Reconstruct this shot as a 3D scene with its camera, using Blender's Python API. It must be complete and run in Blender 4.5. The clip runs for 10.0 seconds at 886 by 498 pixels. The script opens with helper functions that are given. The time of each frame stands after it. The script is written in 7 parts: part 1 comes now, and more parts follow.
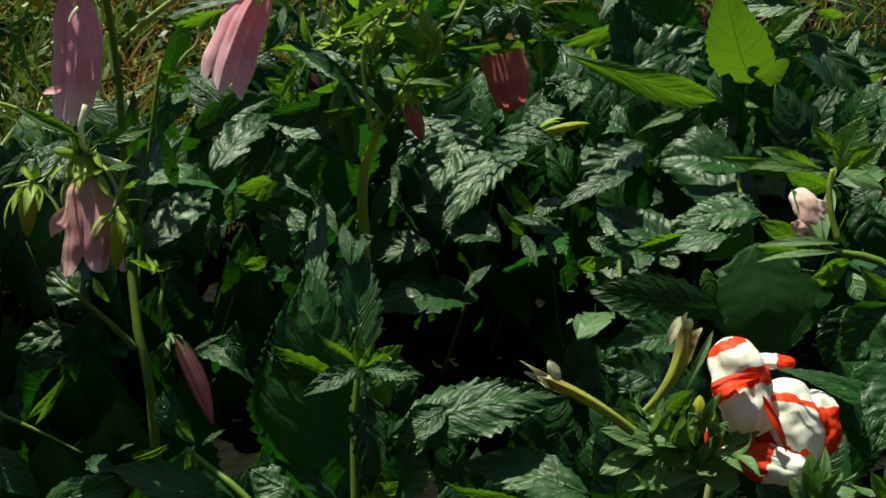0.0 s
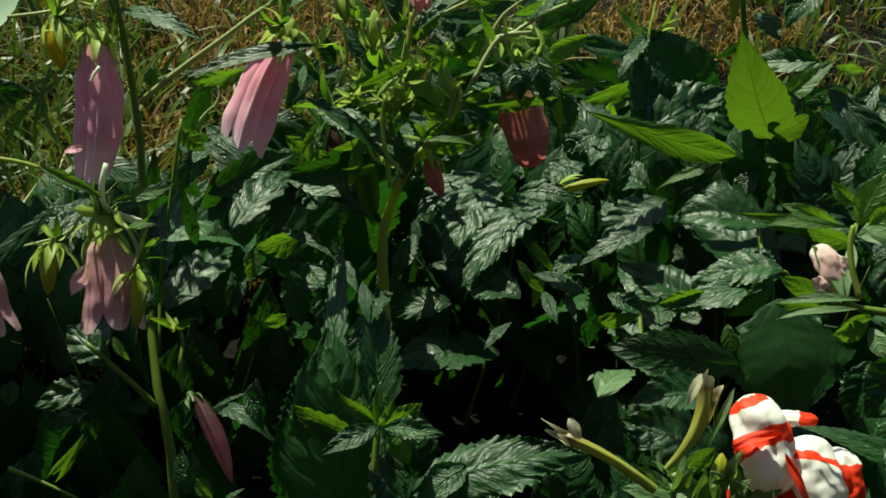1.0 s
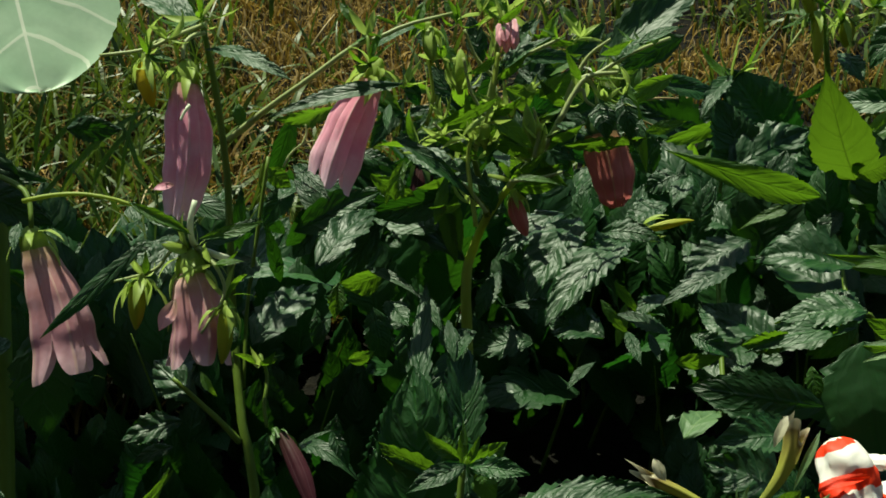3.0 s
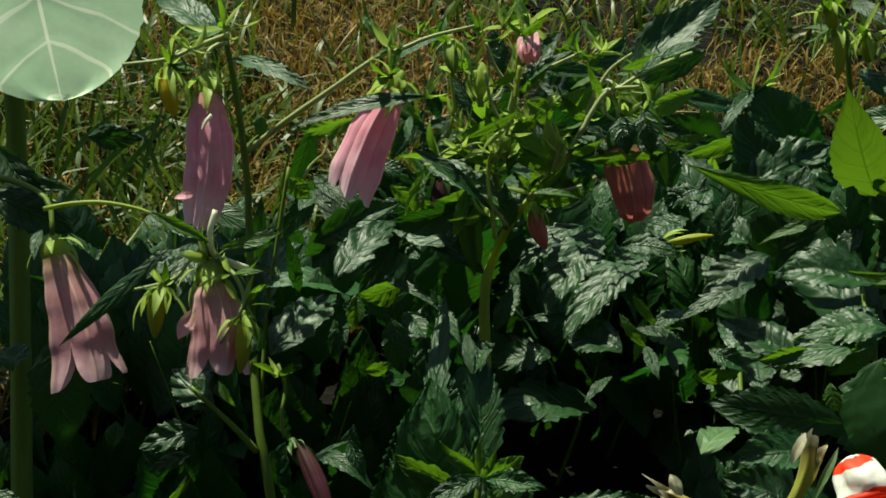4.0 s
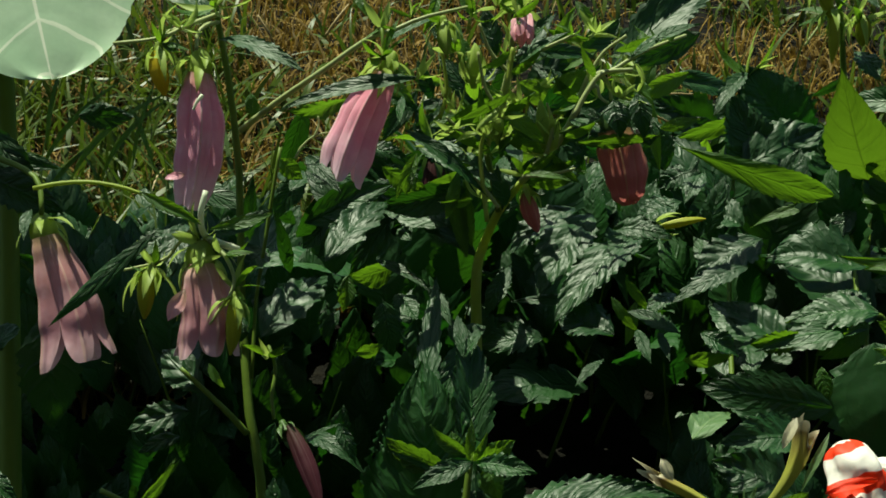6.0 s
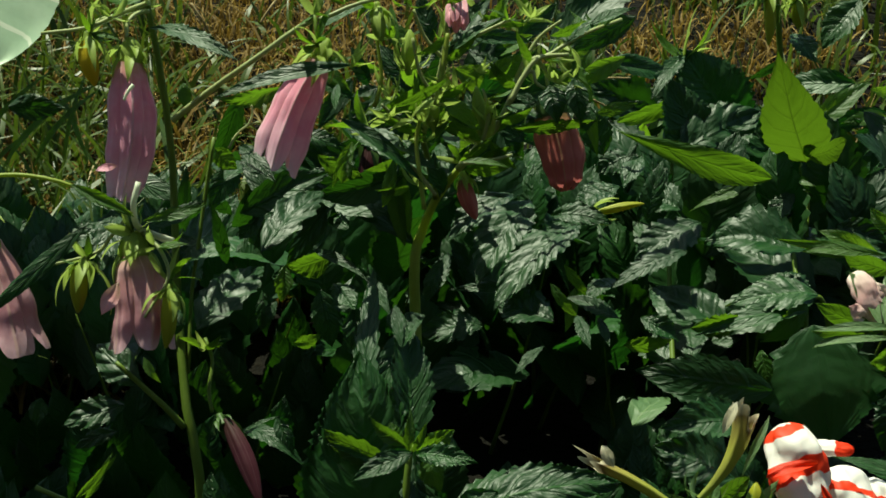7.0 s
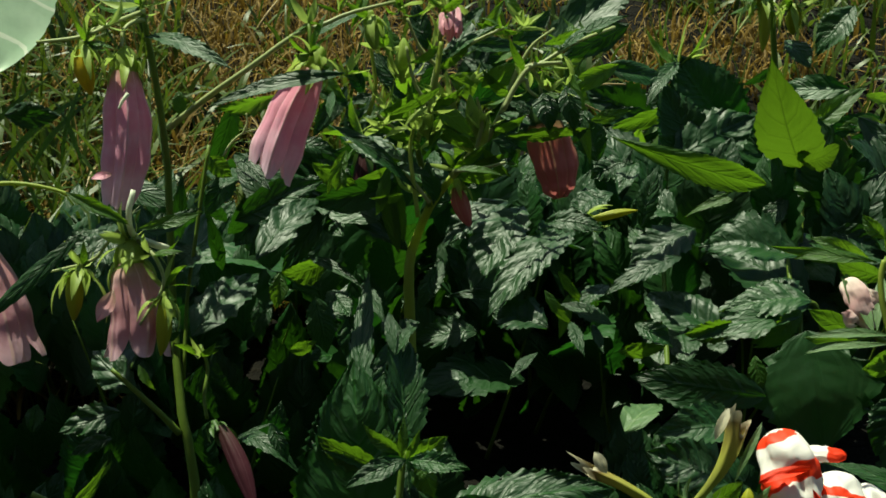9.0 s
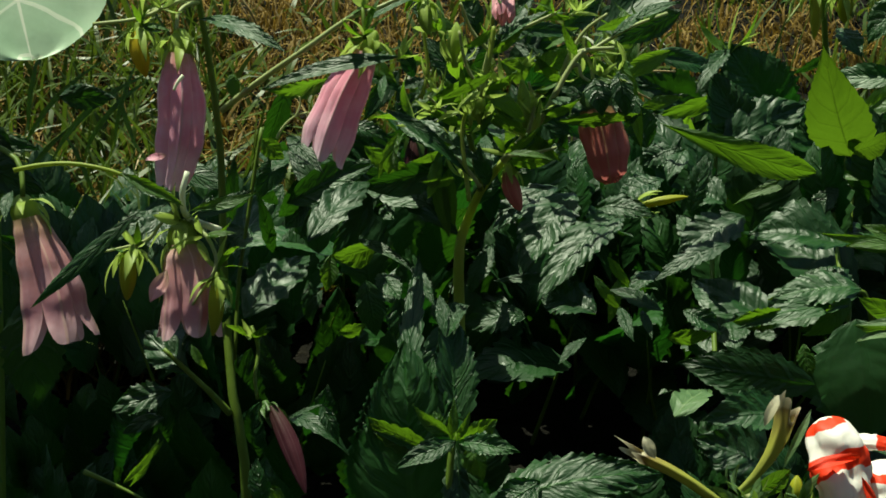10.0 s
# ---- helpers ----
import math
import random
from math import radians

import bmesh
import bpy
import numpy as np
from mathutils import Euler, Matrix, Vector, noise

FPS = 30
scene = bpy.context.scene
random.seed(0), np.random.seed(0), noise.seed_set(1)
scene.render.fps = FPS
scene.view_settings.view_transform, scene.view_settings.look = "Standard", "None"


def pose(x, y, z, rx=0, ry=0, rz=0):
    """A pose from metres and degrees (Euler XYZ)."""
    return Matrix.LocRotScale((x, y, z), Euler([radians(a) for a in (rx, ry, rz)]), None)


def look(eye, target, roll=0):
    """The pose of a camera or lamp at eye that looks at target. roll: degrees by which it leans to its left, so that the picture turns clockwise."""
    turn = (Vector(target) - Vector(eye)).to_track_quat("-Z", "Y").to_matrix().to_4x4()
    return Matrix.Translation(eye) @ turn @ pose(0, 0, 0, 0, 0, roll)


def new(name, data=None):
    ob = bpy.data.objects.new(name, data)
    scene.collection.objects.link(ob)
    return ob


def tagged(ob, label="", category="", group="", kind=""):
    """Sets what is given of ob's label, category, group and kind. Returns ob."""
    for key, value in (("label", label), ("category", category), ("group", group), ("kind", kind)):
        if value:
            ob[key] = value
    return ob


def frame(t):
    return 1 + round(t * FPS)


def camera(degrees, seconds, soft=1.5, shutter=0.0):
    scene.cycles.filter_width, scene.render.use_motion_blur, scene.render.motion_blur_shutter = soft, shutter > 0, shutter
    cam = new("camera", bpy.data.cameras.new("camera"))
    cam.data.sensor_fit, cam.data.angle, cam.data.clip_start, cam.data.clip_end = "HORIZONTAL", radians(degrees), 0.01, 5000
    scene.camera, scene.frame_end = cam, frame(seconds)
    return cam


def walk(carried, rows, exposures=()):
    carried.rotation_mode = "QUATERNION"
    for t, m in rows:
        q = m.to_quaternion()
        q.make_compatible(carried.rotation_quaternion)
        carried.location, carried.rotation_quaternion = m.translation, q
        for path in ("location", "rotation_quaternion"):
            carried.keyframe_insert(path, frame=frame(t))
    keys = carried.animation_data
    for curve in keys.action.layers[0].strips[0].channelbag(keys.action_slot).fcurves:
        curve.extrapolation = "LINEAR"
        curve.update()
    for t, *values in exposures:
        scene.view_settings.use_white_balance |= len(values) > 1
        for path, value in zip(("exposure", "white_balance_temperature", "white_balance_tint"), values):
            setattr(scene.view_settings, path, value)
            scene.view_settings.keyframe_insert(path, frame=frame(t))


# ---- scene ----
cam = camera(30.0, 10.0, soft=1.7)
# seconds, x, y, z in centimetres, pitch, roll, yaw
ROWS = [
    (0, 0.44, -0.13, 44.75, -28.390, -0.652, -4.108),
    (0.5, 0.45, -0.24, 44.86, -27.651, -0.456, -3.513),
    (1, 0.53, -0.05, 44.85, -26.543, -0.187, -3.481),
    (1.5, 0.44, -0.14, 44.88, -26.068, 0.079, -3.095),
    (2, 0.25, -0.22, 44.97, -25.383, 0.539, -2.406),
    (2.5, -0.01, -0.14, 44.88, -25.355, 0.572, -1.723),
    (4, -0.01, -0.12, 45.05, -24.911, 0.093, -0.239),
    (4.5, -0.00, -0.00, 45.00, -25.000, 0.000, 0.000),
    (5, -0.07, -0.07, 45.02, -25.083, -0.373, -0.174),
    (6.5, 0.05, 0.45, 45.13, -25.993, -0.233, -0.757),
    (7, 0.21, 0.65, 44.99, -26.202, -0.474, -2.461),
    (7.5, 0.36, 0.58, 45.00, -26.624, -0.512, -3.240),
    (8, 0.40, 0.29, 45.24, -26.052, -0.683, -2.994),
    (8.5, 0.52, 0.44, 45.22, -25.905, -0.578, -3.214),
    (9, 0.44, 0.46, 45.26, -26.116, -0.399, -2.462),
    (9.5, 0.31, 0.31, 45.28, -26.079, -0.408, -1.938),
    (10, 0.10, 0.21, 45.20, -26.516, -0.288, -0.939),
]
walk(cam, [(t, pose(x / 100, y / 100, z / 100, 90 + pitch, roll, yaw)) for t, x, y, z, pitch, roll, yaw in ROWS], [(0.0, 0.78, 6950, -11.0)])

# ---------------------------------------------------------------- light: high clear sun behind the plants, a little to the left
SUN_HEIGHT, SUN_TURN = 63.0, -30.0  # degrees up; degrees from straight ahead, minus is to the left
world = bpy.data.worlds.new("clear_sky")
scene.world = world
world.use_nodes = True
sky = world.node_tree.nodes.new("ShaderNodeTexSky")
sky.sky_type, sky.sun_disc = "NISHITA", False
sky.sun_elevation, sky.sun_rotation = radians(SUN_HEIGHT), radians(SUN_TURN)
background = world.node_tree.nodes["Background"]
background.inputs[1].default_value = 0.06
world.node_tree.links.new(sky.outputs[0], background.inputs[0])
sun = new("sun", bpy.data.lights.new("sun", "SUN"))
sun.data.energy, sun.data.angle, sun.data.color = 5.0, radians(0.53), (1.0, 0.95, 0.85)
toward = Vector((math.sin(radians(SUN_TURN)) * math.cos(radians(SUN_HEIGHT)), math.cos(radians(SUN_TURN)) * math.cos(radians(SUN_HEIGHT)), math.sin(radians(SUN_HEIGHT))))
sun.matrix_world = look(toward * 8, (0, 0, 0))

# ---------------------------------------------------------------- materials
def nodes_of(name):
    m = bpy.data.materials.new(name)
    m.use_nodes = True
    m.node_tree.nodes.clear()
    return m, m.node_tree.nodes, m.node_tree.links


def ramp(n, stops):
    r = n.new("ShaderNodeValToRGB")
    el = r.color_ramp.elements
    while len(el) < len(stops):
        el.new(0.5)
    for e, (p, c) in zip(el, stops):
        e.position, e.color = p, (*c, 1)
    return r


def math_node(n, l, op, a, b=None, c=None):
    m = n.new("ShaderNodeMath")
    m.operation = op
    for i, v in enumerate((a, b, c)):
        if v is None:
            continue
        if isinstance(v, (int, float)):
            m.inputs[i].default_value = v
        else:
            l.new(v, m.inputs[i])
    return m.outputs[0]


def mix_colour(n, l, fac, a, b, mode="MIX"):
    m = n.new("ShaderNodeMix")
    m.data_type, m.blend_type = "RGBA", mode
    for i, v in ((0, fac), (6, a), (7, b)):
        if isinstance(v, (int, float)):
            m.inputs[i].default_value = v
        elif isinstance(v, tuple):
            m.inputs[i].default_value = (*v, 1)
        else:
            l.new(v, m.inputs[i])
    return m.outputs[2]


def n_clamp(n, l, v):
    c = n.new("ShaderNodeClamp")
    l.new(v, c.inputs[0])
    return c.outputs[0]


def leafy(name, dark, light, vein, through_colour, rough=0.42, thin=0.35, bump=0.5, cells=2.6, veins=8.0, rib=0.018, vein_shade=0.35, quilt=0.22, gloss=0.5, vein_mix=0.45):
    """A thin leaf or petal: a glossy upper skin that lets part of the light through. UV x runs across (0.5 is the midrib), y along."""
    m, n, l = nodes_of(name)
    uv = n.new("ShaderNodeUVMap")
    sep = n.new("ShaderNodeSeparateXYZ")
    l.new(uv.outputs[0], sep.inputs[0])
    geo = n.new("ShaderNodeTexCoord")
    info = n.new("ShaderNodeObjectInfo")
    big = n.new("ShaderNodeTexNoise")
    big.inputs["Scale"].default_value, big.inputs["Detail"].default_value = 45, 3
    fine = n.new("ShaderNodeTexNoise")
    fine.inputs["Scale"].default_value, fine.inputs["Detail"].default_value = 420, 4
    for t in (big, fine):
        l.new(geo.outputs["Object"], t.inputs["Vector"])
    fac = math_node(n, l, "ADD", math_node(n, l, "MULTIPLY", big.outputs[0], 0.75), math_node(n, l, "MULTIPLY", info.outputs["Random"], 0.35))
    base = mix_colour(n, l, math_node(n, l, "MULTIPLY_ADD", fac, 1.5, -0.45), dark, light)
    base = mix_colour(n, l, math_node(n, l, "MULTIPLY", fine.outputs[0], 0.35), base, tuple(0.55 * c for c in dark))
    off = math_node(n, l, "ABSOLUTE", math_node(n, l, "SUBTRACT", sep.outputs[0], 0.5))
    mid = math_node(n, l, "LESS_THAN", off, rib)
    phase = math_node(n, l, "FRACT", math_node(n, l, "MULTIPLY_ADD", sep.outputs[1], veins, 0.5))
    side = math_node(n, l, "LESS_THAN", math_node(n, l, "ABSOLUTE", math_node(n, l, "SUBTRACT", phase, 0.5)), 0.045)
    line = math_node(n, l, "MAXIMUM", mid, math_node(n, l, "MULTIPLY", side, vein_mix))
    base = mix_colour(n, l, math_node(n, l, "MULTIPLY", line, 0.6), base, vein)
    vor = n.new("ShaderNodeTexVoronoi")
    vor.feature = "DISTANCE_TO_EDGE"
    vor.inputs["Scale"].default_value = 1.0
    weave = n.new("ShaderNodeCombineXYZ")
    l.new(math_node(n, l, "MULTIPLY_ADD", sep.outputs[0], 9.0, math_node(n, l, "MULTIPLY", info.outputs["Random"], 40.0)), weave.inputs[0])
    l.new(math_node(n, l, "MULTIPLY_ADD", sep.outputs[1], veins * cells, math_node(n, l, "MULTIPLY", big.outputs[0], 2.0)), weave.inputs[1])
    l.new(weave.outputs[0], vor.inputs["Vector"])
    puff = math_node(n, l, "MULTIPLY", math_node(n, l, "MINIMUM", math_node(n, l, "MULTIPLY", vor.outputs["Distance"], 3.0), 1.0), quilt)
    groove = math_node(n, l, "MINIMUM", math_node(n, l, "MULTIPLY", math_node(n, l, "ABSOLUTE", math_node(n, l, "SUBTRACT", phase, 0.5)), 5.0), 1.0)
    keel = math_node(n, l, "MINIMUM", math_node(n, l, "MULTIPLY", off, 22.0), 1.0)
    height = math_node(n, l, "ADD", math_node(n, l, "MULTIPLY_ADD", fine.outputs[0], 0.12, puff), math_node(n, l, "MULTIPLY_ADD", groove, 0.6, math_node(n, l, "MULTIPLY", keel, 0.5)))
    bp = n.new("ShaderNodeBump")
    bp.inputs["Strength"].default_value, bp.inputs["Distance"].default_value = bump, 0.0009
    l.new(height, bp.inputs["Height"])
    skin = n.new("ShaderNodeBsdfPrincipled")
    l.new(base, skin.inputs["Base Color"])
    l.new(math_node(n, l, "MULTIPLY_ADD", fine.outputs[0], 0.22, rough - 0.1), skin.inputs["Roughness"])
    skin.inputs["Specular IOR Level"].default_value = gloss
    l.new(bp.outputs[0], skin.inputs["Normal"])
    tr = n.new("ShaderNodeBsdfTranslucent")
    l.new(mix_colour(n, l, math_node(n, l, "MULTIPLY", line, vein_shade), mix_colour(n, l, fac, tuple(0.75 * c for c in through_colour), through_colour), tuple(0.5 * c for c in through_colour)), tr.inputs["Color"])
    l.new(bp.outputs[0], tr.inputs["Normal"])
    mx = n.new("ShaderNodeMixShader")
    mx.inputs[0].default_value = thin
    l.new(skin.outputs[0], mx.inputs[1])
    l.new(tr.outputs[0], mx.inputs[2])
    out = n.new("ShaderNodeOutputMaterial")
    l.new(mx.outputs[0], out.inputs[0])
    return m


def petal(name, stops, rough=0.55, thin=0.34, ribs=5.0, rib_colour=None, bump=0.4, side=None, fade=0.8):
    """Petal tissue coloured along UV y by stops, with fine lengthwise veins along UV x; side: second colour by a stored mask."""
    m, n, l = nodes_of(name)
    uv = n.new("ShaderNodeUVMap")
    sep = n.new("ShaderNodeSeparateXYZ")
    l.new(uv.outputs[0], sep.inputs[0])
    geo = n.new("ShaderNodeTexCoord")
    noi = n.new("ShaderNodeTexNoise")
    noi.inputs["Scale"].default_value, noi.inputs["Detail"].default_value = 130, 4
    l.new(geo.outputs["Object"], noi.inputs["Vector"])
    along = math_node(n, l, "ADD", sep.outputs[1], math_node(n, l, "MULTIPLY_ADD", noi.outputs[0], 0.16, -0.08))
    r = ramp(n, stops)
    l.new(along, r.inputs[0])
    col = r.outputs[0]
    wave = math_node(n, l, "ABSOLUTE", math_node(n, l, "SINE", math_node(n, l, "MULTIPLY", sep.outputs[0], math.pi * ribs * 5)))
    if rib_colour:
        big = math_node(n, l, "ABSOLUTE", math_node(n, l, "SUBTRACT", math_node(n, l, "FRACT", math_node(n, l, "MULTIPLY", sep.outputs[0], ribs)), 0.5))
        col = mix_colour(n, l, math_node(n, l, "MULTIPLY", math_node(n, l, "LESS_THAN", big, 0.035), 0.6), col, rib_colour)
        col = mix_colour(n, l, math_node(n, l, "MULTIPLY", math_node(n, l, "GREATER_THAN", big, 0.482), 0.4), col, rib_colour)
    blot = n.new("ShaderNodeTexNoise")
    blot.inputs["Scale"].default_value, blot.inputs["Detail"].default_value = 60, 5
    l.new(geo.outputs["Object"], blot.inputs["Vector"])
    if not side:
        col = mix_colour(n, l, math_node(n, l, "MULTIPLY_ADD", blot.outputs[0], 1.3, -0.4), col, tuple(min(1, 0.62 * c) for c in stops[len(stops) // 2][1]))
        col = mix_colour(n, l, math_node(n, l, "MULTIPLY_ADD", noi.outputs[0], fade, -0.45 * fade), col, tuple(min(1, 1.35 * c + 0.05) for c in stops[-1][1]))
    if side:
        at = n.new("ShaderNodeAttribute")
        at.attribute_name = "stripe"
        edge = math_node(n, l, "ADD", at.outputs["Fac"], math_node(n, l, "MULTIPLY_ADD", noi.outputs[0], 0.8, -0.4))
        er = ramp(n, ((0.44, (0, 0, 0)), (0.56, (1, 1, 1))))
        l.new(edge, er.inputs[0])
        col = mix_colour(n, l, er.outputs[0], col, side)
    bp = n.new("ShaderNodeBump")
    bp.inputs["Strength"].default_value, bp.inputs["Distance"].default_value = bump, 0.0009
    l.new(math_node(n, l, "ADD", math_node(n, l, "MULTIPLY", wave, 0.08), noi.outputs[0]), bp.inputs["Height"])
    skin = n.new("ShaderNodeBsdfPrincipled")
    skin.inputs["Roughness"].default_value = rough
    l.new(col, skin.inputs["Base Color"])
    l.new(bp.outputs[0], skin.inputs["Normal"])
    skin.inputs["Specular IOR Level"].default_value = 0.25
    tr = n.new("ShaderNodeBsdfTranslucent")
    l.new(col, tr.inputs["Color"])
    mx = n.new("ShaderNodeMixShader")
    mx.inputs[0].default_value = thin
    l.new(skin.outputs[0], mx.inputs[1])
    l.new(tr.outputs[0], mx.inputs[2])
    out = n.new("ShaderNodeOutputMaterial")
    l.new(mx.outputs[0], out.inputs[0])
    return m


def stalky(name, a, b, rough=0.5, thin=0.12):
    """Stems, sepals and grass: fibre along the piece, colour varied piece by piece."""
    m, n, l = nodes_of(name)
    geo = n.new("ShaderNodeTexCoord")
    isl = n.new("ShaderNodeNewGeometry")
    noi = n.new("ShaderNodeTexNoise")
    noi.inputs["Scale"].default_value, noi.inputs["Detail"].default_value = 160, 4
    l.new(geo.outputs["Object"], noi.inputs["Vector"])
    fac = math_node(n, l, "MULTIPLY_ADD", isl.outputs["Random Per Island"], 0.6, math_node(n, l, "MULTIPLY", noi.outputs[0], 0.5))
    col = mix_colour(n, l, fac, a, b)
    skin = n.new("ShaderNodeBsdfPrincipled")
    l.new(col, skin.inputs["Base Color"])
    skin.inputs["Specular IOR Level"].default_value = 0.3
    l.new(math_node(n, l, "MULTIPLY_ADD", noi.outputs[0], 0.2, rough - 0.1), skin.inputs["Roughness"])
    bp = n.new("ShaderNodeBump")
    bp.inputs["Strength"].default_value, bp.inputs["Distance"].default_value = 0.3, 0.0006
    l.new(noi.outputs[0], bp.inputs["Height"])
    l.new(bp.outputs[0], skin.inputs["Normal"])
    tr = n.new("ShaderNodeBsdfTranslucent")
    l.new(col, tr.inputs["Color"])
    mx = n.new("ShaderNodeMixShader")
    mx.inputs[0].default_value = thin
    l.new(skin.outputs[0], mx.inputs[1])
    l.new(tr.outputs[0], mx.inputs[2])
    out = n.new("ShaderNodeOutputMaterial")
    l.new(mx.outputs[0], out.inputs[0])
    return m


def earthy(name):
    m, n, l = nodes_of(name)
    geo = n.new("ShaderNodeTexCoord")
    big = n.new("ShaderNodeTexNoise")
    big.inputs["Scale"].default_value, big.inputs["Detail"].default_value = 9, 6
    fine = n.new("ShaderNodeTexNoise")
    fine.inputs["Scale"].default_value, fine.inputs["Detail"].default_value = 140, 6
    for t in (big, fine):
        l.new(geo.outputs["Object"], t.inputs["Vector"])
    # Nearly black stops: shade under the plants is put into the soil colour.
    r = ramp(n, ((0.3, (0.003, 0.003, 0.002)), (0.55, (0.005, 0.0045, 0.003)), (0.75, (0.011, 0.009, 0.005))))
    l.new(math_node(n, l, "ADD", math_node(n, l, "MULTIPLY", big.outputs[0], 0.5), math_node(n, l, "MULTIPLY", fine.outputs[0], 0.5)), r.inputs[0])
    skin = n.new("ShaderNodeBsdfPrincipled")
    skin.inputs["Roughness"].default_value, skin.inputs["Specular IOR Level"].default_value = 0.95, 0.1
    place = n.new("ShaderNodeSeparateXYZ")
    l.new(geo.outputs["Object"], place.inputs[0])
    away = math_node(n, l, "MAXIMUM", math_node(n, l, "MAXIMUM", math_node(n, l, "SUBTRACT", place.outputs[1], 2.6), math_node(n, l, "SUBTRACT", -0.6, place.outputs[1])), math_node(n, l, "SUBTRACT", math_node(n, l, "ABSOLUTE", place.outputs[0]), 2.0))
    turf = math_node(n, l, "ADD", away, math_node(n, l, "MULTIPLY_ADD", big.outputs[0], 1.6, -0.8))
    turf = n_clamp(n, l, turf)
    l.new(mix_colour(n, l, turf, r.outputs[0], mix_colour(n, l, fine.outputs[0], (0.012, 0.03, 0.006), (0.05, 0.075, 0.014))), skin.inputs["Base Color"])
    bp = n.new("ShaderNodeBump")
    bp.inputs["Strength"].default_value, bp.inputs["Distance"].default_value = 0.8, 0.01
    l.new(fine.outputs[0], bp.inputs["Height"])
    l.new(bp.outputs[0], skin.inputs["Normal"])
    out = n.new("ShaderNodeOutputMaterial")
    l.new(skin.outputs[0], out.inputs[0])
    return m


LEAF = leafy("bellflower_leaf_green", (0.005, 0.032, 0.004), (0.014, 0.074, 0.008), (0.010, 0.05, 0.006), (0.04, 0.135, 0.008), rough=0.48, thin=0.26, bump=0.7)
LEAF_SOFT = leafy("nettle_leaf_green", (0.006, 0.040, 0.004), (0.020, 0.088, 0.009), (0.026, 0.10, 0.012), (0.032, 0.15, 0.012), rough=0.49, thin=0.26, bump=0.7)
# Lighter green for young leaves; on backlit ones it paints in the sunlight.
LEAF_LIGHT = leafy("young_and_backlit_leaf", (0.04, 0.12, 0.012), (0.08, 0.18, 0.02), (0.12, 0.22, 0.05), (0.115, 0.235, 0.012), rough=0.48, thin=0.5, bump=0.5)
# Yellow-green copy whose colour carries the sun coming from behind.
LEAF_GOLD = leafy("sun_toned_leaf", (0.05, 0.10, 0.010), (0.08, 0.14, 0.014), (0.06, 0.12, 0.02), (0.076, 0.145, 0.008), rough=0.6, thin=0.6, bump=0.4, vein_shade=0.9, rib=0.012)
LEAF_MID = leafy("slender_leaf_green", (0.04, 0.105, 0.013), (0.085, 0.18, 0.025), (0.14, 0.24, 0.06), (0.20, 0.38, 0.02), rough=0.46, thin=0.45)
LEAF_GREY = leafy("petunia_leaf_green", (0.07, 0.14, 0.045), (0.13, 0.22, 0.08), (0.20, 0.28, 0.12), (0.20, 0.34, 0.04), rough=0.5, thin=0.3, veins=5, bump=0.4, quilt=0.3, gloss=0.5)
# Sun glare on the broad leaf is painted in as a whitish base colour.
LEAF_GLARE = leafy("broad_leaf_sun_glare", (0.34, 0.52, 0.32), (0.68, 0.80, 0.60), (0.95, 0.93, 0.78), (0.40, 0.60, 0.28), rough=0.5, thin=0.2, veins=11, bump=0.12, rib=0.009, quilt=0.1, vein_mix=0.8)
STEM = stalky("green_stem", (0.07, 0.13, 0.014), (0.14, 0.21, 0.026), thin=0.2)
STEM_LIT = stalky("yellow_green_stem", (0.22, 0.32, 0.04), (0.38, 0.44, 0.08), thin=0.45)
STEM_PALE = stalky("pale_hairy_stem", (0.2, 0.26, 0.07), (0.42, 0.46, 0.22), thin=0.25)
SEPAL = stalky("sepal_green", (0.18, 0.30, 0.04), (0.42, 0.52, 0.12), thin=0.5)
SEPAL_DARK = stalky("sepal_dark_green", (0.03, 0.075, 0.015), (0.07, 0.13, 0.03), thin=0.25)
YELLOW = stalky("yellow_bud", (0.45, 0.34, 0.02), (0.70, 0.52, 0.03), thin=0.4)
BUD = stalky("yellow_green_bud", (0.19, 0.24, 0.02), (0.42, 0.42, 0.03), thin=0.35)
STEM_WHITE = stalky("bleached_stalk", (0.55, 0.6, 0.42), (0.75, 0.78, 0.62), thin=0.3)
GRASS = stalky("lawn_green", (0.014, 0.042, 0.005), (0.09, 0.13, 0.012), rough=0.42, thin=0.4)
STRAW = stalky("dry_straw", (0.20, 0.13, 0.05), (0.42, 0.33, 0.16), rough=0.6, thin=0.2)
THATCH = stalky("golden_brown_thatch", (0.04, 0.025, 0.005), (0.30, 0.19, 0.035), rough=0.7, thin=0.25)
# For the added wall out of view that blocks sky light.
TIMBER = stalky("dark_blocker_timber", (0.018, 0.014, 0.010), (0.045, 0.034, 0.022), rough=0.75, thin=0.0)
SOIL = earthy("shade_darkened_soil")
PINK = petal("dusky_pink_petal", ((0.0, (0.55, 0.30, 0.22)), (0.18, (0.78, 0.28, 0.37)), (0.6, (0.82, 0.37, 0.50)), (1.0, (0.88, 0.66, 0.78))), rib_colour=(0.90, 0.68, 0.68), rough=0.45)
PINK_PALE = petal("faded_pink_petal", ((0.0, (0.42, 0.30, 0.16)), (0.25, (0.62, 0.30, 0.30)), (0.7, (0.66, 0.31, 0.37)), (1.0, (0.80, 0.54, 0.60))), rib_colour=(0.76, 0.52, 0.44), rough=0.45)
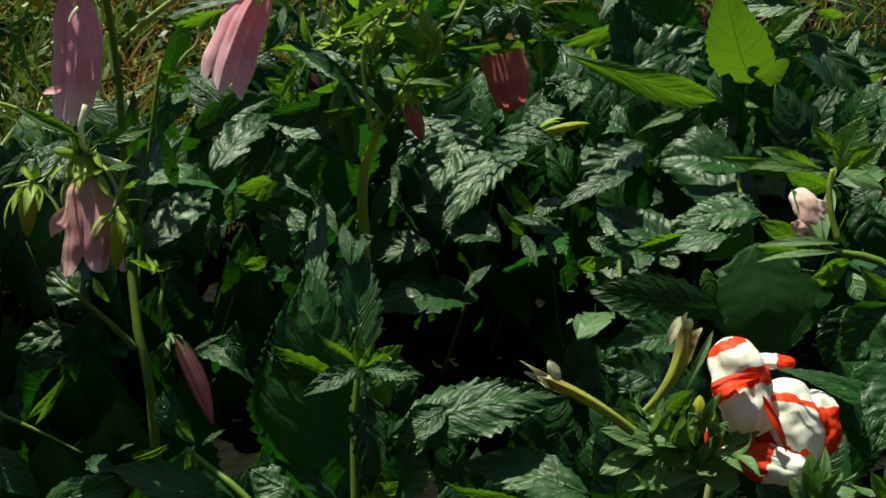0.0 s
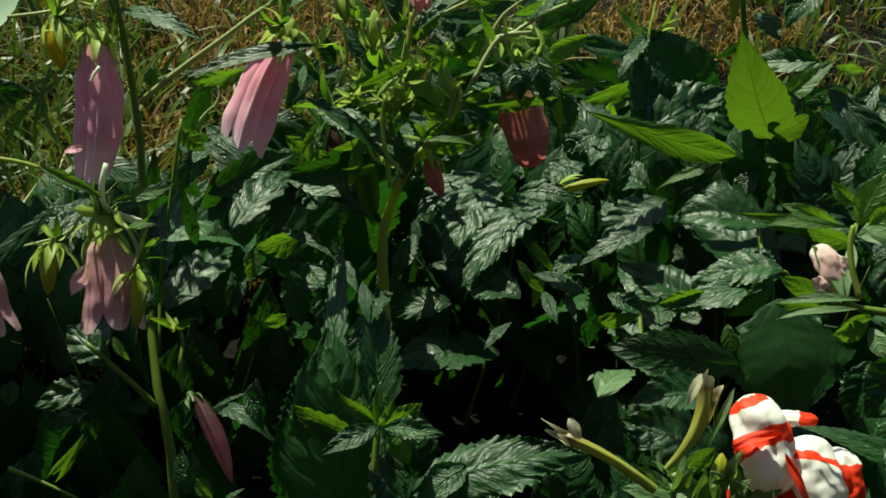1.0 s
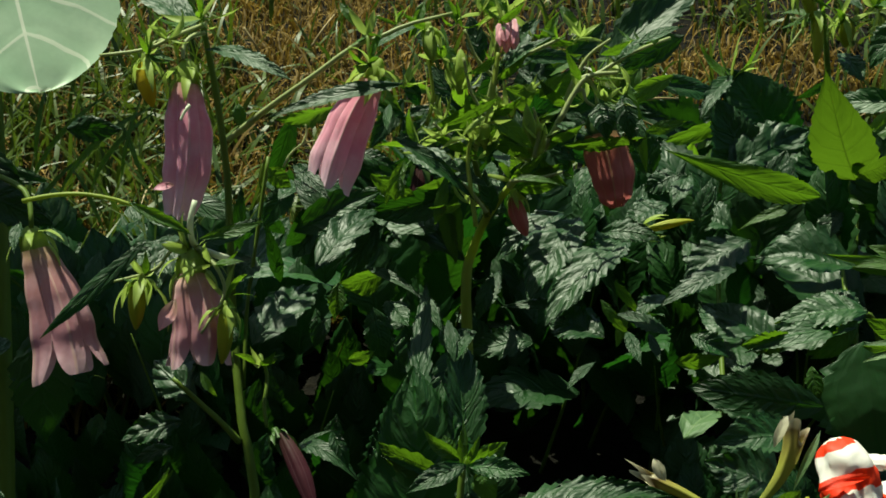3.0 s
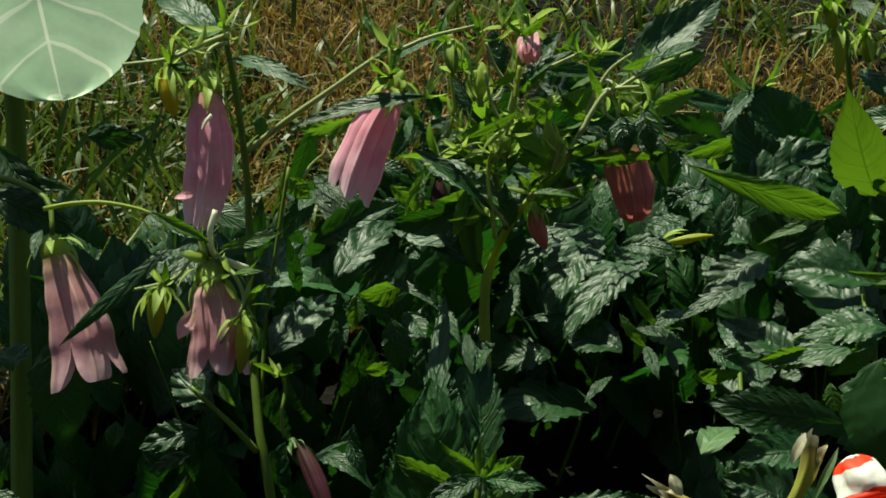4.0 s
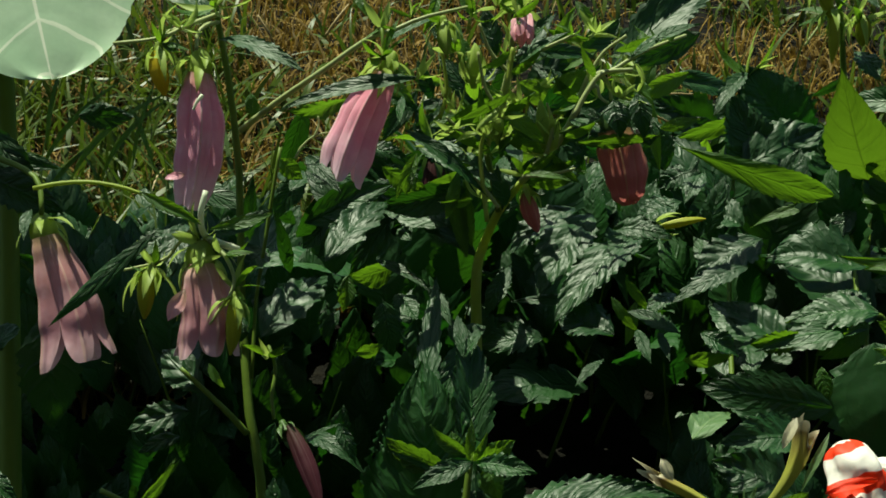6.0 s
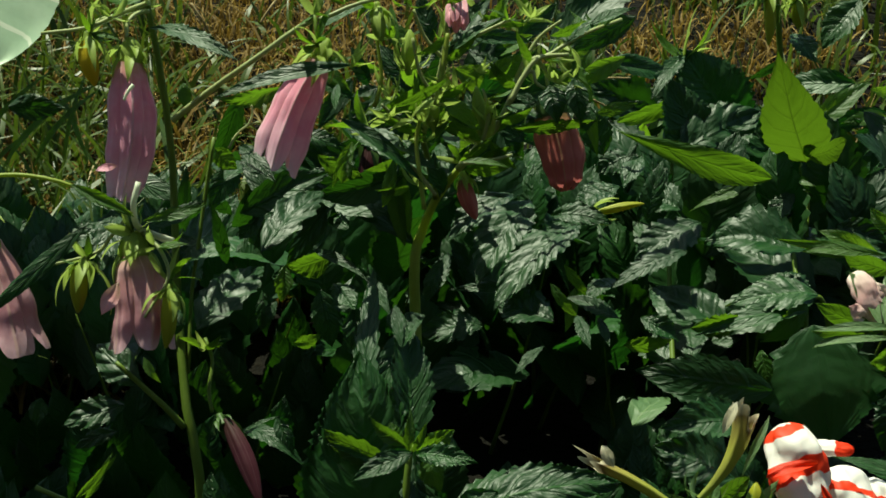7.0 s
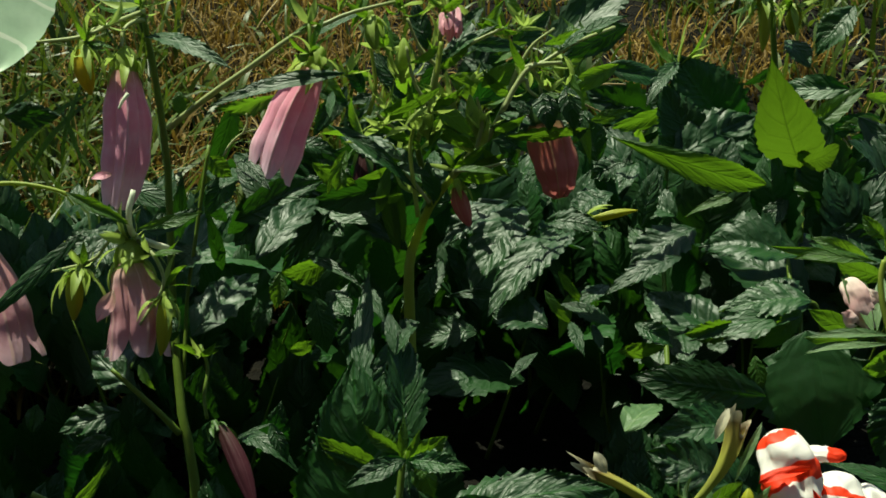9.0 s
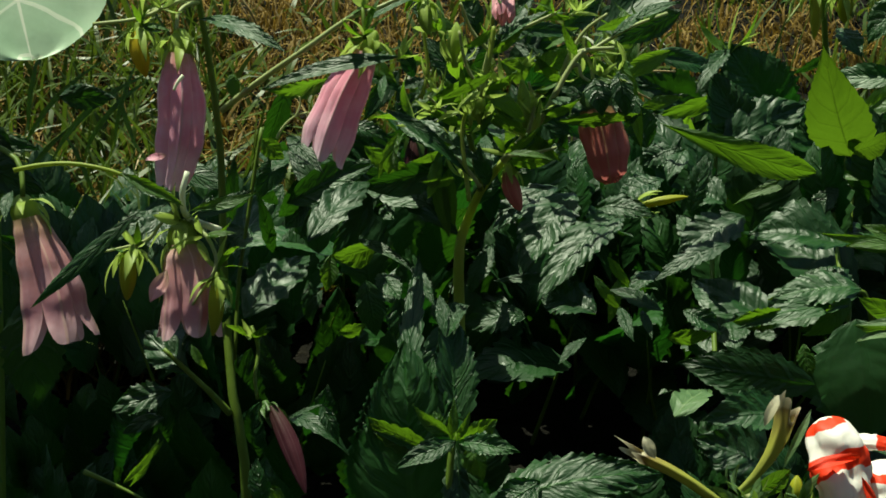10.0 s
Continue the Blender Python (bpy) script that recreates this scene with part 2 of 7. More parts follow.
# Maroon of the bud, and the painted shade of one bell farther back.
MAROON = petal("maroon_and_shaded_petal", ((0.0, (0.05, 0.024, 0.016)), (0.4, (0.06, 0.012, 0.02)), (1.0, (0.12, 0.03, 0.045))), rib_colour=(0.16, 0.08, 0.09), fade=0.3)
RUST = petal("brick_pink_petal", ((0.0, (0.20, 0.16, 0.05)), (0.3, (0.50, 0.14, 0.11)), (1.0, (0.60, 0.17, 0.17))), rib_colour=(0.55, 0.38, 0.2))
CANDY = petal("red_and_white_petal", ((0.0, (0.80, 0.79, 0.74)), (1.0, (0.80, 0.79, 0.74))), rough=0.55, thin=0.25, bump=0.5, ribs=0.6, side=(0.80, 0.045, 0.012))
TUBE = petal("withered_petal", ((0.0, (0.22, 0.30, 0.04)), (0.5, (0.36, 0.38, 0.06)), (0.8, (0.36, 0.31, 0.08)), (0.9, (0.14, 0.09, 0.04)), (1.0, (0.75, 0.68, 0.48))), rough=0.6, thin=0.3, fade=0.0)
RED = petal("red_petal_rim", ((0.0, (0.62, 0.03, 0.01)), (0.5, (0.80, 0.045, 0.012)), (1.0, (0.7, 0.04, 0.012))), rough=0.5, thin=0.2)
STRIPED = petal("pink_striped_petal", ((0.0, (0.80, 0.42, 0.48)), (0.6, (0.82, 0.40, 0.48)), (1.0, (0.62, 0.2, 0.26))), rib_colour=(0.95, 0.90, 0.86), ribs=9.0, rough=0.5, thin=0.4, fade=0.0)
CREAM = petal("dry_cream_petal", ((0.0, (0.50, 0.46, 0.26)), (0.5, (0.74, 0.68, 0.48)), (1.0, (0.80, 0.76, 0.62))), rough=0.6, thin=0.3, fade=0.0)
BLUSH = petal("blush_petal", ((0.0, (0.78, 0.66, 0.58)), (0.5, (0.74, 0.42, 0.42)), (1.0, (0.82, 0.74, 0.70))), rough=0.55, thin=0.3)


# ---------------------------------------------------------------- builders (centimetres in, metres out)
def thing(name, label, category, at=(0, 0, 0), group=""):
    ob = new(name)
    ob.location = Vector(at) / 100
    return tagged(ob, label, category, group)


def world_origin(ob):
    v = Vector(ob.location)
    while ob.parent:
        ob = ob.parent
        v = v + ob.location
    return v


def part(name, verts, faces, material, parent, label="", uvs=None, masks=None):
    """One mesh under a thing or a part; verts are in world centimetres."""
    base = world_origin(parent)
    o = sum((Vector(v) for v in verts[:: max(1, len(verts) // 8)]), Vector()) / len(verts[:: max(1, len(verts) // 8)])
    me = bpy.data.meshes.new(name)
    me.from_pydata([tuple((Vector(v) - o) / 100) for v in verts], [], faces)
    if uvs:
        layer = me.uv_layers.new(name="UVMap")
        flat = np.array([uvs[l.vertex_index] for l in me.loops], dtype=np.float32)
        layer.data.foreach_set("uv", flat.ravel())
    if masks:
        me.attributes.new("stripe", "FLOAT", "POINT").data.foreach_set("value", np.array(masks, dtype=np.float32))
    me.polygons.foreach_set("use_smooth", [True] * len(me.polygons))
    me.materials.append(material)
    ob = new(name, me)
    ob.parent = parent
    ob.location = o / 100 - base
    if label:
        ob["label"] = label
    return ob


def grid_faces(rows, cols, ring=False, start=0):
    f = []
    for i in range(rows - 1):
        for j in range(cols if ring else cols - 1):
            k = (j + 1) % cols
            f.append((start + i * cols + j, start + i * cols + k, start + (i + 1) * cols + k, start + (i + 1) * cols + j))
    return f


def spline(points, count):
    """A smooth line through the points, in count steps."""
    p = [Vector(q) for q in points]
    p = [p[0] * 2 - p[1]] + p + [p[-1] * 2 - p[-2]]
    out = []
    for i in range(count + 1):
        s = i / count * (len(p) - 3)
        k = min(int(s), len(p) - 4)
        t = s - k
        a, b, c, d = p[k : k + 4]
        out.append(0.5 * (2 * b + (c - a) * t + (2 * a - 5 * b + 4 * c - d) * t * t + (3 * b - a - 3 * c + d) * t**3))
    return out


def tube_mesh(points, r0, r1, count=14, sides=7, wobble=0.06):
    line = spline(points, count)
    verts, prev = [], None
    for i, p in enumerate(line):
        d = (line[min(i + 1, count)] - line[max(i - 1, 0)]).normalized()
        x = d.cross(prev if prev is not None else Vector((0.3, 1, 0.2))).normalized()
        y = d.cross(x)
        prev = -x if prev is None else x.cross(d) * 1.0
        prev = y
        r = r0 + (r1 - r0) * i / count
        for k in range(sides):
            a = math.tau * k / sides
            q = r * (1 + wobble * noise.noise(Vector((i * 0.7, k * 1.3, r0 * 9))))
            verts.append(p + x * (q * math.cos(a)) + y * (q * math.sin(a)))
        prev = x.copy()
        prev = Vector((0.3, 1, 0.2))
    faces = grid_faces(count + 1, sides, True)
    faces.append(tuple(range(sides - 1, -1, -1)))
    faces.append(tuple(range(count * sides, count * sides + sides)))
    return verts, faces


def stem(parent, points, r0, r1, material=None, name="stem", label="", count=14):
    v, f = tube_mesh(points, r0, r1, count)
    return part(name, v, f, material or STEM, parent, label)


def blade_mesh(base, tip, width, normal, arch=0.08, fold=0.12, teeth=17, tooth=0.2, pleat=0.034, veins=6, peak=0.42, blunt=0.8, curl=0.0, twist=0.0, seed=0, rows=None, cols=15, slope=0.5, wave=0.07, end=None, ruffle=1.0):
    """A leaf blade whose cross lines follow the side veins: raised between them, cut into forward teeth along the margin."""
    base, tip, nrm = Vector(base), Vector(tip), Vector(normal)
    ax = tip - base
    length = ax.length
    ax.normalize()
    nrm = (nrm - ax * nrm.dot(ax)).normalized()
    wide = nrm.cross(ax)
    rows = rows or max(13, teeth * 3 + 1)
    verts, uvs = [], []
    for i in range(rows):
        r = i / (rows - 1)
        saw = (r * teeth + 0.25 * noise.noise(Vector((r * 9, seed, 1)))) % 1.0
        deep = tooth * (1 + 0.9 * noise.noise(Vector((r * 14, seed, 4))))
        for j in range(cols):
            t = 2 * j / (cols - 1) - 1
            a = abs(t)
            s = r + slope * a * 2 * r * (1 - r)
            side = 1 if t > 0 else -1
            drift = 0.055 * noise.noise(Vector((r * 5, side * 2.0, seed * 1.7))) + 0.03 * noise.noise(Vector((r * 9, t * 3, seed * 2.3)))
            ridge = abs(math.sin(math.pi * veins * (r + drift) )) ** 0.55 - 0.6
            ridge *= 0.95 + 0.7 * ruffle * noise.noise(Vector((r * 6, t * 2.5, seed + 9)))
            ridge += 0.42 * ruffle * noise.noise(Vector((r * veins * 2.4, t * 3.6, seed * 1.3)))
            x = s / peak if s < peak else 1 - (s - peak) / (1 - peak)
            half = width / 2 * math.sin(min(1.0, max(x, 0.0)) * math.pi / 2) ** (blunt if s < peak else (end or blunt * 1.2))
            half = max(half, 0.012)
            notch = deep * (1 - saw) * max(0.0, (a - 0.6) / 0.4) * (1 if 0.03 < r < 0.97 else 0)
            edge = half * t * (1 - notch)
            up = arch * length * 4 * s * (1 - s) + fold * abs(edge) - curl * edge * edge / max(width, 0.1)
            up += pleat * width * ridge * min(1, a * 3.5) * min(1, half / (0.3 * width)) * (1 - 0.35 * a)
            w = Vector((s * 2.3 + seed * 7.1, t * 1.3, seed * 3.7))
            up += wave * width * noise.noise(w) + 0.16 * wave * width * noise.noise(w * 5)
            tw = twist * (s - 0.4)
            y, z = edge * math.cos(tw) - up * math.sin(tw), edge * math.sin(tw) + up * math.cos(tw)
            verts.append(base + ax * (s * length + notch * 0.35 * half) + wide * y + nrm * z)
            uvs.append((j / (cols - 1), (r + drift) * veins / 8))
    return verts, grid_faces(rows, cols), uvs


def leaf(parent, base, tip, width, normal, material=None, name="leaf", label="", stalk=None, **shape):
    rnd = random.Random(int(abs(base[0] * 731 + base[2] * 397 + tip[0] * 113)))
    for key, low, high in (("seed", 0, 60), ("twist", -0.7, 0.7), ("fold", 0.02, 0.42), ("curl", -0.35, 0.45), ("pleat", 0.05, 0.09), ("tooth", 0.13, 0.26), ("wave", 0.05, 0.12)):
        shape.setdefault(key, rnd.uniform(low, high))
    v, f, uv = blade_mesh(base, tip, width, normal, **shape)
    ob = part(name, v, f, material or LEAF, parent, label, uv)
    if stalk:
        tv, tf = tube_mesh([stalk, (Vector(stalk) + Vector(base)) / 2 + Vector((0, 0, 0.12)), base, Vector(base) + (Vector(tip) - Vector(base)) * 0.1], 0.09, 0.05, 8, 5)
        part("leaf_stalk", tv, tf, STEM, ob)
    return ob


def sepals(parent, at, axis, size, count=5, spread=0.5, material=None, width=0.22, seed=0):
    """Narrow pointed sepals round the top of a bell, each a part."""
    axis = Vector(axis).normalized()
    x = axis.cross(Vector((0.2, 1, 0.1))).normalized()
    y = axis.cross(x)
    rnd = random.Random(seed)
    for k in range(count):
        a = math.tau * (k + rnd.uniform(-0.2, 0.2)) / count
        side = x * math.cos(a) + y * math.sin(a)
        s = size * rnd.uniform(0.8, 1.2)
        tip = Vector(at) + axis * s * rnd.uniform(0.5, 0.95) + side * s * spread * rnd.uniform(0.7, 1.5)
        root = Vector(at) + side * 0.12
        v, f, uv = blade_mesh(root, tip, width * size, side - axis * 0.2, arch=0.16, fold=0.3, teeth=3, tooth=0.05, pleat=0, peak=0.3, blunt=0.7, rows=9, cols=5, seed=k + seed)
        part("sepal", v, f, material or SEPAL, parent, "", uv)


def cup(parent, at, axis, radius, length, material, name="calyx"):
    """A rounded green cup that clasps the top of a flower."""
    v, f = [], []
    x = axis.cross(Vector((0.05, 1, 0.02))).normalized()
    y = axis.cross(x)
    shape = ((0.0, 0.22), (0.08, 0.5), (0.25, 0.82), (0.5, 1.0), (0.75, 0.98), (1.0, 0.9))
    for s, q in shape:
        for k in range(15):
            a = math.tau * k / 15
            r = radius * q * (1 + 0.12 * math.cos(5 * a))
            v.append(Vector(at) + axis * (s * length) + x * r * math.cos(a) + y * r * math.sin(a))
    f = grid_faces(len(shape), 15, True)
    f.append(tuple(range(14, -1, -1)))
    return part(name, v, f, material, parent)


def along_profile(profile, s):
    for (a, p), (b, q) in zip(profile, profile[1:]):
        if s <= b:
            t = (s - a) / (b - a)
            return p + (q - p) * t * t * (3 - 2 * t)
    return profile[-1][1]


def bell(parent, top, mouth, radius, profile, lobe=0.2, gap=0.35, curl=0.3, uneven=0.15, material=None, label="", turn=0.0, seed=0, sepal_material=None, sepal_size=1.2, ridge=0.16, name="bell_flower", squash=1.0, spread=0.5, bend=0.04, calyx=0.55):
    """A hanging bell: five fused petals, each with a raised midrib, creased where they join, parted into uneven lobes at the mouth, under a calyx with sepals."""
    top, mouth = Vector(top), Vector(mouth)
    ax = mouth - top
    length = ax.length
    ax.normalize()
    x = ax.cross(Vector((0.05, 1, 0.02))).normalized()
    y = ax.cross(x)
    rnd = random.Random(seed)
    reach = [1 + uneven * rnd.uniform(-1, 0.6) for _ in range(5)]
    flick = [curl * rnd.uniform(0.2, 1.5) for _ in range(5)]
    verts, uvs = [], []
    rows, per = 34, 15
    for i in range(rows):
        s = i / (rows - 1)
        for k in range(5):
            for m in range(per):
                c = 2 * m / (per - 1) - 1
                tipward = (1 - lobe) + lobe * (reach[k] * (1 - 0.7 * abs(c) ** 3.8) if lobe else 1)
                along = s * (tipward if s > 0.5 else 1 + (tipward - 1) * (s / 0.5) ** 2)
                over = max(0.0, along - (1 - lobe)) / max(lobe, 0.01)
                a = math.tau * (k + 0.5 + 0.5 * c * (1 - gap * min(1, over) ** 1.4)) / 5 + turn
                r = radius * along_profile(profile, min(1, along))
                r *= 1 + ridge * (0.7 * math.exp(-((c / 0.11) ** 2)) + 0.45 - 1.1 * abs(c) ** 1.8) * min(1, along * 4)
                r *= 1 + flick[k] * over * over - 0.12 * over * (1 - c * c)
                w = Vector((math.cos(a), math.sin(a), 0))
                r *= 1 + 0.10 * noise.noise(w * 1.1 + Vector((0, 0, along * 3 + seed * 5))) + 0.07 * noise.noise(w * 3.4 + Vector((0, 0, along * 2.2 + seed * 3))) * min(1, along * 3)
                r *= 1 + 0.025 * noise.noise(w * 9 + Vector((0, 0, along * 5 + seed)))
                sway = bend * length * math.sin(along * 3.0)
                verts.append(top + ax * along * length + x * (r * math.cos(a) + sway) + y * (r * squash * math.sin(a)))
                uvs.append(((k + m / (per - 1)) / 5, along))
    faces = []
    cols = 5 * per
    for i in range(rows - 1):
        for k in range(5):
            for m in range(per - 1):
                p = i * cols + k * per + m
                faces.append((p, p + 1, p + 1 + cols, p + cols))
    ob = part(name, verts, faces, material or PINK, parent, label, uvs)
    cup(ob, top - ax * 0.85, ax, radius * calyx, 1.15, sepal_material or SEPAL)
    sepals(ob, top - ax * 0.3, ax, sepal_size, 5, spread, sepal_material, 0.27, seed)
    sepals(ob, top - ax * 0.55, ax, sepal_size * 0.6, 5, 0.9, sepal_material, 0.4, seed + 11)
    return ob


def bud(parent, top, tip, radius, material=None, label="", seed=0, sepal_size=0.9, sepal_material=None, name="flower_bud", spread=0.45, blunt=0.75):
    """A closed bud: a spindle with shallow ribs, in its sepals."""
    top, tip = Vector(top), Vector(tip)
    ax = tip - top
    length = ax.length
    ax.normalize()
    x = ax.cross(Vector((0.05, 1, 0.02))).normalized()
    y = ax.cross(x)
    rows, cols = 14, 20
    verts, uvs = [], []
    for i in range(rows):
        s = i / (rows - 1)
        for j in range(cols):
            a = math.tau * j / cols
            r = radius * max(0.05, math.sin(math.pi * min(1, 0.12 + s * 0.86)) ** blunt) * (1 + 0.13 * math.cos(5 * a + s * 1.2))
            verts.append(top + ax * s * length + x * r * math.cos(a) + y * r * math.sin(a) + x * 0.08 * length * math.sin(s * 2 + seed))
            uvs.append((j / cols, s))
    ob = part(name, verts, grid_faces(rows, cols, True), material or BUD, parent, label, uvs)
    v, f = tube_mesh([top - ax * 0.3, top - ax * 0.05, top + ax * 0.16], 0.1, radius * 0.8, 6, 9, 0.2)
    part("calyx", v, f, sepal_material or SEPAL, ob)
    sepals(ob, top - ax * 0.1, ax, sepal_size, 5, spread, sepal_material, 0.22, seed)
    sepals(ob, top - ax * 0.15, ax, sepal_size * 0.5, 5, spread * 1.2, sepal_material, 0.3, seed + 17)
    return ob


def tuft(parent, at, count, size, material=None, seed=0, up=0.6, width=0.2):
    """Narrow young bracts that spread from one node, each a part."""
    rnd = random.Random(seed)
    for k in range(count):
        d = Vector((rnd.uniform(-1, 1), rnd.uniform(-1, 0.6), rnd.uniform(-0.7, 0.8) + up)).normalized()
        s = size * rnd.uniform(0.55, 1.15)
        nrm = d.cross(Vector((rnd.uniform(-1, 1), rnd.uniform(-1, 1), rnd.uniform(-0.3, 0.3))))
        v, f, uv = blade_mesh(at, Vector(at) + d * s, s * width * rnd.uniform(0.7, 1.4), nrm, arch=rnd.uniform(-0.15, 0.2), fold=0.3, teeth=5, tooth=0.1, pleat=0, peak=0.35, rows=16, cols=5, seed=k + seed)
        part("bract", v, f, material or (SEPAL, LEAF_LIGHT, LEAF_MID)[rnd.randrange(3)], parent, "", uv)


def thicket(parent, count, seed, x0=-1.4, x1=7.6, low=2.2, high=6.6, near=61.5, far=66.0, scale=1.0, kinds=None):
    """The crowd of narrow leaves in the heart of a plant, behind its flowering stalks: a slanting band from x0 to x1, low to high, near to far."""
    rnd = random.Random(seed)
    for k in range(count):
        x = rnd.uniform(x0, x1)
        v = rnd.uniform(low, high) * (1.0 if x < 8.0 or x0 > 0 else 0.5)
        d = rnd.uniform(near, far)
        tip = Vector((x * d / near, 0.906 * d + 0.423 * v, 45.0 - 0.423 * d + 0.906 * v))
        size = scale * rnd.uniform(1.3, 3.0)
        way = Vector((rnd.uniform(-1, 1), rnd.uniform(-0.3, 0.5), rnd.uniform(-0.5, 1.0))).normalized()
        facing = (rnd.uniform(-0.4, 0.4), -1, rnd.uniform(-0.1, 1.1))
        leaf(parent, tip - way * size, tip, size * rnd.uniform(0.22, 0.42), facing, material=(kinds or (LEAF, LEAF, LEAF_SOFT, LEAF_MID))[rnd.randrange(4)], peak=0.38, teeth=9, tooth=0.14, cols=9)


def pillow(parent, a, b, width, thick, normal, stripes, name, material=None, label="", bow=0.0, seed=0, slant=0.0):
    """A puffed, crumpled petal lobe from a to b. stripes: bounds along it where red and white change, white first."""
    a, b, nrm = Vector(a), Vector(b), Vector(normal)
    ax = b - a
    length = ax.length
    ax.normalize()
    nrm = (nrm - ax * nrm.dot(ax)).normalized()
    wide = nrm.cross(ax)
    rows, cols = 40, 40
    verts, uvs, masks = [], [], []
    for i in range(rows):
        s = i / (rows - 1)
        prof = max(0.03, (1 - abs(2 * s - 1) ** 3.2)) ** 0.42
        for j in range(cols):
            t = math.tau * j / cols
            w = Vector((math.cos(t) * 1.2, math.sin(t) * 1.2, s * 3 + seed * 4))
            k = prof * (1 + 0.34 * noise.noise(w * 1.3) + 0.10 * noise.noise(w * 2.9) - 0.7 * max(0, 0.16 - abs(noise.noise(Vector((w.x * 1.5, w.y * 1.5, s * 0.9 + seed))))) + 0.02 * noise.noise(w * 5))
            px, pz = width / 2 * math.cos(t) * k, thick / 2 * math.sin(t) * k
            pz += bow * length * 4 * s * (1 - s) + 0.10 * thick * (0.3 - abs(noise.noise(Vector((w.x * 2.2, w.y * 2.2, s * 1.2 + seed))))) * prof + 0.02 * thick * noise.noise(w * 4.1) * prof
            verts.append(a + ax * (s * length) + wide * px + nrm * pz)
            uvs.append((j / cols, s))
            q = s + slant * math.cos(t) + 0.06 * noise.noise(w * 2)
            d = min(abs(q - e) for e in stripes) if stripes else 1
            red = sum(q > e for e in stripes) % 2
            masks.append(0.5 + (1 if red else -1) * min(0.5, d * 14))
    faces = grid_faces(rows, cols, True)
    faces.append(tuple(range(cols - 1, -1, -1)))
    faces.append(tuple(range((rows - 1) * cols, rows * cols)))
    return part(name, verts, faces, material or CANDY, parent, label, uvs, masks)


def funnel(parent, a, b, r0, r1, material=None, label="", name="withered_flower", torn=0.25, seed=0, bow=0.0):
    """A withered petunia tube: narrow foot, creased sides and a ragged, folded mouth."""
    a, b = Vector(a), Vector(b)
    ax = b - a
    length = ax.length
    ax.normalize()
    x = ax.cross(Vector((0.05, 1, 0.02))).normalized()
    y = ax.cross(x)
    rows, cols = 24, 30
    verts, uvs = [], []
    for i in range(rows):
        s = i / (rows - 1)
        for j in range(cols):
            t = math.tau * j / cols
            n1 = noise.noise(Vector((math.cos(t), math.sin(t), seed * 3.1)))
            rag = 1 + torn * n1 * max(0, (s - 0.6) / 0.4)
            r = r0 + (r1 - r0) * s**1.6
            r *= 1 + 0.16 * math.cos(5 * t + s * 2) * s + 0.1 * noise.noise(Vector((math.cos(t) * 2, math.sin(t) * 2, s * 5 + seed)))
            verts.append(a + ax * s * length * rag + x * r * math.cos(t) + y * r * 0.8 * math.sin(t) + x * bow * length * math.sin(s * math.pi))
            uvs.append((j / cols, s))
    return part(name, verts, grid_faces(rows, cols, True), material or TUBE, parent, label, uvs)


# ---------------------------------------------------------------- ground, lawn and litter
def ground_height(x, y):
    """Metres: a nearly level bed with crumbs of soil, a lawn that rises slightly behind it."""
    return 0.012 * noise.noise(Vector((x * 3, y * 3, 0))) + 0.006 * noise.noise(Vector((x * 17, y * 17, 3))) + 0.03 * max(0, min(1, (y - 0.9) / 0.8))


def build_ground():
    xs = sorted([-40, -15, -6, -3, 3, 6, 15, 40] + [-2 + 0.04 * i for i in range(101)])
    ys = sorted([-40, -15, -5, -2, -1, 4, 6, 12, 40] + [-0.5 + 0.04 * i for i in range(101)])
    verts = [(x, y, ground_height(x, y)) for y in ys for x in xs]
    me = bpy.data.meshes.new("ground")
    me.from_pydata(verts, [], grid_faces(len(ys), len(xs)))
    me.polygons.foreach_set("use_smooth", [True] * len(me.polygons))
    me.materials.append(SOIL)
    tagged(new("ground", me), "brown garden soil under plants and lawn, darkened for plant shade", "ground", kind="structure")


def build_sky_blocker():
    """A dark timber wall added unseen behind the viewer, to hold back sky light."""
    me = bpy.data.meshes.new("sky_blocker")
    bm = bmesh.new()
    bmesh.ops.create_cube(bm, size=1.0, matrix=Matrix.LocRotScale(Vector((0, -1.3, 1.05)), None, Vector((7.0, 0.08, 2.2))))
    bmesh.ops.bevel(bm, geom=bm.edges[:], offset=0.01, segments=2, affect="EDGES")
    bm.to_mesh(me)
    bm.free()
    me.materials.append(TIMBER)
    tagged(new("sky_blocker", me), "added dark wall, out of view, that blocks sky light", "wall", kind="structure")


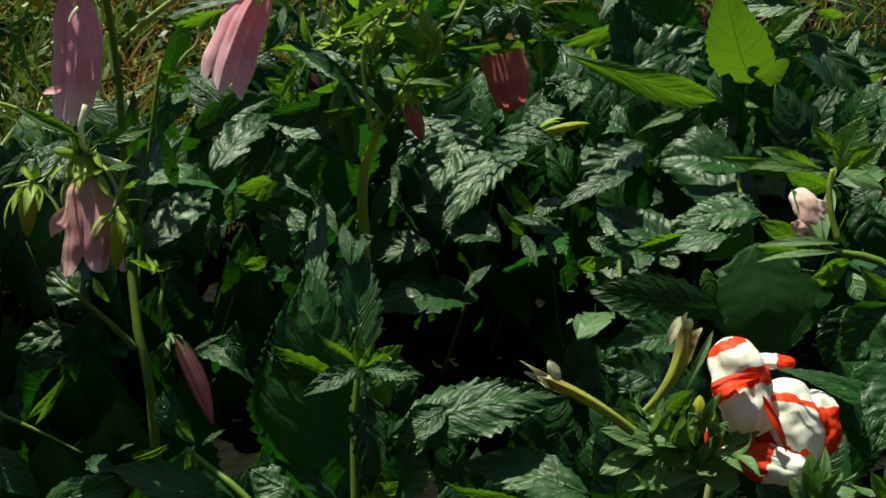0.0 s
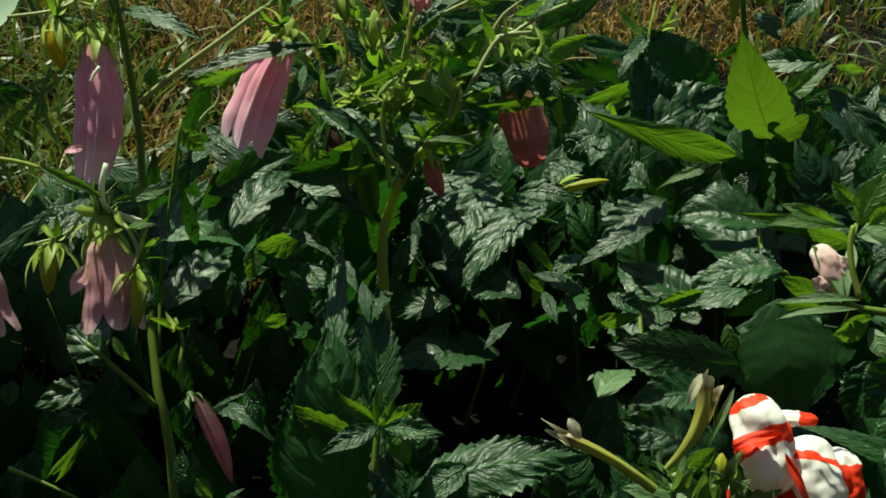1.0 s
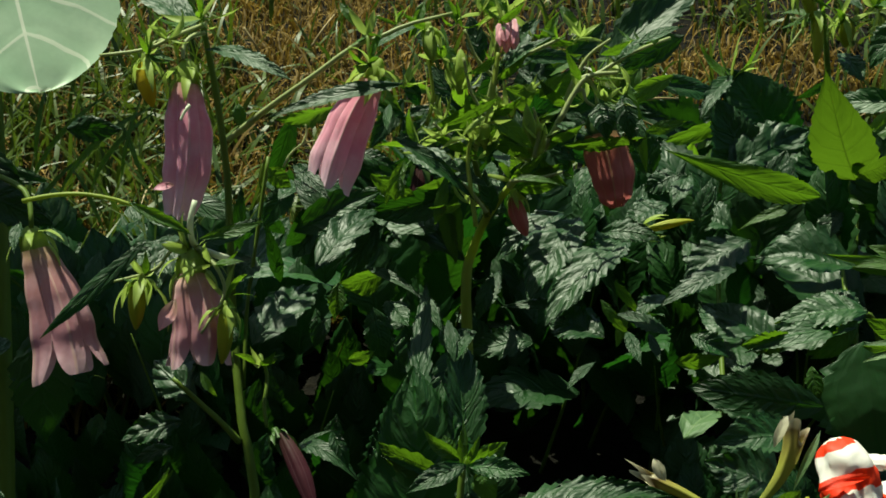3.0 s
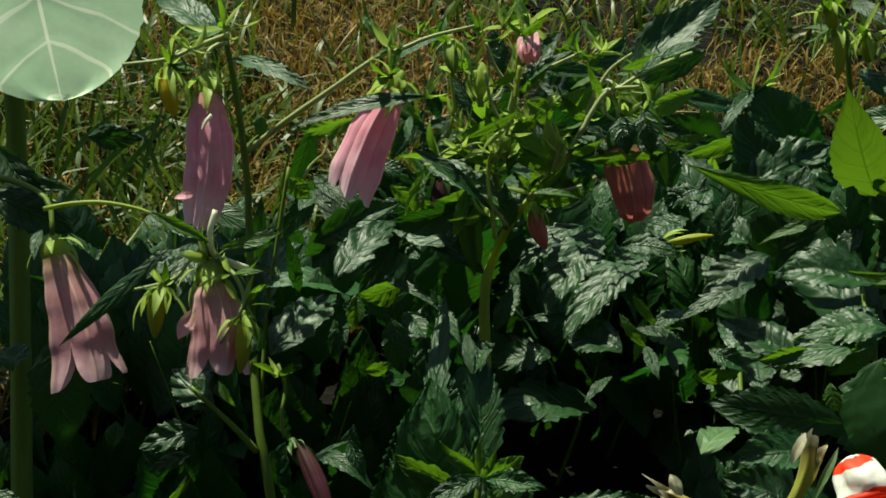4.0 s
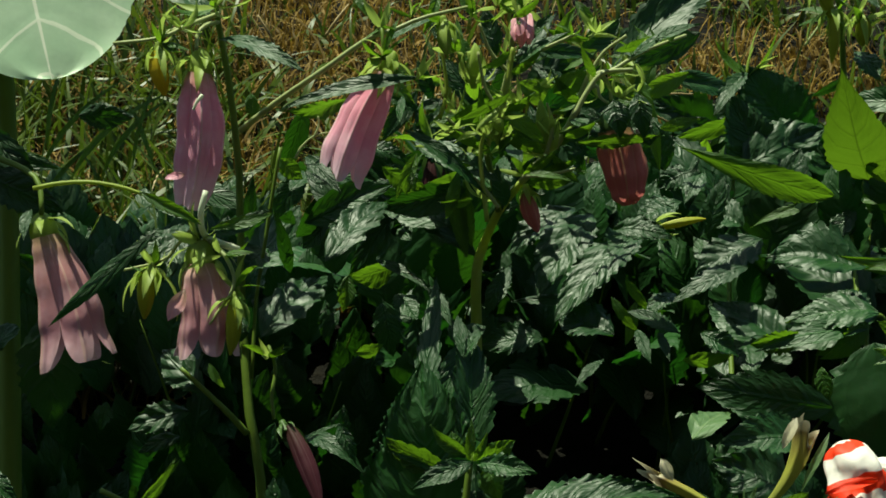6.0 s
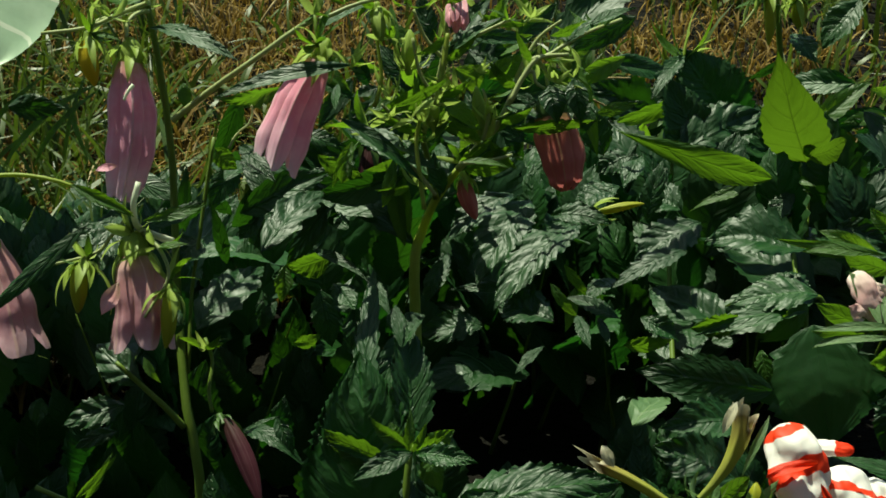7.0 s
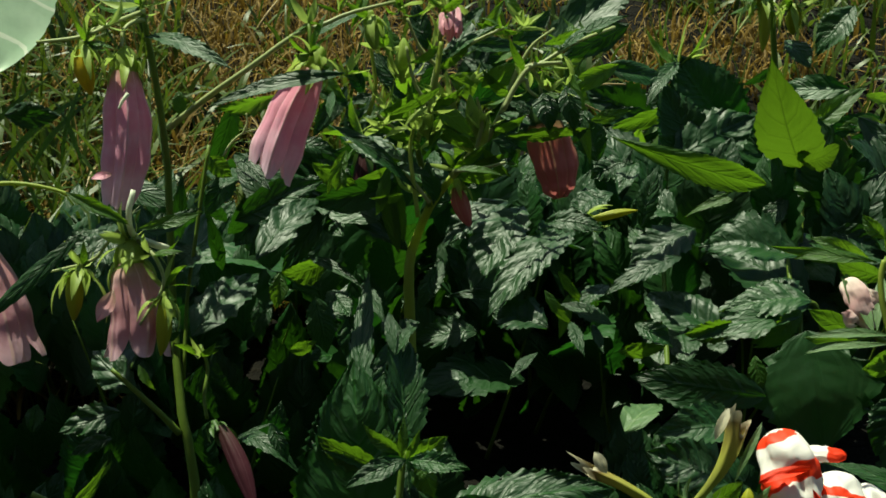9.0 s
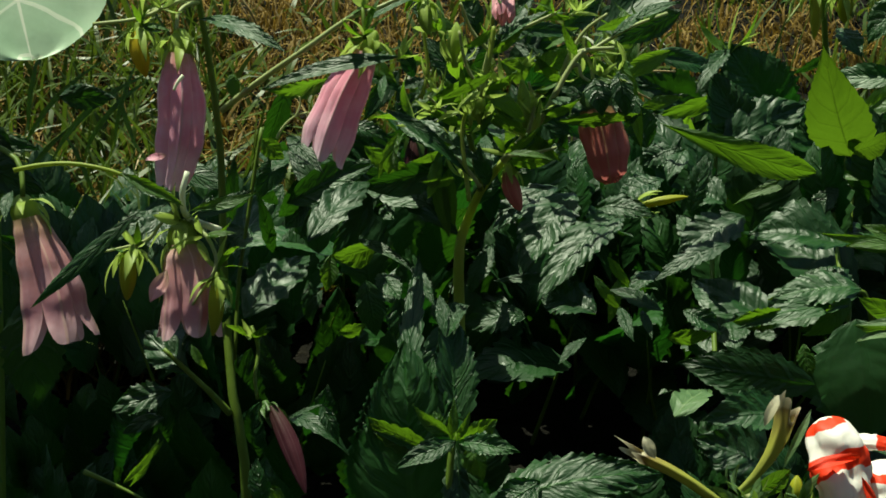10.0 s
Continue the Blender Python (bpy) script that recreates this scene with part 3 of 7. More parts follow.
def strands(name, label, material, count, seed, spot, length, width, lean, category="grass"):
    """Many narrow blades in one mesh. spot: gives a place on the ground; lean: how far the blades bend over."""
    rnd = random.Random(seed)
    verts, faces = [], []
    for _ in range(count):
        x, y = spot(rnd)
        z = ground_height(x, y) - 0.004
        n, a, l, w = 5, rnd.uniform(0, math.tau), rnd.uniform(*length), rnd.uniform(*width) / 2
        tilt = rnd.uniform(*lean)
        side, d = Vector((math.cos(a + 1.57), math.sin(a + 1.57), 0)), Vector((math.cos(a), math.sin(a), 0))
        p, k = Vector((x, y, z)), len(verts)
        twist, wander = rnd.uniform(-1, 1), rnd.uniform(-0.3, 0.3)
        for i in range(n + 1):
            s = i / n
            q = side * math.cos(twist * s) + Vector((0, 0, 1)) * (math.sin(twist * s) * 0.6)
            r = w * (1 - s**2.2) * (0.75 + 0.25 * min(1, s * 4)) + 0.0001
            verts += [p + q * r, p - q * r]
            bend = min(1.75, tilt * (0.35 + 1.1 * s))
            d = (d + side * wander).normalized()
            p = p + (d * math.sin(bend) + Vector((0, 0, math.cos(bend)))) * (l / n)
            if p.z < ground_height(p.x, p.y) + 0.002:
                p.z = ground_height(p.x, p.y) + 0.002 + 0.006 * rnd.random()
        for i in range(n):
            faces.append((k + 2 * i, k + 2 * i + 1, k + 2 * i + 3, k + 2 * i + 2))
    me = bpy.data.meshes.new(name)
    me.from_pydata(verts, [], faces)
    me.polygons.foreach_set("use_smooth", [True] * len(faces))
    me.materials.append(material)
    return tagged(new(name, me), label, category, kind="stuff")


def lawn_spot(rnd):
    while True:
        y = 0.86 + 1.5 * rnd.random() ** 1.5
        x = rnd.uniform(-0.36, 0.34) * (0.5 + y)
        if noise.noise(Vector((x * 16, y * 11, 7))) + 0.4 * noise.noise(Vector((x * 50, y * 35, 2))) > rnd.uniform(-0.5, 0.35):
            return x, y


def wide_spot(rnd):
    """The lawn on either side and farther back."""
    while True:
        x, y = rnd.uniform(-2.6, 2.6), 0.62 + 3.4 * rnd.random() ** 1.3
        if (abs(x) > 0.36 * (0.5 + y) or y > 2.2) and y > 0.86 - 0.1 * abs(x) + 0.2 * noise.noise(Vector((x * 2, 5, 1))):
            if noise.noise(Vector((x * 5, y * 5, 7))) > rnd.uniform(-0.6, 0.3):
                return x, y


def worn(x, y):
    """Two worn patches of the lawn where the dead thatch shows."""
    d = min(((x + 0.09) / 0.10) ** 2 + ((y - 1.30) / 0.16) ** 2, ((x - 0.27) / 0.09) ** 2 + ((y - 1.22) / 0.08) ** 2)
    return d + 0.6 * noise.noise(Vector((x * 20, y * 14, 4))) < 1


def grass_spot(rnd):
    while True:
        x, y = lawn_spot(rnd)
        if not worn(x, y) or rnd.random() < 0.3:
            return x, y


def bare_spot(rnd):
    """Where the turf is thin: in the worn patches, and more of it behind the flowers on the left."""
    while True:
        y = 0.84 + 1.6 * rnd.random() ** 1.3
        x = max(-1.6, min(1.6, rnd.gauss(-0.01, 0.27))) * (0.5 + y)
        if worn(x, y) or (rnd.random() < 0.6 if x < 0.05 * y else rnd.random() < 0.22):
            return x, y


def left_spot(rnd):
    y = rnd.uniform(0.72, 1.3)
    return rnd.uniform(-0.42, -0.12) * (0.4 + 0.6 * y), y


build_ground()
build_sky_blocker()
strands("lawn_grass", "thin green lawn grass growing behind the flowers", GRASS, 8500, 3, grass_spot, (0.02, 0.085), (0.0016, 0.0056), (0.2, 1.9))
strands("side_grass", "long green grass beside the bellflowers", GRASS, 900, 4, left_spot, (0.04, 0.14), (0.0016, 0.0050), (0.3, 1.9))
strands("straw_litter", "dry pale straw lying among the grass", STRAW, 200, 5, bare_spot, (0.03, 0.10), (0.0008, 0.0022), (0.6, 1.6), "dry grass")
strands("thatch_litter", "orange-brown dead thatch matted on the soil", THATCH, 34000, 6, bare_spot, (0.008, 0.034), (0.0008, 0.0024), (0.3, 1.7), "dry grass")
strands("side_thatch", "brown dead grass matted beside the bed", THATCH, 2000, 7, left_spot, (0.02, 0.06), (0.0010, 0.0030), (0.5, 1.7), "dry grass")
strands("wide_lawn", "green lawn grass spreading round the bed", GRASS, 20000, 8, wide_spot, (0.05, 0.13), (0.0020, 0.0045), (0.3, 1.5))
strands("wide_thatch", "brown dead thatch under the lawn", THATCH, 9000, 9, wide_spot, (0.03, 0.08), (0.0015, 0.0040), (0.8, 1.7), "dry grass")

# ---------------------------------------------------------------- plants, in centimetres
left = thing("bellflower", "flowering bellflower with hanging dusky pink bells and arching stalks", "flower", (-5.9, 47.9, 0), "bellflowers of the bed")
middle = thing("bellflower", "branching bellflower with green buds and a brick pink bell", "flower", (1.7, 53.0, 0), "bellflowers of the bed")
edge = thing("bellflower", "bellflower with one wide open faded pink bell", "flower", (-14.4, 50.4, 0), "bellflowers of the bed")
behind = thing("bellflower", "bellflower with drooping yellow-green buds behind toothed leaves", "flower", (19.6, 74.1, 0), "bellflowers of the bed")
broad = thing("broad_leaved_plant", "thick-stemmed plant with a big round leaf pale with sun glare", "plant", (-16.2, 55.6, 0))
shoot = thing("young_bellflower", "young leafy shoot with a bright green rosette", "plant", (1.0, 41.3, 0))
clump = thing("bellflower_clump", "dense clump of large toothed bellflower leaves", "plant", (15.2, 63.6, 0))
petunia = thing("petunia", "petunia with a crumpled red and white striped flower and withered tubes", "flower", (13.9, 47.1, 0))
stem(left, [(-5.63, 45.79, 5.95), (-5.86, 48.47, 12.88), (-6.25, 49.46, 15.02), (-6.64, 52.01, 18.12), (-6.74, 53.96, 22.29), (-7.12, 55, 25.72), (-7.39, 55.28, 27.49), (-7.55, 56.11, 29.27)], 0.2, 0.085, name="stem")
stem(left, [(-6.31, 49, 14.5), (-6.9, 49.03, 15.28), (-7.68, 49.35, 15.95), (-8.55, 49.69, 16.69)], 0.129, 0.079, name="branch")
stem(left, [(-7.29, 55.13, 27.63), (-8.19, 54.2, 27.54), (-9.17, 53.53, 27.28), (-10.7, 53.45, 27.11)], 0.090, 0.059, material=STEM_PALE, name="flower_stalk")
stem(left, [(-7.29, 54.71, 27.46), (-7.61, 54.19, 27.53), (-7.86, 53.78, 27.36), (-7.89, 53.36, 26.94)], 0.079, 0.068, material=STEM_PALE, name="flower_stalk")
stem(left, [(-8.38, 54.17, 27.47), (-8.91, 53.8, 27.39), (-9.11, 53.47, 27.16), (-9.17, 53.31, 26.81)], 0.069, 0.059, material=STEM_PALE, name="flower_stalk")
stem(left, [(-6.62, 54.08, 23.74), (-5.14, 53.6, 25.08), (-3.52, 53.11, 26.38), (-2.07, 53.06, 27.46), (-1.21, 52.99, 27.78), (-0.27, 53.35, 28.09), (1.36, 54, 28.29)], 0.120, 0.058, material=STEM_PALE, name="branch")
stem(left, [(-1.97, 53.07, 27.49), (-1.66, 52.91, 27.84), (-1.58, 52.56, 27.57), (-1.54, 52.28, 26.97)], 0.067, 0.066, name="flower_stalk")
stem(left, [(-6.66, 51.87, 20.18), (-7.33, 51.18, 20.83), (-7.6, 50.4, 21.52), (-7.6, 50.13, 22.37), (-7.43, 50.44, 23.03)], 0.129, 0.095, material=STEM_WHITE, name="leaf_stalk")
stem(left, [(-7.62, 50.57, 21.65), (-7.78, 50.54, 21.35), (-7.9, 50.34, 20.92)], 0.086, 0.077, name="flower_stalk")
stem(left, [(-7.89, 50.88, 21.61), (-8.5, 50.6, 21), (-9.07, 50.36, 20.48), (-10.89, 50.17, 20.08)], 0.077, 0.039, material=STEM_PALE, name="flower_stalk")
stem(left, [(-9.07, 50.36, 20.48), (-9.3, 50.3, 20.36), (-9.44, 50.19, 20.14)], 0.068, 0.058, name="flower_stalk")
stem(left, [(-7.45, 50.64, 21.09), (-6.89, 49.91, 20.95), (-6.53, 49.44, 20.41), (-6.6, 49.2, 19.89), (-7.04, 48.83, 19.34), (-7.3, 48.57, 19.01)], 0.077, 0.047, material=STEM_PALE, name="flower_stalk")
stem(left, [(-5.28, 54.29, 23.01), (-5.58, 53.53, 21.38), (-5.88, 52.69, 19.57), (-6.12, 52.01, 18.12), (-6.23, 50.4, 15.83)], 0.070, 0.070, name="branch")
bell(left, (-7.85, 53.31, 26.11), (-8.25, 51.34, 21.85), 0.73, ((0, 0.6), (0.1, 0.78), (0.35, 1.0), (0.6, 0.96), (0.8, 0.78), (1, 0.62)), lobe=0.14, gap=0.1, curl=0.1, label="dusky pink hanging bell with a pale folded mouth", seed=1, sepal_size=1.3, turn=0.75, bend=0.05, ridge=0.2)
bell(left, (-1.54, 53.03, 26.2), (-3.0, 51.5, 22.95), 0.70, ((0, 0.6), (0.12, 0.76), (0.45, 1.0), (0.75, 1.08), (1, 1.02)), lobe=0.24, gap=0.22, curl=0.06, label="slanting rose pink bell with parted lobes", seed=2, sepal_size=1.4, turn=1.2, ridge=0.19, bend=-0.03, calyx=0.42)
bell(left, (-7.75, 50.32, 20.4), (-7.62, 48.98, 17.5), 0.86, ((0, 0.55), (0.15, 0.8), (0.5, 1.0), (0.8, 1.1), (1, 1.2)), lobe=0.32, gap=0.28, curl=0.12, material=PINK_PALE, label="faded pink bell with rounded lobes", seed=3, sepal_size=1.5, turn=0.36, ridge=0.18)
bud(left, (-9.15, 53.35, 26.9), (-8.92, 52.75, 25.5), 0.3, material=YELLOW, label="yellow bud in green sepals", seed=4, sepal_size=1.4)
bud(left, (-9.42, 50.21, 20.17), (-9.72, 49.53, 18.71), 0.29, label="yellow-green bud", seed=5, sepal_size=1.7)
bud(left, (-6.49, 49.08, 19.64), (-6.79, 48.32, 18.01), 0.26, label="yellow-green bud", seed=6, sepal_size=1.3)
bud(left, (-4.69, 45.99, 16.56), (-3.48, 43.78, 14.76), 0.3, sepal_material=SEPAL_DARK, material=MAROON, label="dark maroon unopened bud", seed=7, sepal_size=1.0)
stem(left, [(-5.63, 50.9, 16.91), (-5.36, 50.21, 16.39), (-5.44, 49.45, 15.71), (-5.34, 48.95, 15.1)], 0.070, 0.069, name="flower_stalk")
# Shade on this bell is put into its petal and sepal colours.
bud(left, (0.12, 56.53, 21.88), (0.25, 55.42, 19.52), 0.42, material=MAROON, label="bell with shade put into its dark maroon colour", seed=9, sepal_size=1.5, sepal_material=SEPAL_DARK)
bud(left, (0.46, 53.74, 27.73), (0.62, 53.3, 26.8), 0.24, material=SEPAL, label="green bud in long sepals", seed=10, sepal_size=1.2)
leaf(left, (-7.25, 54.47, 26.93), (-4.12, 52.16, 26.55), 0.85, (-0.11, -0.3, 0.95))
leaf(left, (-7.71, 55.74, 27.3), (-10.26, 58.37, 27.9), 1.43, (-0.04, -0.26, 0.97))
leaf(left, (-0.45, 51.64, 26.6), (-4.9, 51.01, 25.7), 0.75, (-0.2, -0.5, 0.82), arch=0.04, twist=0.3)
leaf(left, (-4.23, 52.32, 23.5), (-2.93, 50.4, 22.97), 0.67, (-0.26, -0.42, 0.87))
leaf(left, (-5.23, 53.66, 22.84), (-4.44, 53.37, 22.21), 0.87, (-0.31, -0.95, 0.05), material=LEAF_LIGHT)
leaf(left, (-2.81, 53.6, 25.08), (-4.95, 53.44, 24.72), 0.82, (0.12, -0.96, -0.26), material=LEAF_LIGHT)
stem(left, [(-13.06, 50.16, 23.21), (-12.14, 50.21, 23.38), (-11.03, 50.19, 23.42), (-9.74, 50.03, 23.2), (-8.55, 49.76, 22.74), (-7.57, 49.52, 22.32)], 0.085, 0.05, material=STEM_LIT, name="leaf_stalk")
leaf(left, (-9.52, 49.83, 23.25), (-7.47, 49.29, 22.3), 0.48, (-0.1, -0.8, 0.6), material=LEAF_LIGHT, peak=0.5, teeth=9, pleat=0.02)
leaf(left, (-6.08, 52.87, 24.71), (-6.03, 53.15, 25.3), 0.54, (0.05, -0.97, -0.2), material=LEAF_LIGHT, peak=0.5, blunt=0.6, teeth=5, pleat=0.01)
leaf(left, (-7.24, 49.4, 22.09), (-5.14, 49.58, 22.63), 0.44, (0, -0.85, 0.5), material=LEAF_LIGHT, arch=-0.14, peak=0.5, teeth=9, pleat=0.02)
stem(left, [(-4.55, 51.73, 23.65), (-4.32, 51.9, 24.02), (-3.94, 52.04, 24.33), (-3.45, 52.09, 24.47)], 0.05, 0.03, material=STEM_PALE, name="tendril")
stem(left, [(-3.9, 52.04, 24.33), (-3.75, 52.2, 24.67), (-3.78, 52.34, 24.95)], 0.045, 0.03, material=STEM_PALE, name="tendril")
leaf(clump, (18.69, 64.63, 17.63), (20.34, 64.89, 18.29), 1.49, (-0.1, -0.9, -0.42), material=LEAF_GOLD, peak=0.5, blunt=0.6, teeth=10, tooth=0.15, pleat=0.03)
leaf(left, (-7.45, 50.35, 21.42), (-5.34, 51.1, 22.08), 0.64, (0.05, -0.74, 0.67), material=LEAF_SOFT, arch=-0.12, teeth=9)
leaf(left, (-9.35, 51.58, 21.93), (-7.72, 50.57, 21.9), 0.60, (-0.22, -0.38, 0.9), material=LEAF_SOFT)
leaf(left, (-8.57, 52.7, 20.78), (-8.95, 50.22, 19.74), 1.30, (-0.02, -0.38, 0.92))
leaf(left, (-9.16, 53.48, 20.08), (-10.34, 52.43, 19.47), 1.09, (-0.03, -0.47, 0.88))
leaf(left, (-6.44, 56.25, 23.66), (-6.48, 56.51, 24.21), 0.54, (0.09, -0.9, 0.43), material=LEAF_LIGHT, teeth=5)
leaf(left, (-5.7, 49.26, 18.12), (-3.63, 52.83, 18.69), 1.91, (-0.12, -0.45, 0.88), pleat=0.15, veins=5, ruffle=0.15, wave=0.03, twist=0, curl=0, fold=0.08, tooth=0.3, teeth=9)
leaf(left, (-5.73, 53.22, 19.54), (-6.86, 52.17, 18.93), 1.62, (-0.16, -0.36, 0.92))
leaf(left, (-7.77, 49.35, 15.95), (-9.46, 51.38, 16.46), 1.41, (-0.2, -0.66, 0.72), pleat=0.2, veins=4, ruffle=0.2, twist=0, curl=0, fold=0.1)
leaf(left, (-8.41, 49.93, 14.85), (-10.56, 49.49, 14.31), 1.29, (-0.2, -0.66, 0.72), pleat=0.2, veins=4, ruffle=0.2, twist=0, curl=0, fold=0.1)
leaf(left, (-8.85, 50.41, 13.5), (-10.33, 49.96, 13.08), 0.69, (-0.2, -0.66, 0.72), pleat=0.2, veins=4, ruffle=0.2, twist=0, curl=0, fold=0.1)
leaf(left, (-9.27, 47.16, 13.63), (-8.42, 47.53, 14.41), 0.27, (0.35, -0.94, 0.06), material=LEAF_LIGHT, teeth=5)
leaf(left, (-4.27, 48.7, 14.57), (-2.12, 46.78, 14.18), 0.71, (-0.16, -0.37, 0.92), arch=0.25)
leaf(left, (-5.08, 48.22, 13.28), (-5.22, 47.45, 11.82), 0.79, (0.02, -0.88, 0.47))
leaf(left, (-6.52, 51.32, 17.81), (-6.82, 50.9, 16.91), 0.82, (-0.11, -0.89, 0.45))
leaf(left, (-7.23, 47.82, 10.13), (-8.38, 48.54, 10.21), 0.73, (-0.19, -0.41, 0.89))
leaf(left, (-6.56, 47.23, 11.24), (-5.13, 47.3, 11.57), 0.55, (0.06, -1, -0.06), material=LEAF_LIGHT)
leaf(left, (-4.91, 47.75, 12.43), (-4.35, 47.29, 11.66), 0.64, (-0.21, -0.9, 0.38), material=LEAF_LIGHT)
stem(left, [(-0.63, 43.93, 9.15), (-2.78, 45.56, 10.8), (-3.65, 46.28, 11.17), (-4.65, 47.22, 11.49)], 0.165, 0.109, name="branch")
stem(left, [(-11.42, 48.34, 12.58), (-9.88, 47.92, 12.03), (-8.24, 47.41, 11.33)], 0.101, 0.030, name="branch")
leaf(left, (-9.83, 47.99, 12.17), (-8.78, 48.73, 13.68), 0.33, (0.38, -0.91, 0.18), material=LEAF_LIGHT, teeth=5)
leaf(left, (-8.77, 48.04, 22.62), (-12.17, 46.77, 19.89), 0.60, (-0.07, -0.87, 0.49), material=LEAF_SOFT, teeth=12, arch=0.03)
stem(edge, [(-17.31, 47.8, 5.54), (-17.1, 52.13, 14.83), (-16.62, 54.42, 22.09), (-15.68, 54.14, 22.69), (-14.35, 53.54, 22.57), (-13.54, 52.83, 22.23), (-13.33, 51.91, 21.46)], 0.154, 0.090, name="stem")
bell(edge, (-13.43, 52.5, 20.36), (-12.35, 50.6, 16.3), 0.85, ((0, 0.6), (0.12, 0.78), (0.4, 0.95), (0.7, 1.2), (1, 1.5)), lobe=0.34, gap=0.32, curl=0.22, uneven=0.06, material=PINK_PALE, label="wide open faded pink bell with long split lobes", seed=13, sepal_size=1.4, turn=0.35, ridge=0.2, spread=0.35)
leaf(edge, (-13.68, 52, 21.63), (-13.7, 50.63, 21.1), 0.50, (-0.32, -0.34, 0.88))
leaf(edge, (-14.28, 54.9, 16.03), (-14.19, 53.49, 11.83), 2.63, (0.23, -0.92, 0.31), pleat=0.006, fold=0.04, twist=0, curl=0, wave=0.03)
leaf(edge, (-15.98, 54.32, 14.78), (-16.01, 55.62, 15.29), 1.55, (-0.24, -0.36, 0.9))
leaf(edge, (-15.94, 49.05, 12.96), (-14.35, 48.59, 11.97), 0.89, (0.33, -0.53, 0.78))
leaf(edge, (-11.48, 50.92, 14.6), (-11.68, 50.5, 13.69), 0.76, (-0.01, -0.91, 0.42))
leaf(edge, (-16.08, 56.03, 23.19), (-14.03, 54.73, 20.4), 1.27, (0.23, -0.81, 0.54))
leaf(edge, (-13.41, 55.34, 21.71), (-16.08, 55.6, 22.26), 0.73, (0.04, -0.83, 0.56))
stem(broad, [(-16.17, 50.99, 2.91), (-16.17, 54.68, 10.84), (-16.23, 57.46, 16.78), (-16.32, 59.77, 21.74), (-16.28, 60.56, 25.81), (-15.77, 60.86, 28.8)], 0.442, 0.355, name="stem", label="thick pale green stem")
leaf(broad, (-15.36, 59.85, 31.37), (-13.2, 54.82, 25.32), 7.39, (0.24, -0.7, 0.67), material=LEAF_GLARE, twist=0, curl=0, teeth=16, tooth=0.03, pleat=0.003, veins=3, peak=0.55, blunt=0.6, end=0.5, arch=0, fold=0, wave=0.02, label="big round grey-green leaf, sun glare put into its pale colour")
stem(middle, [(1.82, 48.2, 5.21), (1.74, 52.57, 14.58), (1.68, 53.69, 18.17), (1.97, 54.21, 19.29), (2.5, 53.84, 20.85), (3.32, 53.83, 22.02)], 0.235, 0.130, material=STEM_LIT, name="stem")
stem(middle, [(3.21, 53.7, 21.96), (4.01, 53.54, 23.04), (4.49, 53.56, 23.57), (5.12, 53.89, 24.76), (5.45, 54.31, 25.65), (6.39, 54.43, 25.92), (7.4, 54.89, 26.42), (9.03, 56.08, 26.61)], 0.140, 0.061, material=STEM_PALE, name="branch")
stem(middle, [(2.46, 53.8, 20.78), (2.19, 54.06, 22.03), (1.92, 54.34, 23.1), (1.71, 54.35, 23.85)], 0.131, 0.090, name="branch")
stem(middle, [(1.92, 54.21, 22.83), (2.4, 54.42, 24.46), (2.71, 54.53, 25.88), (2.8, 54.47, 26.93), (3.01, 54.33, 27.82)], 0.120, 0.068, material=STEM_PALE, name="branch")
stem(middle, [(2.77, 54.4, 25.61), (3.54, 54.45, 26.42), (4.99, 54.56, 27.14)], 0.099, 0.059, material=STEM_PALE, name="branch")
stem(middle, [(5.51, 54.88, 25.45), (5.91, 54.45, 25.7), (6.21, 54.28, 25.35), (6.29, 54.07, 24.9)], 0.080, 0.069, material=STEM_PALE, name="flower_stalk")
bell(middle, (6.35, 53.17, 24.14), (6.84, 52.06, 21.82), 0.74, ((0, 0.8), (0.25, 0.98), (0.6, 1.0), (0.85, 0.78), (1, 0.42)), uneven=0.02, lobe=0.08, gap=0.05, curl=-0.2, material=RUST, label="brick pink closed bell behind a leaf", seed=21, sepal_size=1.3, sepal_material=SEPAL_DARK, turn=0.95, ridge=0.09, calyx=0.7, spread=0.25)
leaf(middle, (6.08, 51.91, 25.75), (6.33, 51.35, 24.59), 0.9, (-0.05, -0.9, 0.4), name="bract", arch=0.12, fold=0.3, peak=0.35, teeth=8, tooth=0.1, pleat=0.02)
leaf(middle, (6.93, 52.26, 25.85), (7.16, 51.61, 24.5), 0.8, (-0.05, -0.9, 0.4), name="bract", arch=0.12, fold=0.3, peak=0.35, teeth=8, tooth=0.1, pleat=0.02)
leaf(middle, (7.65, 52.56, 24.91), (7.2, 52.06, 23.83), 0.6, (-0.05, -0.9, 0.4), name="bract", arch=0.12, fold=0.3, peak=0.35, teeth=8, tooth=0.1, pleat=0.02)
bell(middle, (3.12, 54.86, 27.78), (3.1, 53.5, 27.21), 0.34, ((0, 0.6), (0.3, 1.0), (0.7, 1.05), (1, 0.8)), lobe=0.3, gap=0.2, curl=-0.1, material=STRIPED, label="pale opening bud striped with pink", seed=22, sepal_size=0.9, spread=1.3, ridge=0.2, calyx=0.6, name="flower_bud")
bud(middle, (3.41, 53.18, 21.8), (3.8, 52.59, 20.54), 0.30, material=RUST, label="small brown-pink bud", seed=23, sepal_size=0.8)
bud(middle, (3.95, 53.28, 23.21), (3.93, 54.07, 24.9), 0.26, material=SEPAL, label="green upright bud", seed=24, sepal_size=1.3)
bud(middle, (8.2, 54.46, 19.85), (10.01, 54.56, 20.03), 0.15, label="yellow-green bud lying among leaves", seed=25, sepal_size=1)
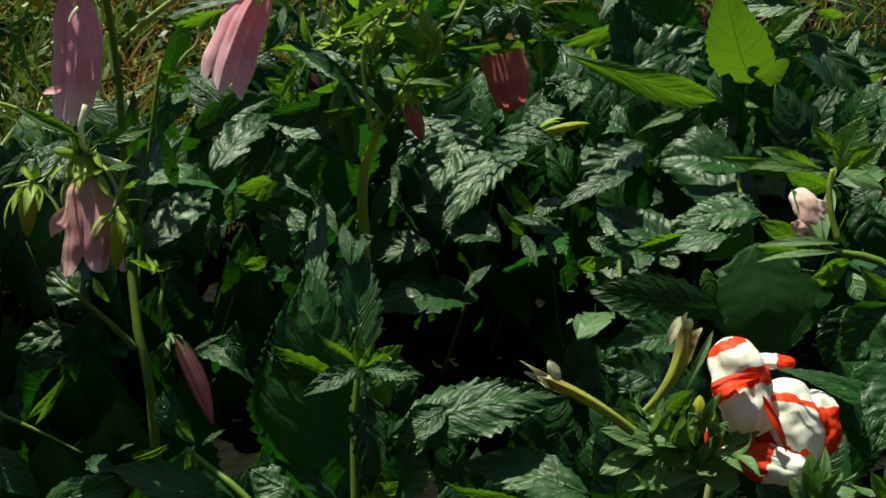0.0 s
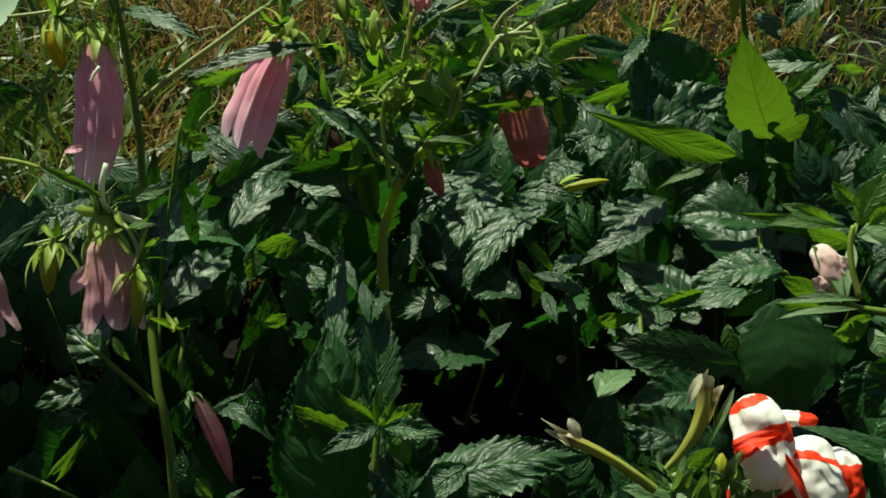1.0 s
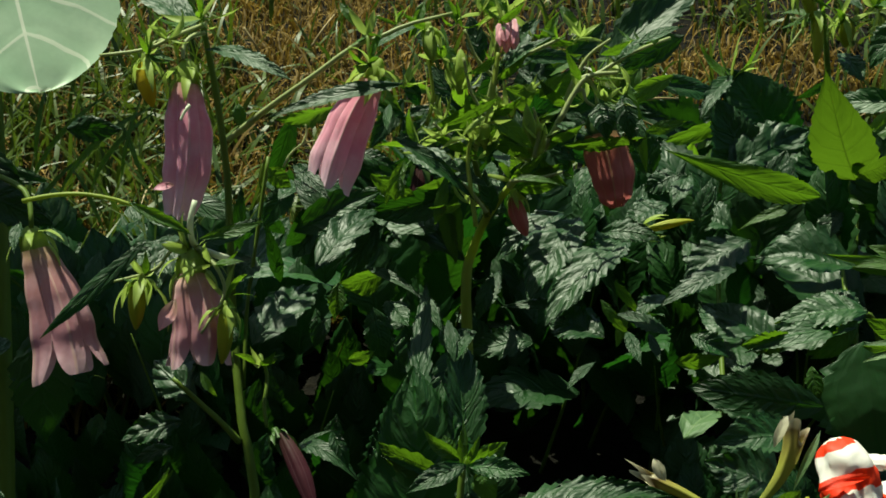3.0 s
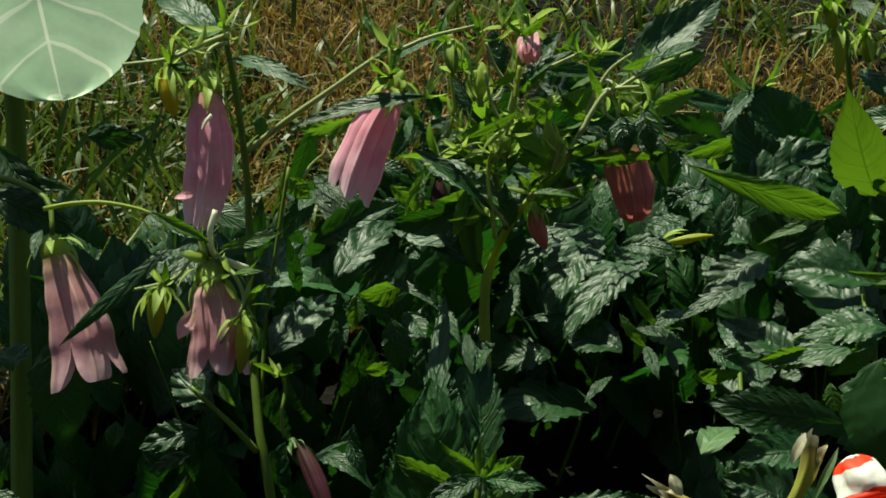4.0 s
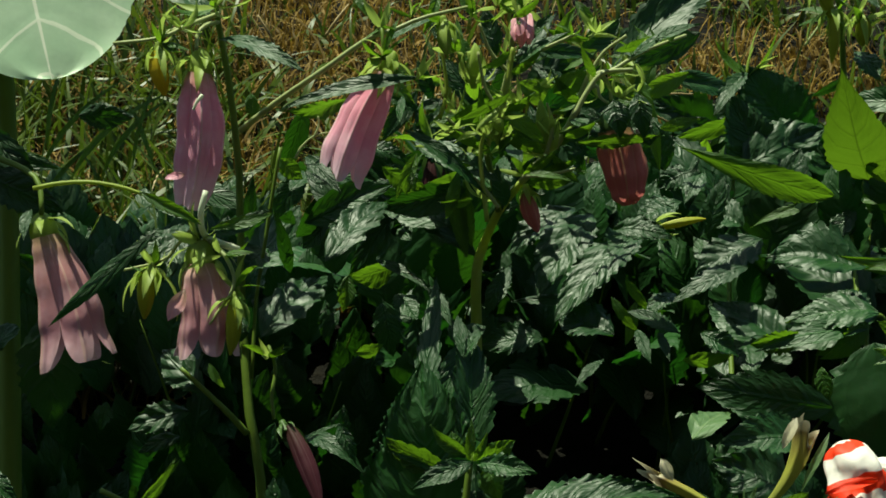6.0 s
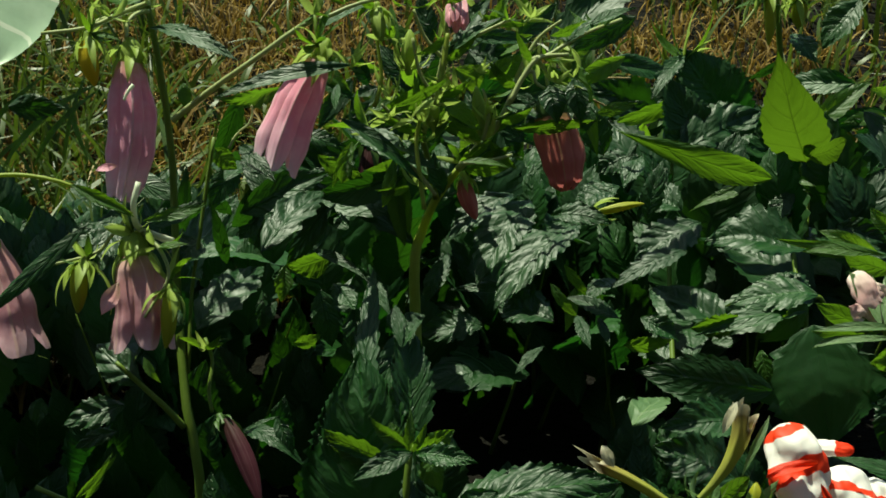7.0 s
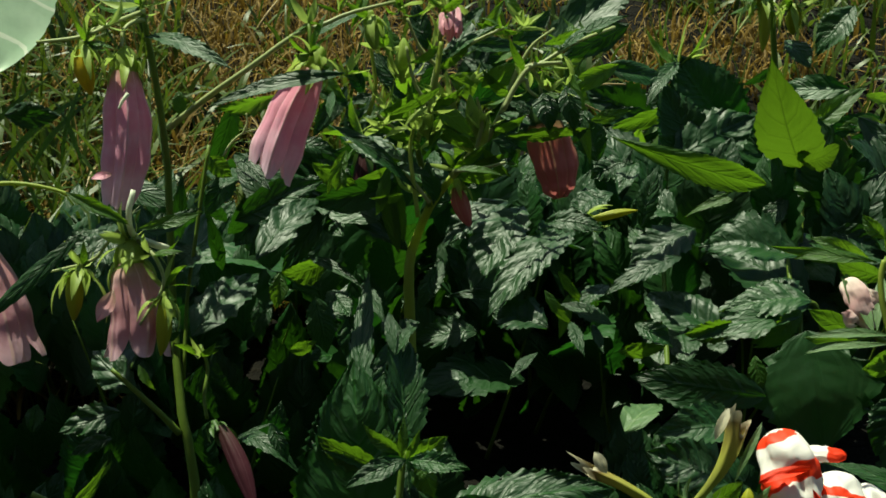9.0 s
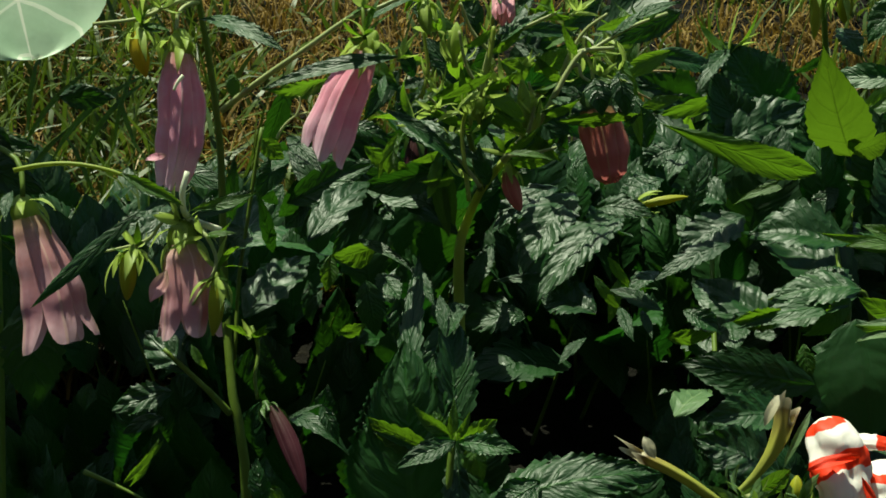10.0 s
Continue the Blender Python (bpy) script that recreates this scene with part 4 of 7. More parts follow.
bud(middle, (2.38, 53.53, 23.74), (2.28, 53.95, 24.64), 0.30, material=SEPAL, label="green bud", seed=26, sepal_size=1.2)
bud(middle, (6.86, 55.09, 25.9), (7.15, 54.54, 24.73), 0.24, material=SEPAL, label="green bud", seed=27, sepal_size=1.1)
bud(middle, (1.49, 54.36, 25.53), (1.45, 54.9, 26.68), 0.26, material=SEPAL, label="green upright bud", seed=28, sepal_size=1.4)
leaf(middle, (3.17, 54.49, 27.93), (2.75, 55.45, 29.05), 0.50, (-0.48, -0.75, 0.46), material=LEAF_LIGHT, teeth=6)
leaf(middle, (2.84, 53.87, 25.66), (4.49, 56.92, 27.13), 0.71, (-0.08, -0.4, 0.91))
leaf(middle, (4.24, 54.2, 25.17), (5.46, 54.53, 25.88), 0.84, (0.3, -0.95, -0.08), material=LEAF_LIGHT, teeth=6)
leaf(middle, (2.42, 53.87, 25.18), (0.37, 53.23, 24.28), 0.81, (0.35, -0.93, -0.13), material=LEAF_LIGHT)
leaf(middle, (1.72, 53.87, 22.11), (-0.95, 56.29, 22.6), 1.13, (-0.12, -0.32, 0.94), material=LEAF_SOFT)
leaf(middle, (2.43, 53.94, 21.53), (-0.5, 56.52, 22.11), 1.03, (-0.11, -0.34, 0.93), material=LEAF_SOFT)
leaf(middle, (1.68, 54.04, 18.92), (-2.52, 57.05, 20.64), 1.52, (0.03, -0.46, 0.89))
leaf(middle, (1.35, 54, 18.82), (0.7, 55.38, 21.8), 0.62, (-0.17, -0.91, 0.39), material=LEAF_LIGHT)
leaf(middle, (1.52, 54.17, 19.2), (1.21, 55.21, 21.43), 0.58, (-0.12, -0.91, 0.41), material=LEAF_LIGHT)
leaf(middle, (2.66, 55.09, 22.36), (2.52, 52.6, 21.36), 0.73, (-0.11, -0.36, 0.92))
leaf(middle, (3.35, 53.7, 21.96), (5.17, 53.43, 22.34), 0.64, (-0.09, -0.97, -0.24), material=LEAF_LIGHT, teeth=6)
leaf(middle, (-1.7, 54.49, 22.24), (-0.12, 54.13, 21.47), 0.97, (-0.27, -0.96, -0.11), material=LEAF_LIGHT)
leaf(middle, (-3.58, 51.24, 20.01), (-1.52, 54.86, 20.67), 1.71, (-0.12, -0.45, 0.88), pleat=0.15, veins=5, ruffle=0.15, wave=0.03, twist=0, curl=0, fold=0.08, tooth=0.3, teeth=9)
leaf(middle, (-1.25, 56.56, 19.58), (-3.05, 55.48, 17.28), 1.08, (-0.14, -0.85, 0.5))
leaf(middle, (-1.28, 54.32, 18.33), (-2.98, 54.18, 18.04), 1.24, (0.1, -0.98, -0.18), material=LEAF_LIGHT, teeth=8)
leaf(middle, (-2.98, 54.18, 18.04), (-3.14, 53.62, 16.83), 0.75, (0.15, -0.9, 0.4), material=LEAF_LIGHT, teeth=8)
leaf(middle, (-1.93, 53.97, 18.77), (0.02, 52.15, 18.39), 0.44, (-0.22, -0.42, 0.88))
leaf(middle, (6.21, 58.34, 18.67), (4.01, 54.73, 16.83), 2.23, (-0.18, -0.35, 0.92), twist=0.1, curl=0.05, fold=0.15, pleat=0.11, veins=6, ruffle=0.4, wave=0.04)
leaf(middle, (7.87, 56.74, 18.56), (4.54, 53.16, 16.6), 2.05, (-0.21, -0.31, 0.93), twist=0.1, curl=0.05, fold=0.15, pleat=0.11, veins=6, ruffle=0.4, wave=0.04)
leaf(middle, (5.69, 59.34, 18.46), (3.07, 57.45, 17.27), 1.90, (-0.24, -0.25, 0.94), twist=0.1, curl=0.05, fold=0.15, pleat=0.11, veins=6, ruffle=0.4, wave=0.04)
leaf(middle, (8.31, 58.87, 17.45), (6.6, 57.65, 16.69), 1.73, (-0.15, -0.37, 0.92))
leaf(middle, (5.97, 54.57, 16.51), (3, 55.36, 16.32), 0.67, (-0.15, -0.35, 0.93), twist=0, curl=0)
leaf(middle, (-0.52, 55.6, 15.17), (-1.19, 57.25, 15.71), 0.96, (-0.21, -0.38, 0.9))
leaf(middle, (2.38, 53.26, 17.25), (2.97, 55.06, 18.05), 0.73, (-0.06, -0.39, 0.92))
leaf(middle, (4.19, 53.66, 15.74), (1.8, 53.71, 15.36), 1.48, (-0.15, -0.49, 0.86))
leaf(middle, (6.68, 52.83, 16.32), (4.71, 53.94, 16.42), 2.01, (-0.09, -0.25, 0.96))
leaf(middle, (4.88, 51.88, 24.23), (7.92, 52.17, 24.37), 0.63, (0.1, -0.96, -0.25), material=LEAF_LIGHT, arch=0.03, twist=0, curl=0, fold=0.1)
leaf(middle, (8.98, 55.69, 20.09), (7.49, 55.18, 19.64), 1.28, (-0.21, -0.23, 0.95), teeth=4)
leaf(middle, (1.23, 51.86, 16.61), (0.32, 49.81, 14.58), 1.01, (-0.07, -0.69, 0.72))
leaf(middle, (1.08, 51.34, 16.67), (0.83, 52.56, 17.11), 0.69, (-0.19, -0.36, 0.91))
leaf(middle, (1.24, 51.42, 16.85), (2.03, 51.89, 17.17), 0.84, (-0.14, -0.38, 0.91))
leaf(middle, (-0.5, 53.97, 16.4), (-0.29, 53.18, 14.7), 1.26, (0.06, -0.9, 0.43))
leaf(middle, (9.09, 54.37, 17.25), (7.88, 53.57, 16.74), 0.99, (-0.26, -0.22, 0.94))
leaf(middle, (7.21, 54.59, 17.73), (8.25, 54.06, 16.59), 0.47, (-0.39, -0.92, 0.07), material=LEAF_LIGHT)
leaf(middle, (7.63, 54.24, 16.97), (7.21, 53.53, 15.46), 0.55, (0.01, -0.91, 0.42), material=LEAF_LIGHT)
leaf(middle, (-1.78, 55.12, 16.51), (-1.36, 54.23, 14.59), 1.28, (0.15, -0.88, 0.44))
leaf(middle, (-3.84, 54.24, 16.97), (-3.73, 53.53, 15.46), 0.71, (0.08, -0.9, 0.43))
leaf(middle, (2.4, 54.25, 24.1), (4.28, 53.75, 23.02), 0.81, (0.05, -0.87, 0.5), material=LEAF_MID)
leaf(middle, (1.7, 54.12, 23.83), (1.11, 54.58, 24.82), 0.64, (-0.35, -0.91, 0.21), material=LEAF_LIGHT)
leaf(clump, (7.46, 64.44, 22.29), (12.22, 68.02, 25.24), 2.07, (-0.07, -0.57, 0.82), fold=0.35)
leaf(clump, (17.45, 71.5, 15.68), (14.49, 73.39, 19.46), 3.95, (-0.15, -0.9, 0.42), material=LEAF_SOFT, twist=0.1, curl=0.1, pleat=0.03, teeth=26, veins=8, wave=0.06, fold=0.2, peak=0.36)
leaf(clump, (15.54, 70.17, 15.17), (13.67, 71.9, 18.67), 2.60, (0, -0.95, 0.3), twist=0.1, curl=0.1, pleat=0.03, teeth=22, veins=8, wave=0.05, fold=0.2, peak=0.36)
leaf(clump, (14.76, 72.97, 19.28), (12.89, 70.47, 17.99), 1.00, (-0.13, -0.38, 0.92))
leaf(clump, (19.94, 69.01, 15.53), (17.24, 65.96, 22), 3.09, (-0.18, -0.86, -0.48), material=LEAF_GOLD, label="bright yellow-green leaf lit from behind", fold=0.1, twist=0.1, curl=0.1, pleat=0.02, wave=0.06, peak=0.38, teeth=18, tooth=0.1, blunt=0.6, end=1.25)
leaf(clump, (19.5, 68.25, 16.27), (20.64, 68.57, 16.96), 1.88, (0.25, -0.97, 0.04), material=LEAF_LIGHT)
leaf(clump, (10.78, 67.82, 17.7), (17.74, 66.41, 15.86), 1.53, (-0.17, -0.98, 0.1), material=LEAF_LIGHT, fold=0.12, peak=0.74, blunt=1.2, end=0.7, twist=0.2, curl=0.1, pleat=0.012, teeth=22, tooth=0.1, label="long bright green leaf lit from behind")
leaf(clump, (14.76, 72.2, 17.63), (10.93, 70.68, 16.74), 1.04, (0.4, -0.9, -0.18), material=LEAF_LIGHT, teeth=6)
leaf(clump, (15.71, 71.31, 16.91), (17.62, 70.89, 16.01), 1.47, (-0.31, -0.93, -0.22), material=LEAF_LIGHT)
leaf(clump, (20.15, 71.32, 13.39), (17.62, 72.67, 16.29), 2.52, (-0.01, -0.91, 0.41), material=LEAF_SOFT)
leaf(clump, (11.74, 63.4, 15.33), (12.49, 64.48, 17.65), 1.08, (-0.27, -0.84, 0.48))
leaf(clump, (14.07, 63.35, 15.22), (11.02, 61.59, 14.02), 2.34, (-0.15, -0.37, 0.92), twist=0.1, curl=0.05, fold=0.15, pleat=0.11, veins=6, ruffle=0.4, wave=0.04)
leaf(clump, (13.11, 61.05, 15.02), (9.84, 59.76, 13.96), 1.25, (-0.19, -0.29, 0.94), twist=0.1, curl=0.05, fold=0.15, pleat=0.11, veins=6, ruffle=0.4, wave=0.04)
leaf(clump, (13.4, 64.01, 15.45), (11.64, 65.3, 15.66), 1.89, (-0.16, -0.37, 0.91))
leaf(clump, (19.46, 63.76, 11.36), (14.91, 67.08, 12.68), 4.06, (0.03, -0.33, 0.94))
leaf(clump, (19.12, 67.56, 14.78), (17.55, 66.7, 12.95), 1.19, (-0.35, -0.7, 0.62))
leaf(clump, (17.47, 67.69, 15.06), (14.36, 67.16, 13.93), 0.56, (-0.17, -0.64, 0.75), material=LEAF_LIGHT)
leaf(clump, (14.4, 61.5, 11.12), (12.18, 63.93, 11.7), 2.24, (-0.17, -0.38, 0.91), teeth=7)
leaf(clump, (18.65, 60.94, 12.81), (13.62, 60.1, 11.63), 2.52, (-0.15, -0.37, 0.91), material=LEAF_SOFT)
leaf(clump, (18.4, 60.84, 12.59), (16.1, 60.32, 11.3), 1.45, (0.18, -0.98, 0.08), material=LEAF_LIGHT)
leaf(clump, (16.13, 60.83, 12.25), (13.49, 60.79, 11.8), 1.70, (0.04, -0.99, -0.12), material=LEAF_LIGHT, teeth=8)
leaf(clump, (18.28, 60.79, 12.49), (16.7, 62.63, 12.94), 2.24, (-0.07, -0.3, 0.95))
leaf(clump, (17.47, 56.97, 13.74), (18.03, 54.68, 9.58), 5.56, (-0.2, -0.97, -0.12), veins=0.9, pleat=0.004, wave=0.03, fold=0.05, twist=0, curl=0)
leaf(clump, (15.6, 55.01, 11.94), (10.3, 55.74, 12.53), 2.33, (-0.07, -0.89, 0.46), pleat=0.01, fold=0.05, twist=0, curl=0, wave=0.03)
leaf(clump, (15.42, 56.64, 12.82), (15.66, 55.97, 11.63), 0.80, (-0.42, -0.83, 0.38), material=LEAF_LIGHT)
leaf(clump, (10.73, 57.57, 13.86), (12.17, 57.01, 13.04), 1.13, (0.18, -0.64, 0.75))
leaf(clump, (10.03, 57.08, 12.86), (11.94, 57.07, 13.12), 0.85, (0.01, -0.99, -0.12), material=LEAF_LIGHT)
leaf(clump, (19.16, 68.54, 14.28), (17.78, 66.62, 12.64), 1.39, (-0.17, -0.57, 0.81))
leaf(clump, (18.9, 68.49, 14.16), (18.21, 67.68, 12.56), 1.08, (-0.02, -0.89, 0.46), material=LEAF_LIGHT)
leaf(clump, (23.19, 66.04, 14.47), (25.16, 65.06, 12.93), 2.49, (0.02, -0.83, 0.56))
leaf(clump, (25.47, 66.06, 14.83), (23.39, 65.07, 12.69), 1.58, (-0.26, -0.75, 0.61), material=LEAF_SOFT)
leaf(clump, (19.85, 64.54, 13.31), (23.01, 63.05, 13.13), 1.34, (-0.28, -0.67, 0.69), material=LEAF_SOFT)
leaf(clump, (18.12, 64.84, 13.62), (21.3, 63.41, 13.54), 0.76, (-0.41, -0.89, -0.2), material=LEAF_LIGHT)
leaf(clump, (20.65, 65.87, 13.77), (22.9, 65.34, 13.13), 1.37, (0, -0.77, 0.63))
leaf(clump, (21.52, 70.34, 13.73), (22.67, 68.36, 13.15), 1.64, (-0.14, -0.35, 0.92))
leaf(clump, (23.13, 70.48, 14.22), (21.3, 68.14, 13), 1.02, (-0.12, -0.39, 0.91))
leaf(clump, (24.07, 74.64, 15.73), (27.23, 71.51, 12.52), 1.78, (-0.15, -0.78, 0.61))
leaf(clump, (26.56, 74.59, 16), (24.28, 73.17, 13.05), 1.37, (-0.38, -0.68, 0.63))
leaf(clump, (14.02, 69.65, 15.59), (18.18, 71.29, 17.11), 3.05, (0, -0.69, 0.73))
leaf(clump, (12.14, 67.92, 16.34), (11.17, 66.16, 15.49), 1.09, (-0.16, -0.36, 0.92))
leaf(clump, (12.92, 65.77, 16.69), (11.63, 64.69, 14.51), 1.17, (-0.32, -0.76, 0.57))
leaf(clump, (15.3, 69.43, 15.38), (16.97, 70.09, 15.92), 2.01, (-0.14, -0.39, 0.91))
leaf(clump, (24.48, 62.95, 13.14), (22.99, 62.7, 12.48), 1.41, (-0.28, -0.52, 0.81))
leaf(clump, (24.1, 62.74, 12.71), (24.5, 61.44, 12.26), 0.90, (-0.06, -0.34, 0.94))
stem(clump, [(19.2, 62.35, 7.08), (20.13, 68.14, 11.57), (20.88, 71.95, 14.51)], 0.116, 0.097, name="stem")
stem(clump, [(18.53, 62.32, 11.13), (18.88, 67.03, 13.55), (18.91, 68.68, 14.51)], 0.113, 0.093, name="stem")
stem(clump, [(20.17, 60.56, 8.12), (19.13, 61.18, 12.26), (18.41, 60.95, 12.8)], 0.126, 0.098, name="stem")
stem(clump, [(13.05, 61.07, 8.04), (13.66, 67.7, 11.93), (14.26, 71.82, 17.52)], 0.124, 0.094, name="stem")
stem(behind, [(21.22, 72.75, 11.71), (20.12, 75.29, 17.16), (19.6, 75.94, 20.94), (18.82, 76, 23.42), (18.26, 74.58, 22.74)], 0.170, 0.109, name="stem")
bud(behind, (18.26, 74.63, 22.86), (18.47, 74, 21.5), 0.30, label="yellow-green hanging bud", seed=31, sepal_size=1.5)
bud(behind, (18.63, 74.13, 21.78), (18.58, 73.13, 19.64), 0.26, label="yellow-green hanging bud", seed=32, sepal_size=1.8)
bud(behind, (20.29, 74.98, 21.24), (20.42, 74.42, 20.03), 0.36, label="yellow-green bud", seed=33, sepal_size=1.5)
stem(behind, [(19.22, 75.15, 21.6), (18.55, 74.93, 21.12), (17.62, 74.42, 20.03)], 0.083, 0.055, material=STEM_PALE, name="flower_stalk")
leaf(behind, (19.87, 76.63, 22.4), (21.05, 74.55, 21.79), 0.97, (-0.27, -0.41, 0.87))
leaf(behind, (20.28, 75.26, 19.47), (21.06, 73.18, 18.79), 1.44, (-0.01, -0.32, 0.95))
leaf(behind, (23.95, 76.91, 20.63), (22.04, 75.87, 18.4), 1.81, (-0.36, -0.69, 0.63))
stem(shoot, [(0.95, 38.97, 11.8), (1.02, 40.35, 14.35), (1.05, 41.32, 16.16), (1.21, 42.13, 17.66), (1.33, 42.45, 17.86)], 0.158, 0.086, name="stem")
leaf(shoot, (0.19, 41.46, 13.12), (-0.24, 44.61, 19.94), 4.41, (0, -0.99, 0.08), material=LEAF_SOFT, teeth=34, tooth=0.22, fold=0.1, twist=0, curl=0, pleat=0.02, veins=9)
leaf(shoot, (1.33, 42.75, 17.15), (0.97, 46.04, 20.64), 1.5, (0.3, -0.82, 0.48), material=LEAF_SOFT, teeth=22, veins=10, twist=0.2, curl=0.1)
leaf(shoot, (1.33, 42.54, 17.39), (1.48, 40.32, 14.36), 1.3, (0.25, -0.75, 0.6), material=LEAF_SOFT, teeth=20, veins=10)
leaf(shoot, (1.18, 41.83, 17.95), (1.24, 42.3, 19.25), 0.34, (-0.01, -0.94, 0.34), material=LEAF_LIGHT, teeth=5)
leaf(shoot, (1.31, 41.85, 18), (1.72, 42.08, 18.91), 0.28, (0.1, -0.97, 0.21), material=LEAF_LIGHT, teeth=5)
leaf(shoot, (1.15, 42.12, 18.07), (0.02, 42.63, 18.83), 0.56, (-0.34, -0.93, 0.11), material=LEAF_LIGHT)
leaf(shoot, (1.31, 41.68, 18.11), (-0.52, 40.88, 17.63), 0.74, (0.05, -0.59, 0.81), material=LEAF_SOFT, arch=0.12)
leaf(shoot, (1.39, 41.65, 18.06), (3.17, 41.08, 18.11), 0.79, (-0.2, -0.57, 0.8), material=LEAF_SOFT, arch=0.1)
leaf(shoot, (1.4, 42.03, 17.92), (2.55, 42.08, 18.61), 0.89, (0.06, -1, -0.03), material=LEAF_LIGHT)
leaf(shoot, (0.5, 42.56, 17.31), (-1.44, 43.14, 18.09), 1.14, (-0.28, -0.96, 0.02), material=LEAF_LIGHT, teeth=8)
leaf(shoot, (0.55, 42.5, 17.2), (-1.28, 42.89, 17.67), 0.55, (0.11, -0.5, 0.86), material=LEAF_SOFT)
leaf(shoot, (0.9, 42.31, 17.96), (0.66, 42.66, 18.56), 0.60, (-0.23, -0.88, 0.41), material=LEAF_LIGHT)
leaf(shoot, (1.75, 42.13, 17.74), (2.14, 41.57, 16.77), 0.89, (-0.25, -0.88, 0.4), material=LEAF_LIGHT)
leaf(shoot, (2.23, 43.64, 14.29), (7.96, 43.91, 15.36), 2.63, (-0.15, -0.43, 0.89), material=LEAF_SOFT, arch=0.1, peak=0.35, teeth=22, veins=11)
leaf(shoot, (4.02, 43.53, 15.39), (2.36, 42.64, 14.56), 1.13, (-0.09, -0.58, 0.81), material=LEAF_SOFT)
leaf(shoot, (8.44, 41.45, 13.25), (4.44, 43.33, 13.31), 1.91, (-0.11, -0.27, 0.96), material=LEAF_SOFT)
leaf(shoot, (6.34, 41.1, 13.35), (3.81, 41.59, 13.89), 0.67, (-0.19, -0.98, 0), material=LEAF_LIGHT)
leaf(shoot, (1.55, 39.86, 14.59), (2.33, 40.09, 15.12), 0.80, (0.18, -0.97, 0.15), material=LEAF_LIGHT)
leaf(shoot, (0.63, 41.02, 13.43), (-1.68, 42.1, 15.09), 0.76, (0.27, -0.6, 0.76), material=LEAF_SOFT)
leaf(shoot, (-0.17, 41.72, 12.93), (-2.27, 42.63, 13.88), 2.22, (0.07, -0.64, 0.77), material=LEAF_SOFT)
leaf(shoot, (2.31, 41.71, 12.84), (3.1, 43.08, 14.43), 1.63, (-0.1, -0.73, 0.68), material=LEAF_SOFT)
leaf(shoot, (1.03, 44.56, 20.03), (0.87, 46.19, 20.64), 0.42, (-0.17, -0.36, 0.92))
leaf(shoot, (1.1, 44.56, 20.03), (1.54, 45.53, 20.49), 0.55, (-0.32, -0.28, 0.91))
leaf(shoot, (-0.07, 44.93, 16.34), (0.24, 50.29, 19.95), 1.0, (-0.3, -0.85, 0.42), pleat=0.02)
stem(petunia, [(11.73, 43.4, 6.79), (12.11, 45.04, 9.88), (12.07, 46.16, 11.94), (11.31, 46.63, 12.7)], 0.161, 0.099, material=STEM_PALE, name="stem")
stem(petunia, [(12.9, 43.31, 6.81), (13.18, 44.96, 9.89), (13.61, 45.68, 11.27), (14.2, 45.91, 11.79)], 0.162, 0.120, material=STEM_PALE, name="stem")
stem(petunia, [(23, 45.7, 6.36), (22.38, 49.66, 13.56), (20.57, 51.04, 15.85), (19.19, 51.35, 16.23), (18.34, 51.61, 16.58), (18.93, 53.44, 17.95), (19.42, 54.61, 18.07)], 0.197, 0.098, material=STEM, name="stem")
withered = funnel(petunia, (10.78, 45.07, 13.93), (12.36, 46.35, 16.53), 0.13, 0.46, label="withered upright petunia tube with a curled cream rim", seed=1, bow=-0.10, torn=0.3)
spent = funnel(petunia, (10.21, 43.95, 13.89), (7.09, 45.06, 15.49), 0.17, 0.2, label="withered yellowish petunia tube", seed=2, bow=-0.04, torn=0.3)
leaf(withered, (11.43, 45.52, 16.12), (11.9, 45.97, 17.03), 0.36, (-0.4, -0.8, 0.4), material=CREAM, name="petal_scrap", label="dry white petal scrap", teeth=3, tooth=0.1, pleat=0.02, twist=0.3, peak=0.6, blunt=0.6)
leaf(spent, (7.8, 44.57, 15.54), (7.42, 44.92, 16.13), 0.42, (-0.3, -0.8, 0.5), material=CREAM, name="petal_scrap", label="dry white petal scrap", teeth=3, tooth=0.1, pleat=0.02, twist=0.5, peak=0.55, blunt=0.6)
sepals(withered, (11.16, 46.61, 12.64), (1.82, 1.79, 2.5), 1.5, 5, 0.5, LEAF_GREY, 0.25, 41)
sepals(spent, (11.2, 45.88, 12.35), (-3.82, 0.86, 2.1), 1.7, 5, 0.4, LEAF_GREY, 0.25, 42)
leaf(petunia, (11.16, 45.74, 12.5), (12.67, 44.83, 12.1), 0.71, (-0.11, -0.55, 0.83), material=LEAF_GREY, teeth=4, tooth=0.02, pleat=0.008, peak=0.58, blunt=0.75)
leaf(petunia, (12.11, 45.39, 12), (10.65, 44.54, 11.27), 0.74, (-0.16, -0.47, 0.87), material=LEAF_GREY, teeth=4, tooth=0.02, pleat=0.008, peak=0.58, blunt=0.75)
leaf(petunia, (12.31, 45.47, 12.17), (12.25, 44.24, 10.95), 0.79, (-0.14, -0.7, 0.71), material=LEAF_GREY, teeth=4, tooth=0.02, pleat=0.008, peak=0.58, blunt=0.75)
leaf(petunia, (11.92, 45.5, 12.17), (11.38, 45.76, 13.63), 0.43, (0.09, -0.97, 0.21), material=LEAF_GREY, teeth=4, tooth=0.02, pleat=0.008, peak=0.58, blunt=0.75)
leaf(petunia, (12.69, 45.44, 12.18), (12.52, 45.72, 13.72), 0.51, (-0.13, -0.98, 0.16), material=LEAF_GREY, teeth=4, tooth=0.02, pleat=0.008, peak=0.58, blunt=0.75)
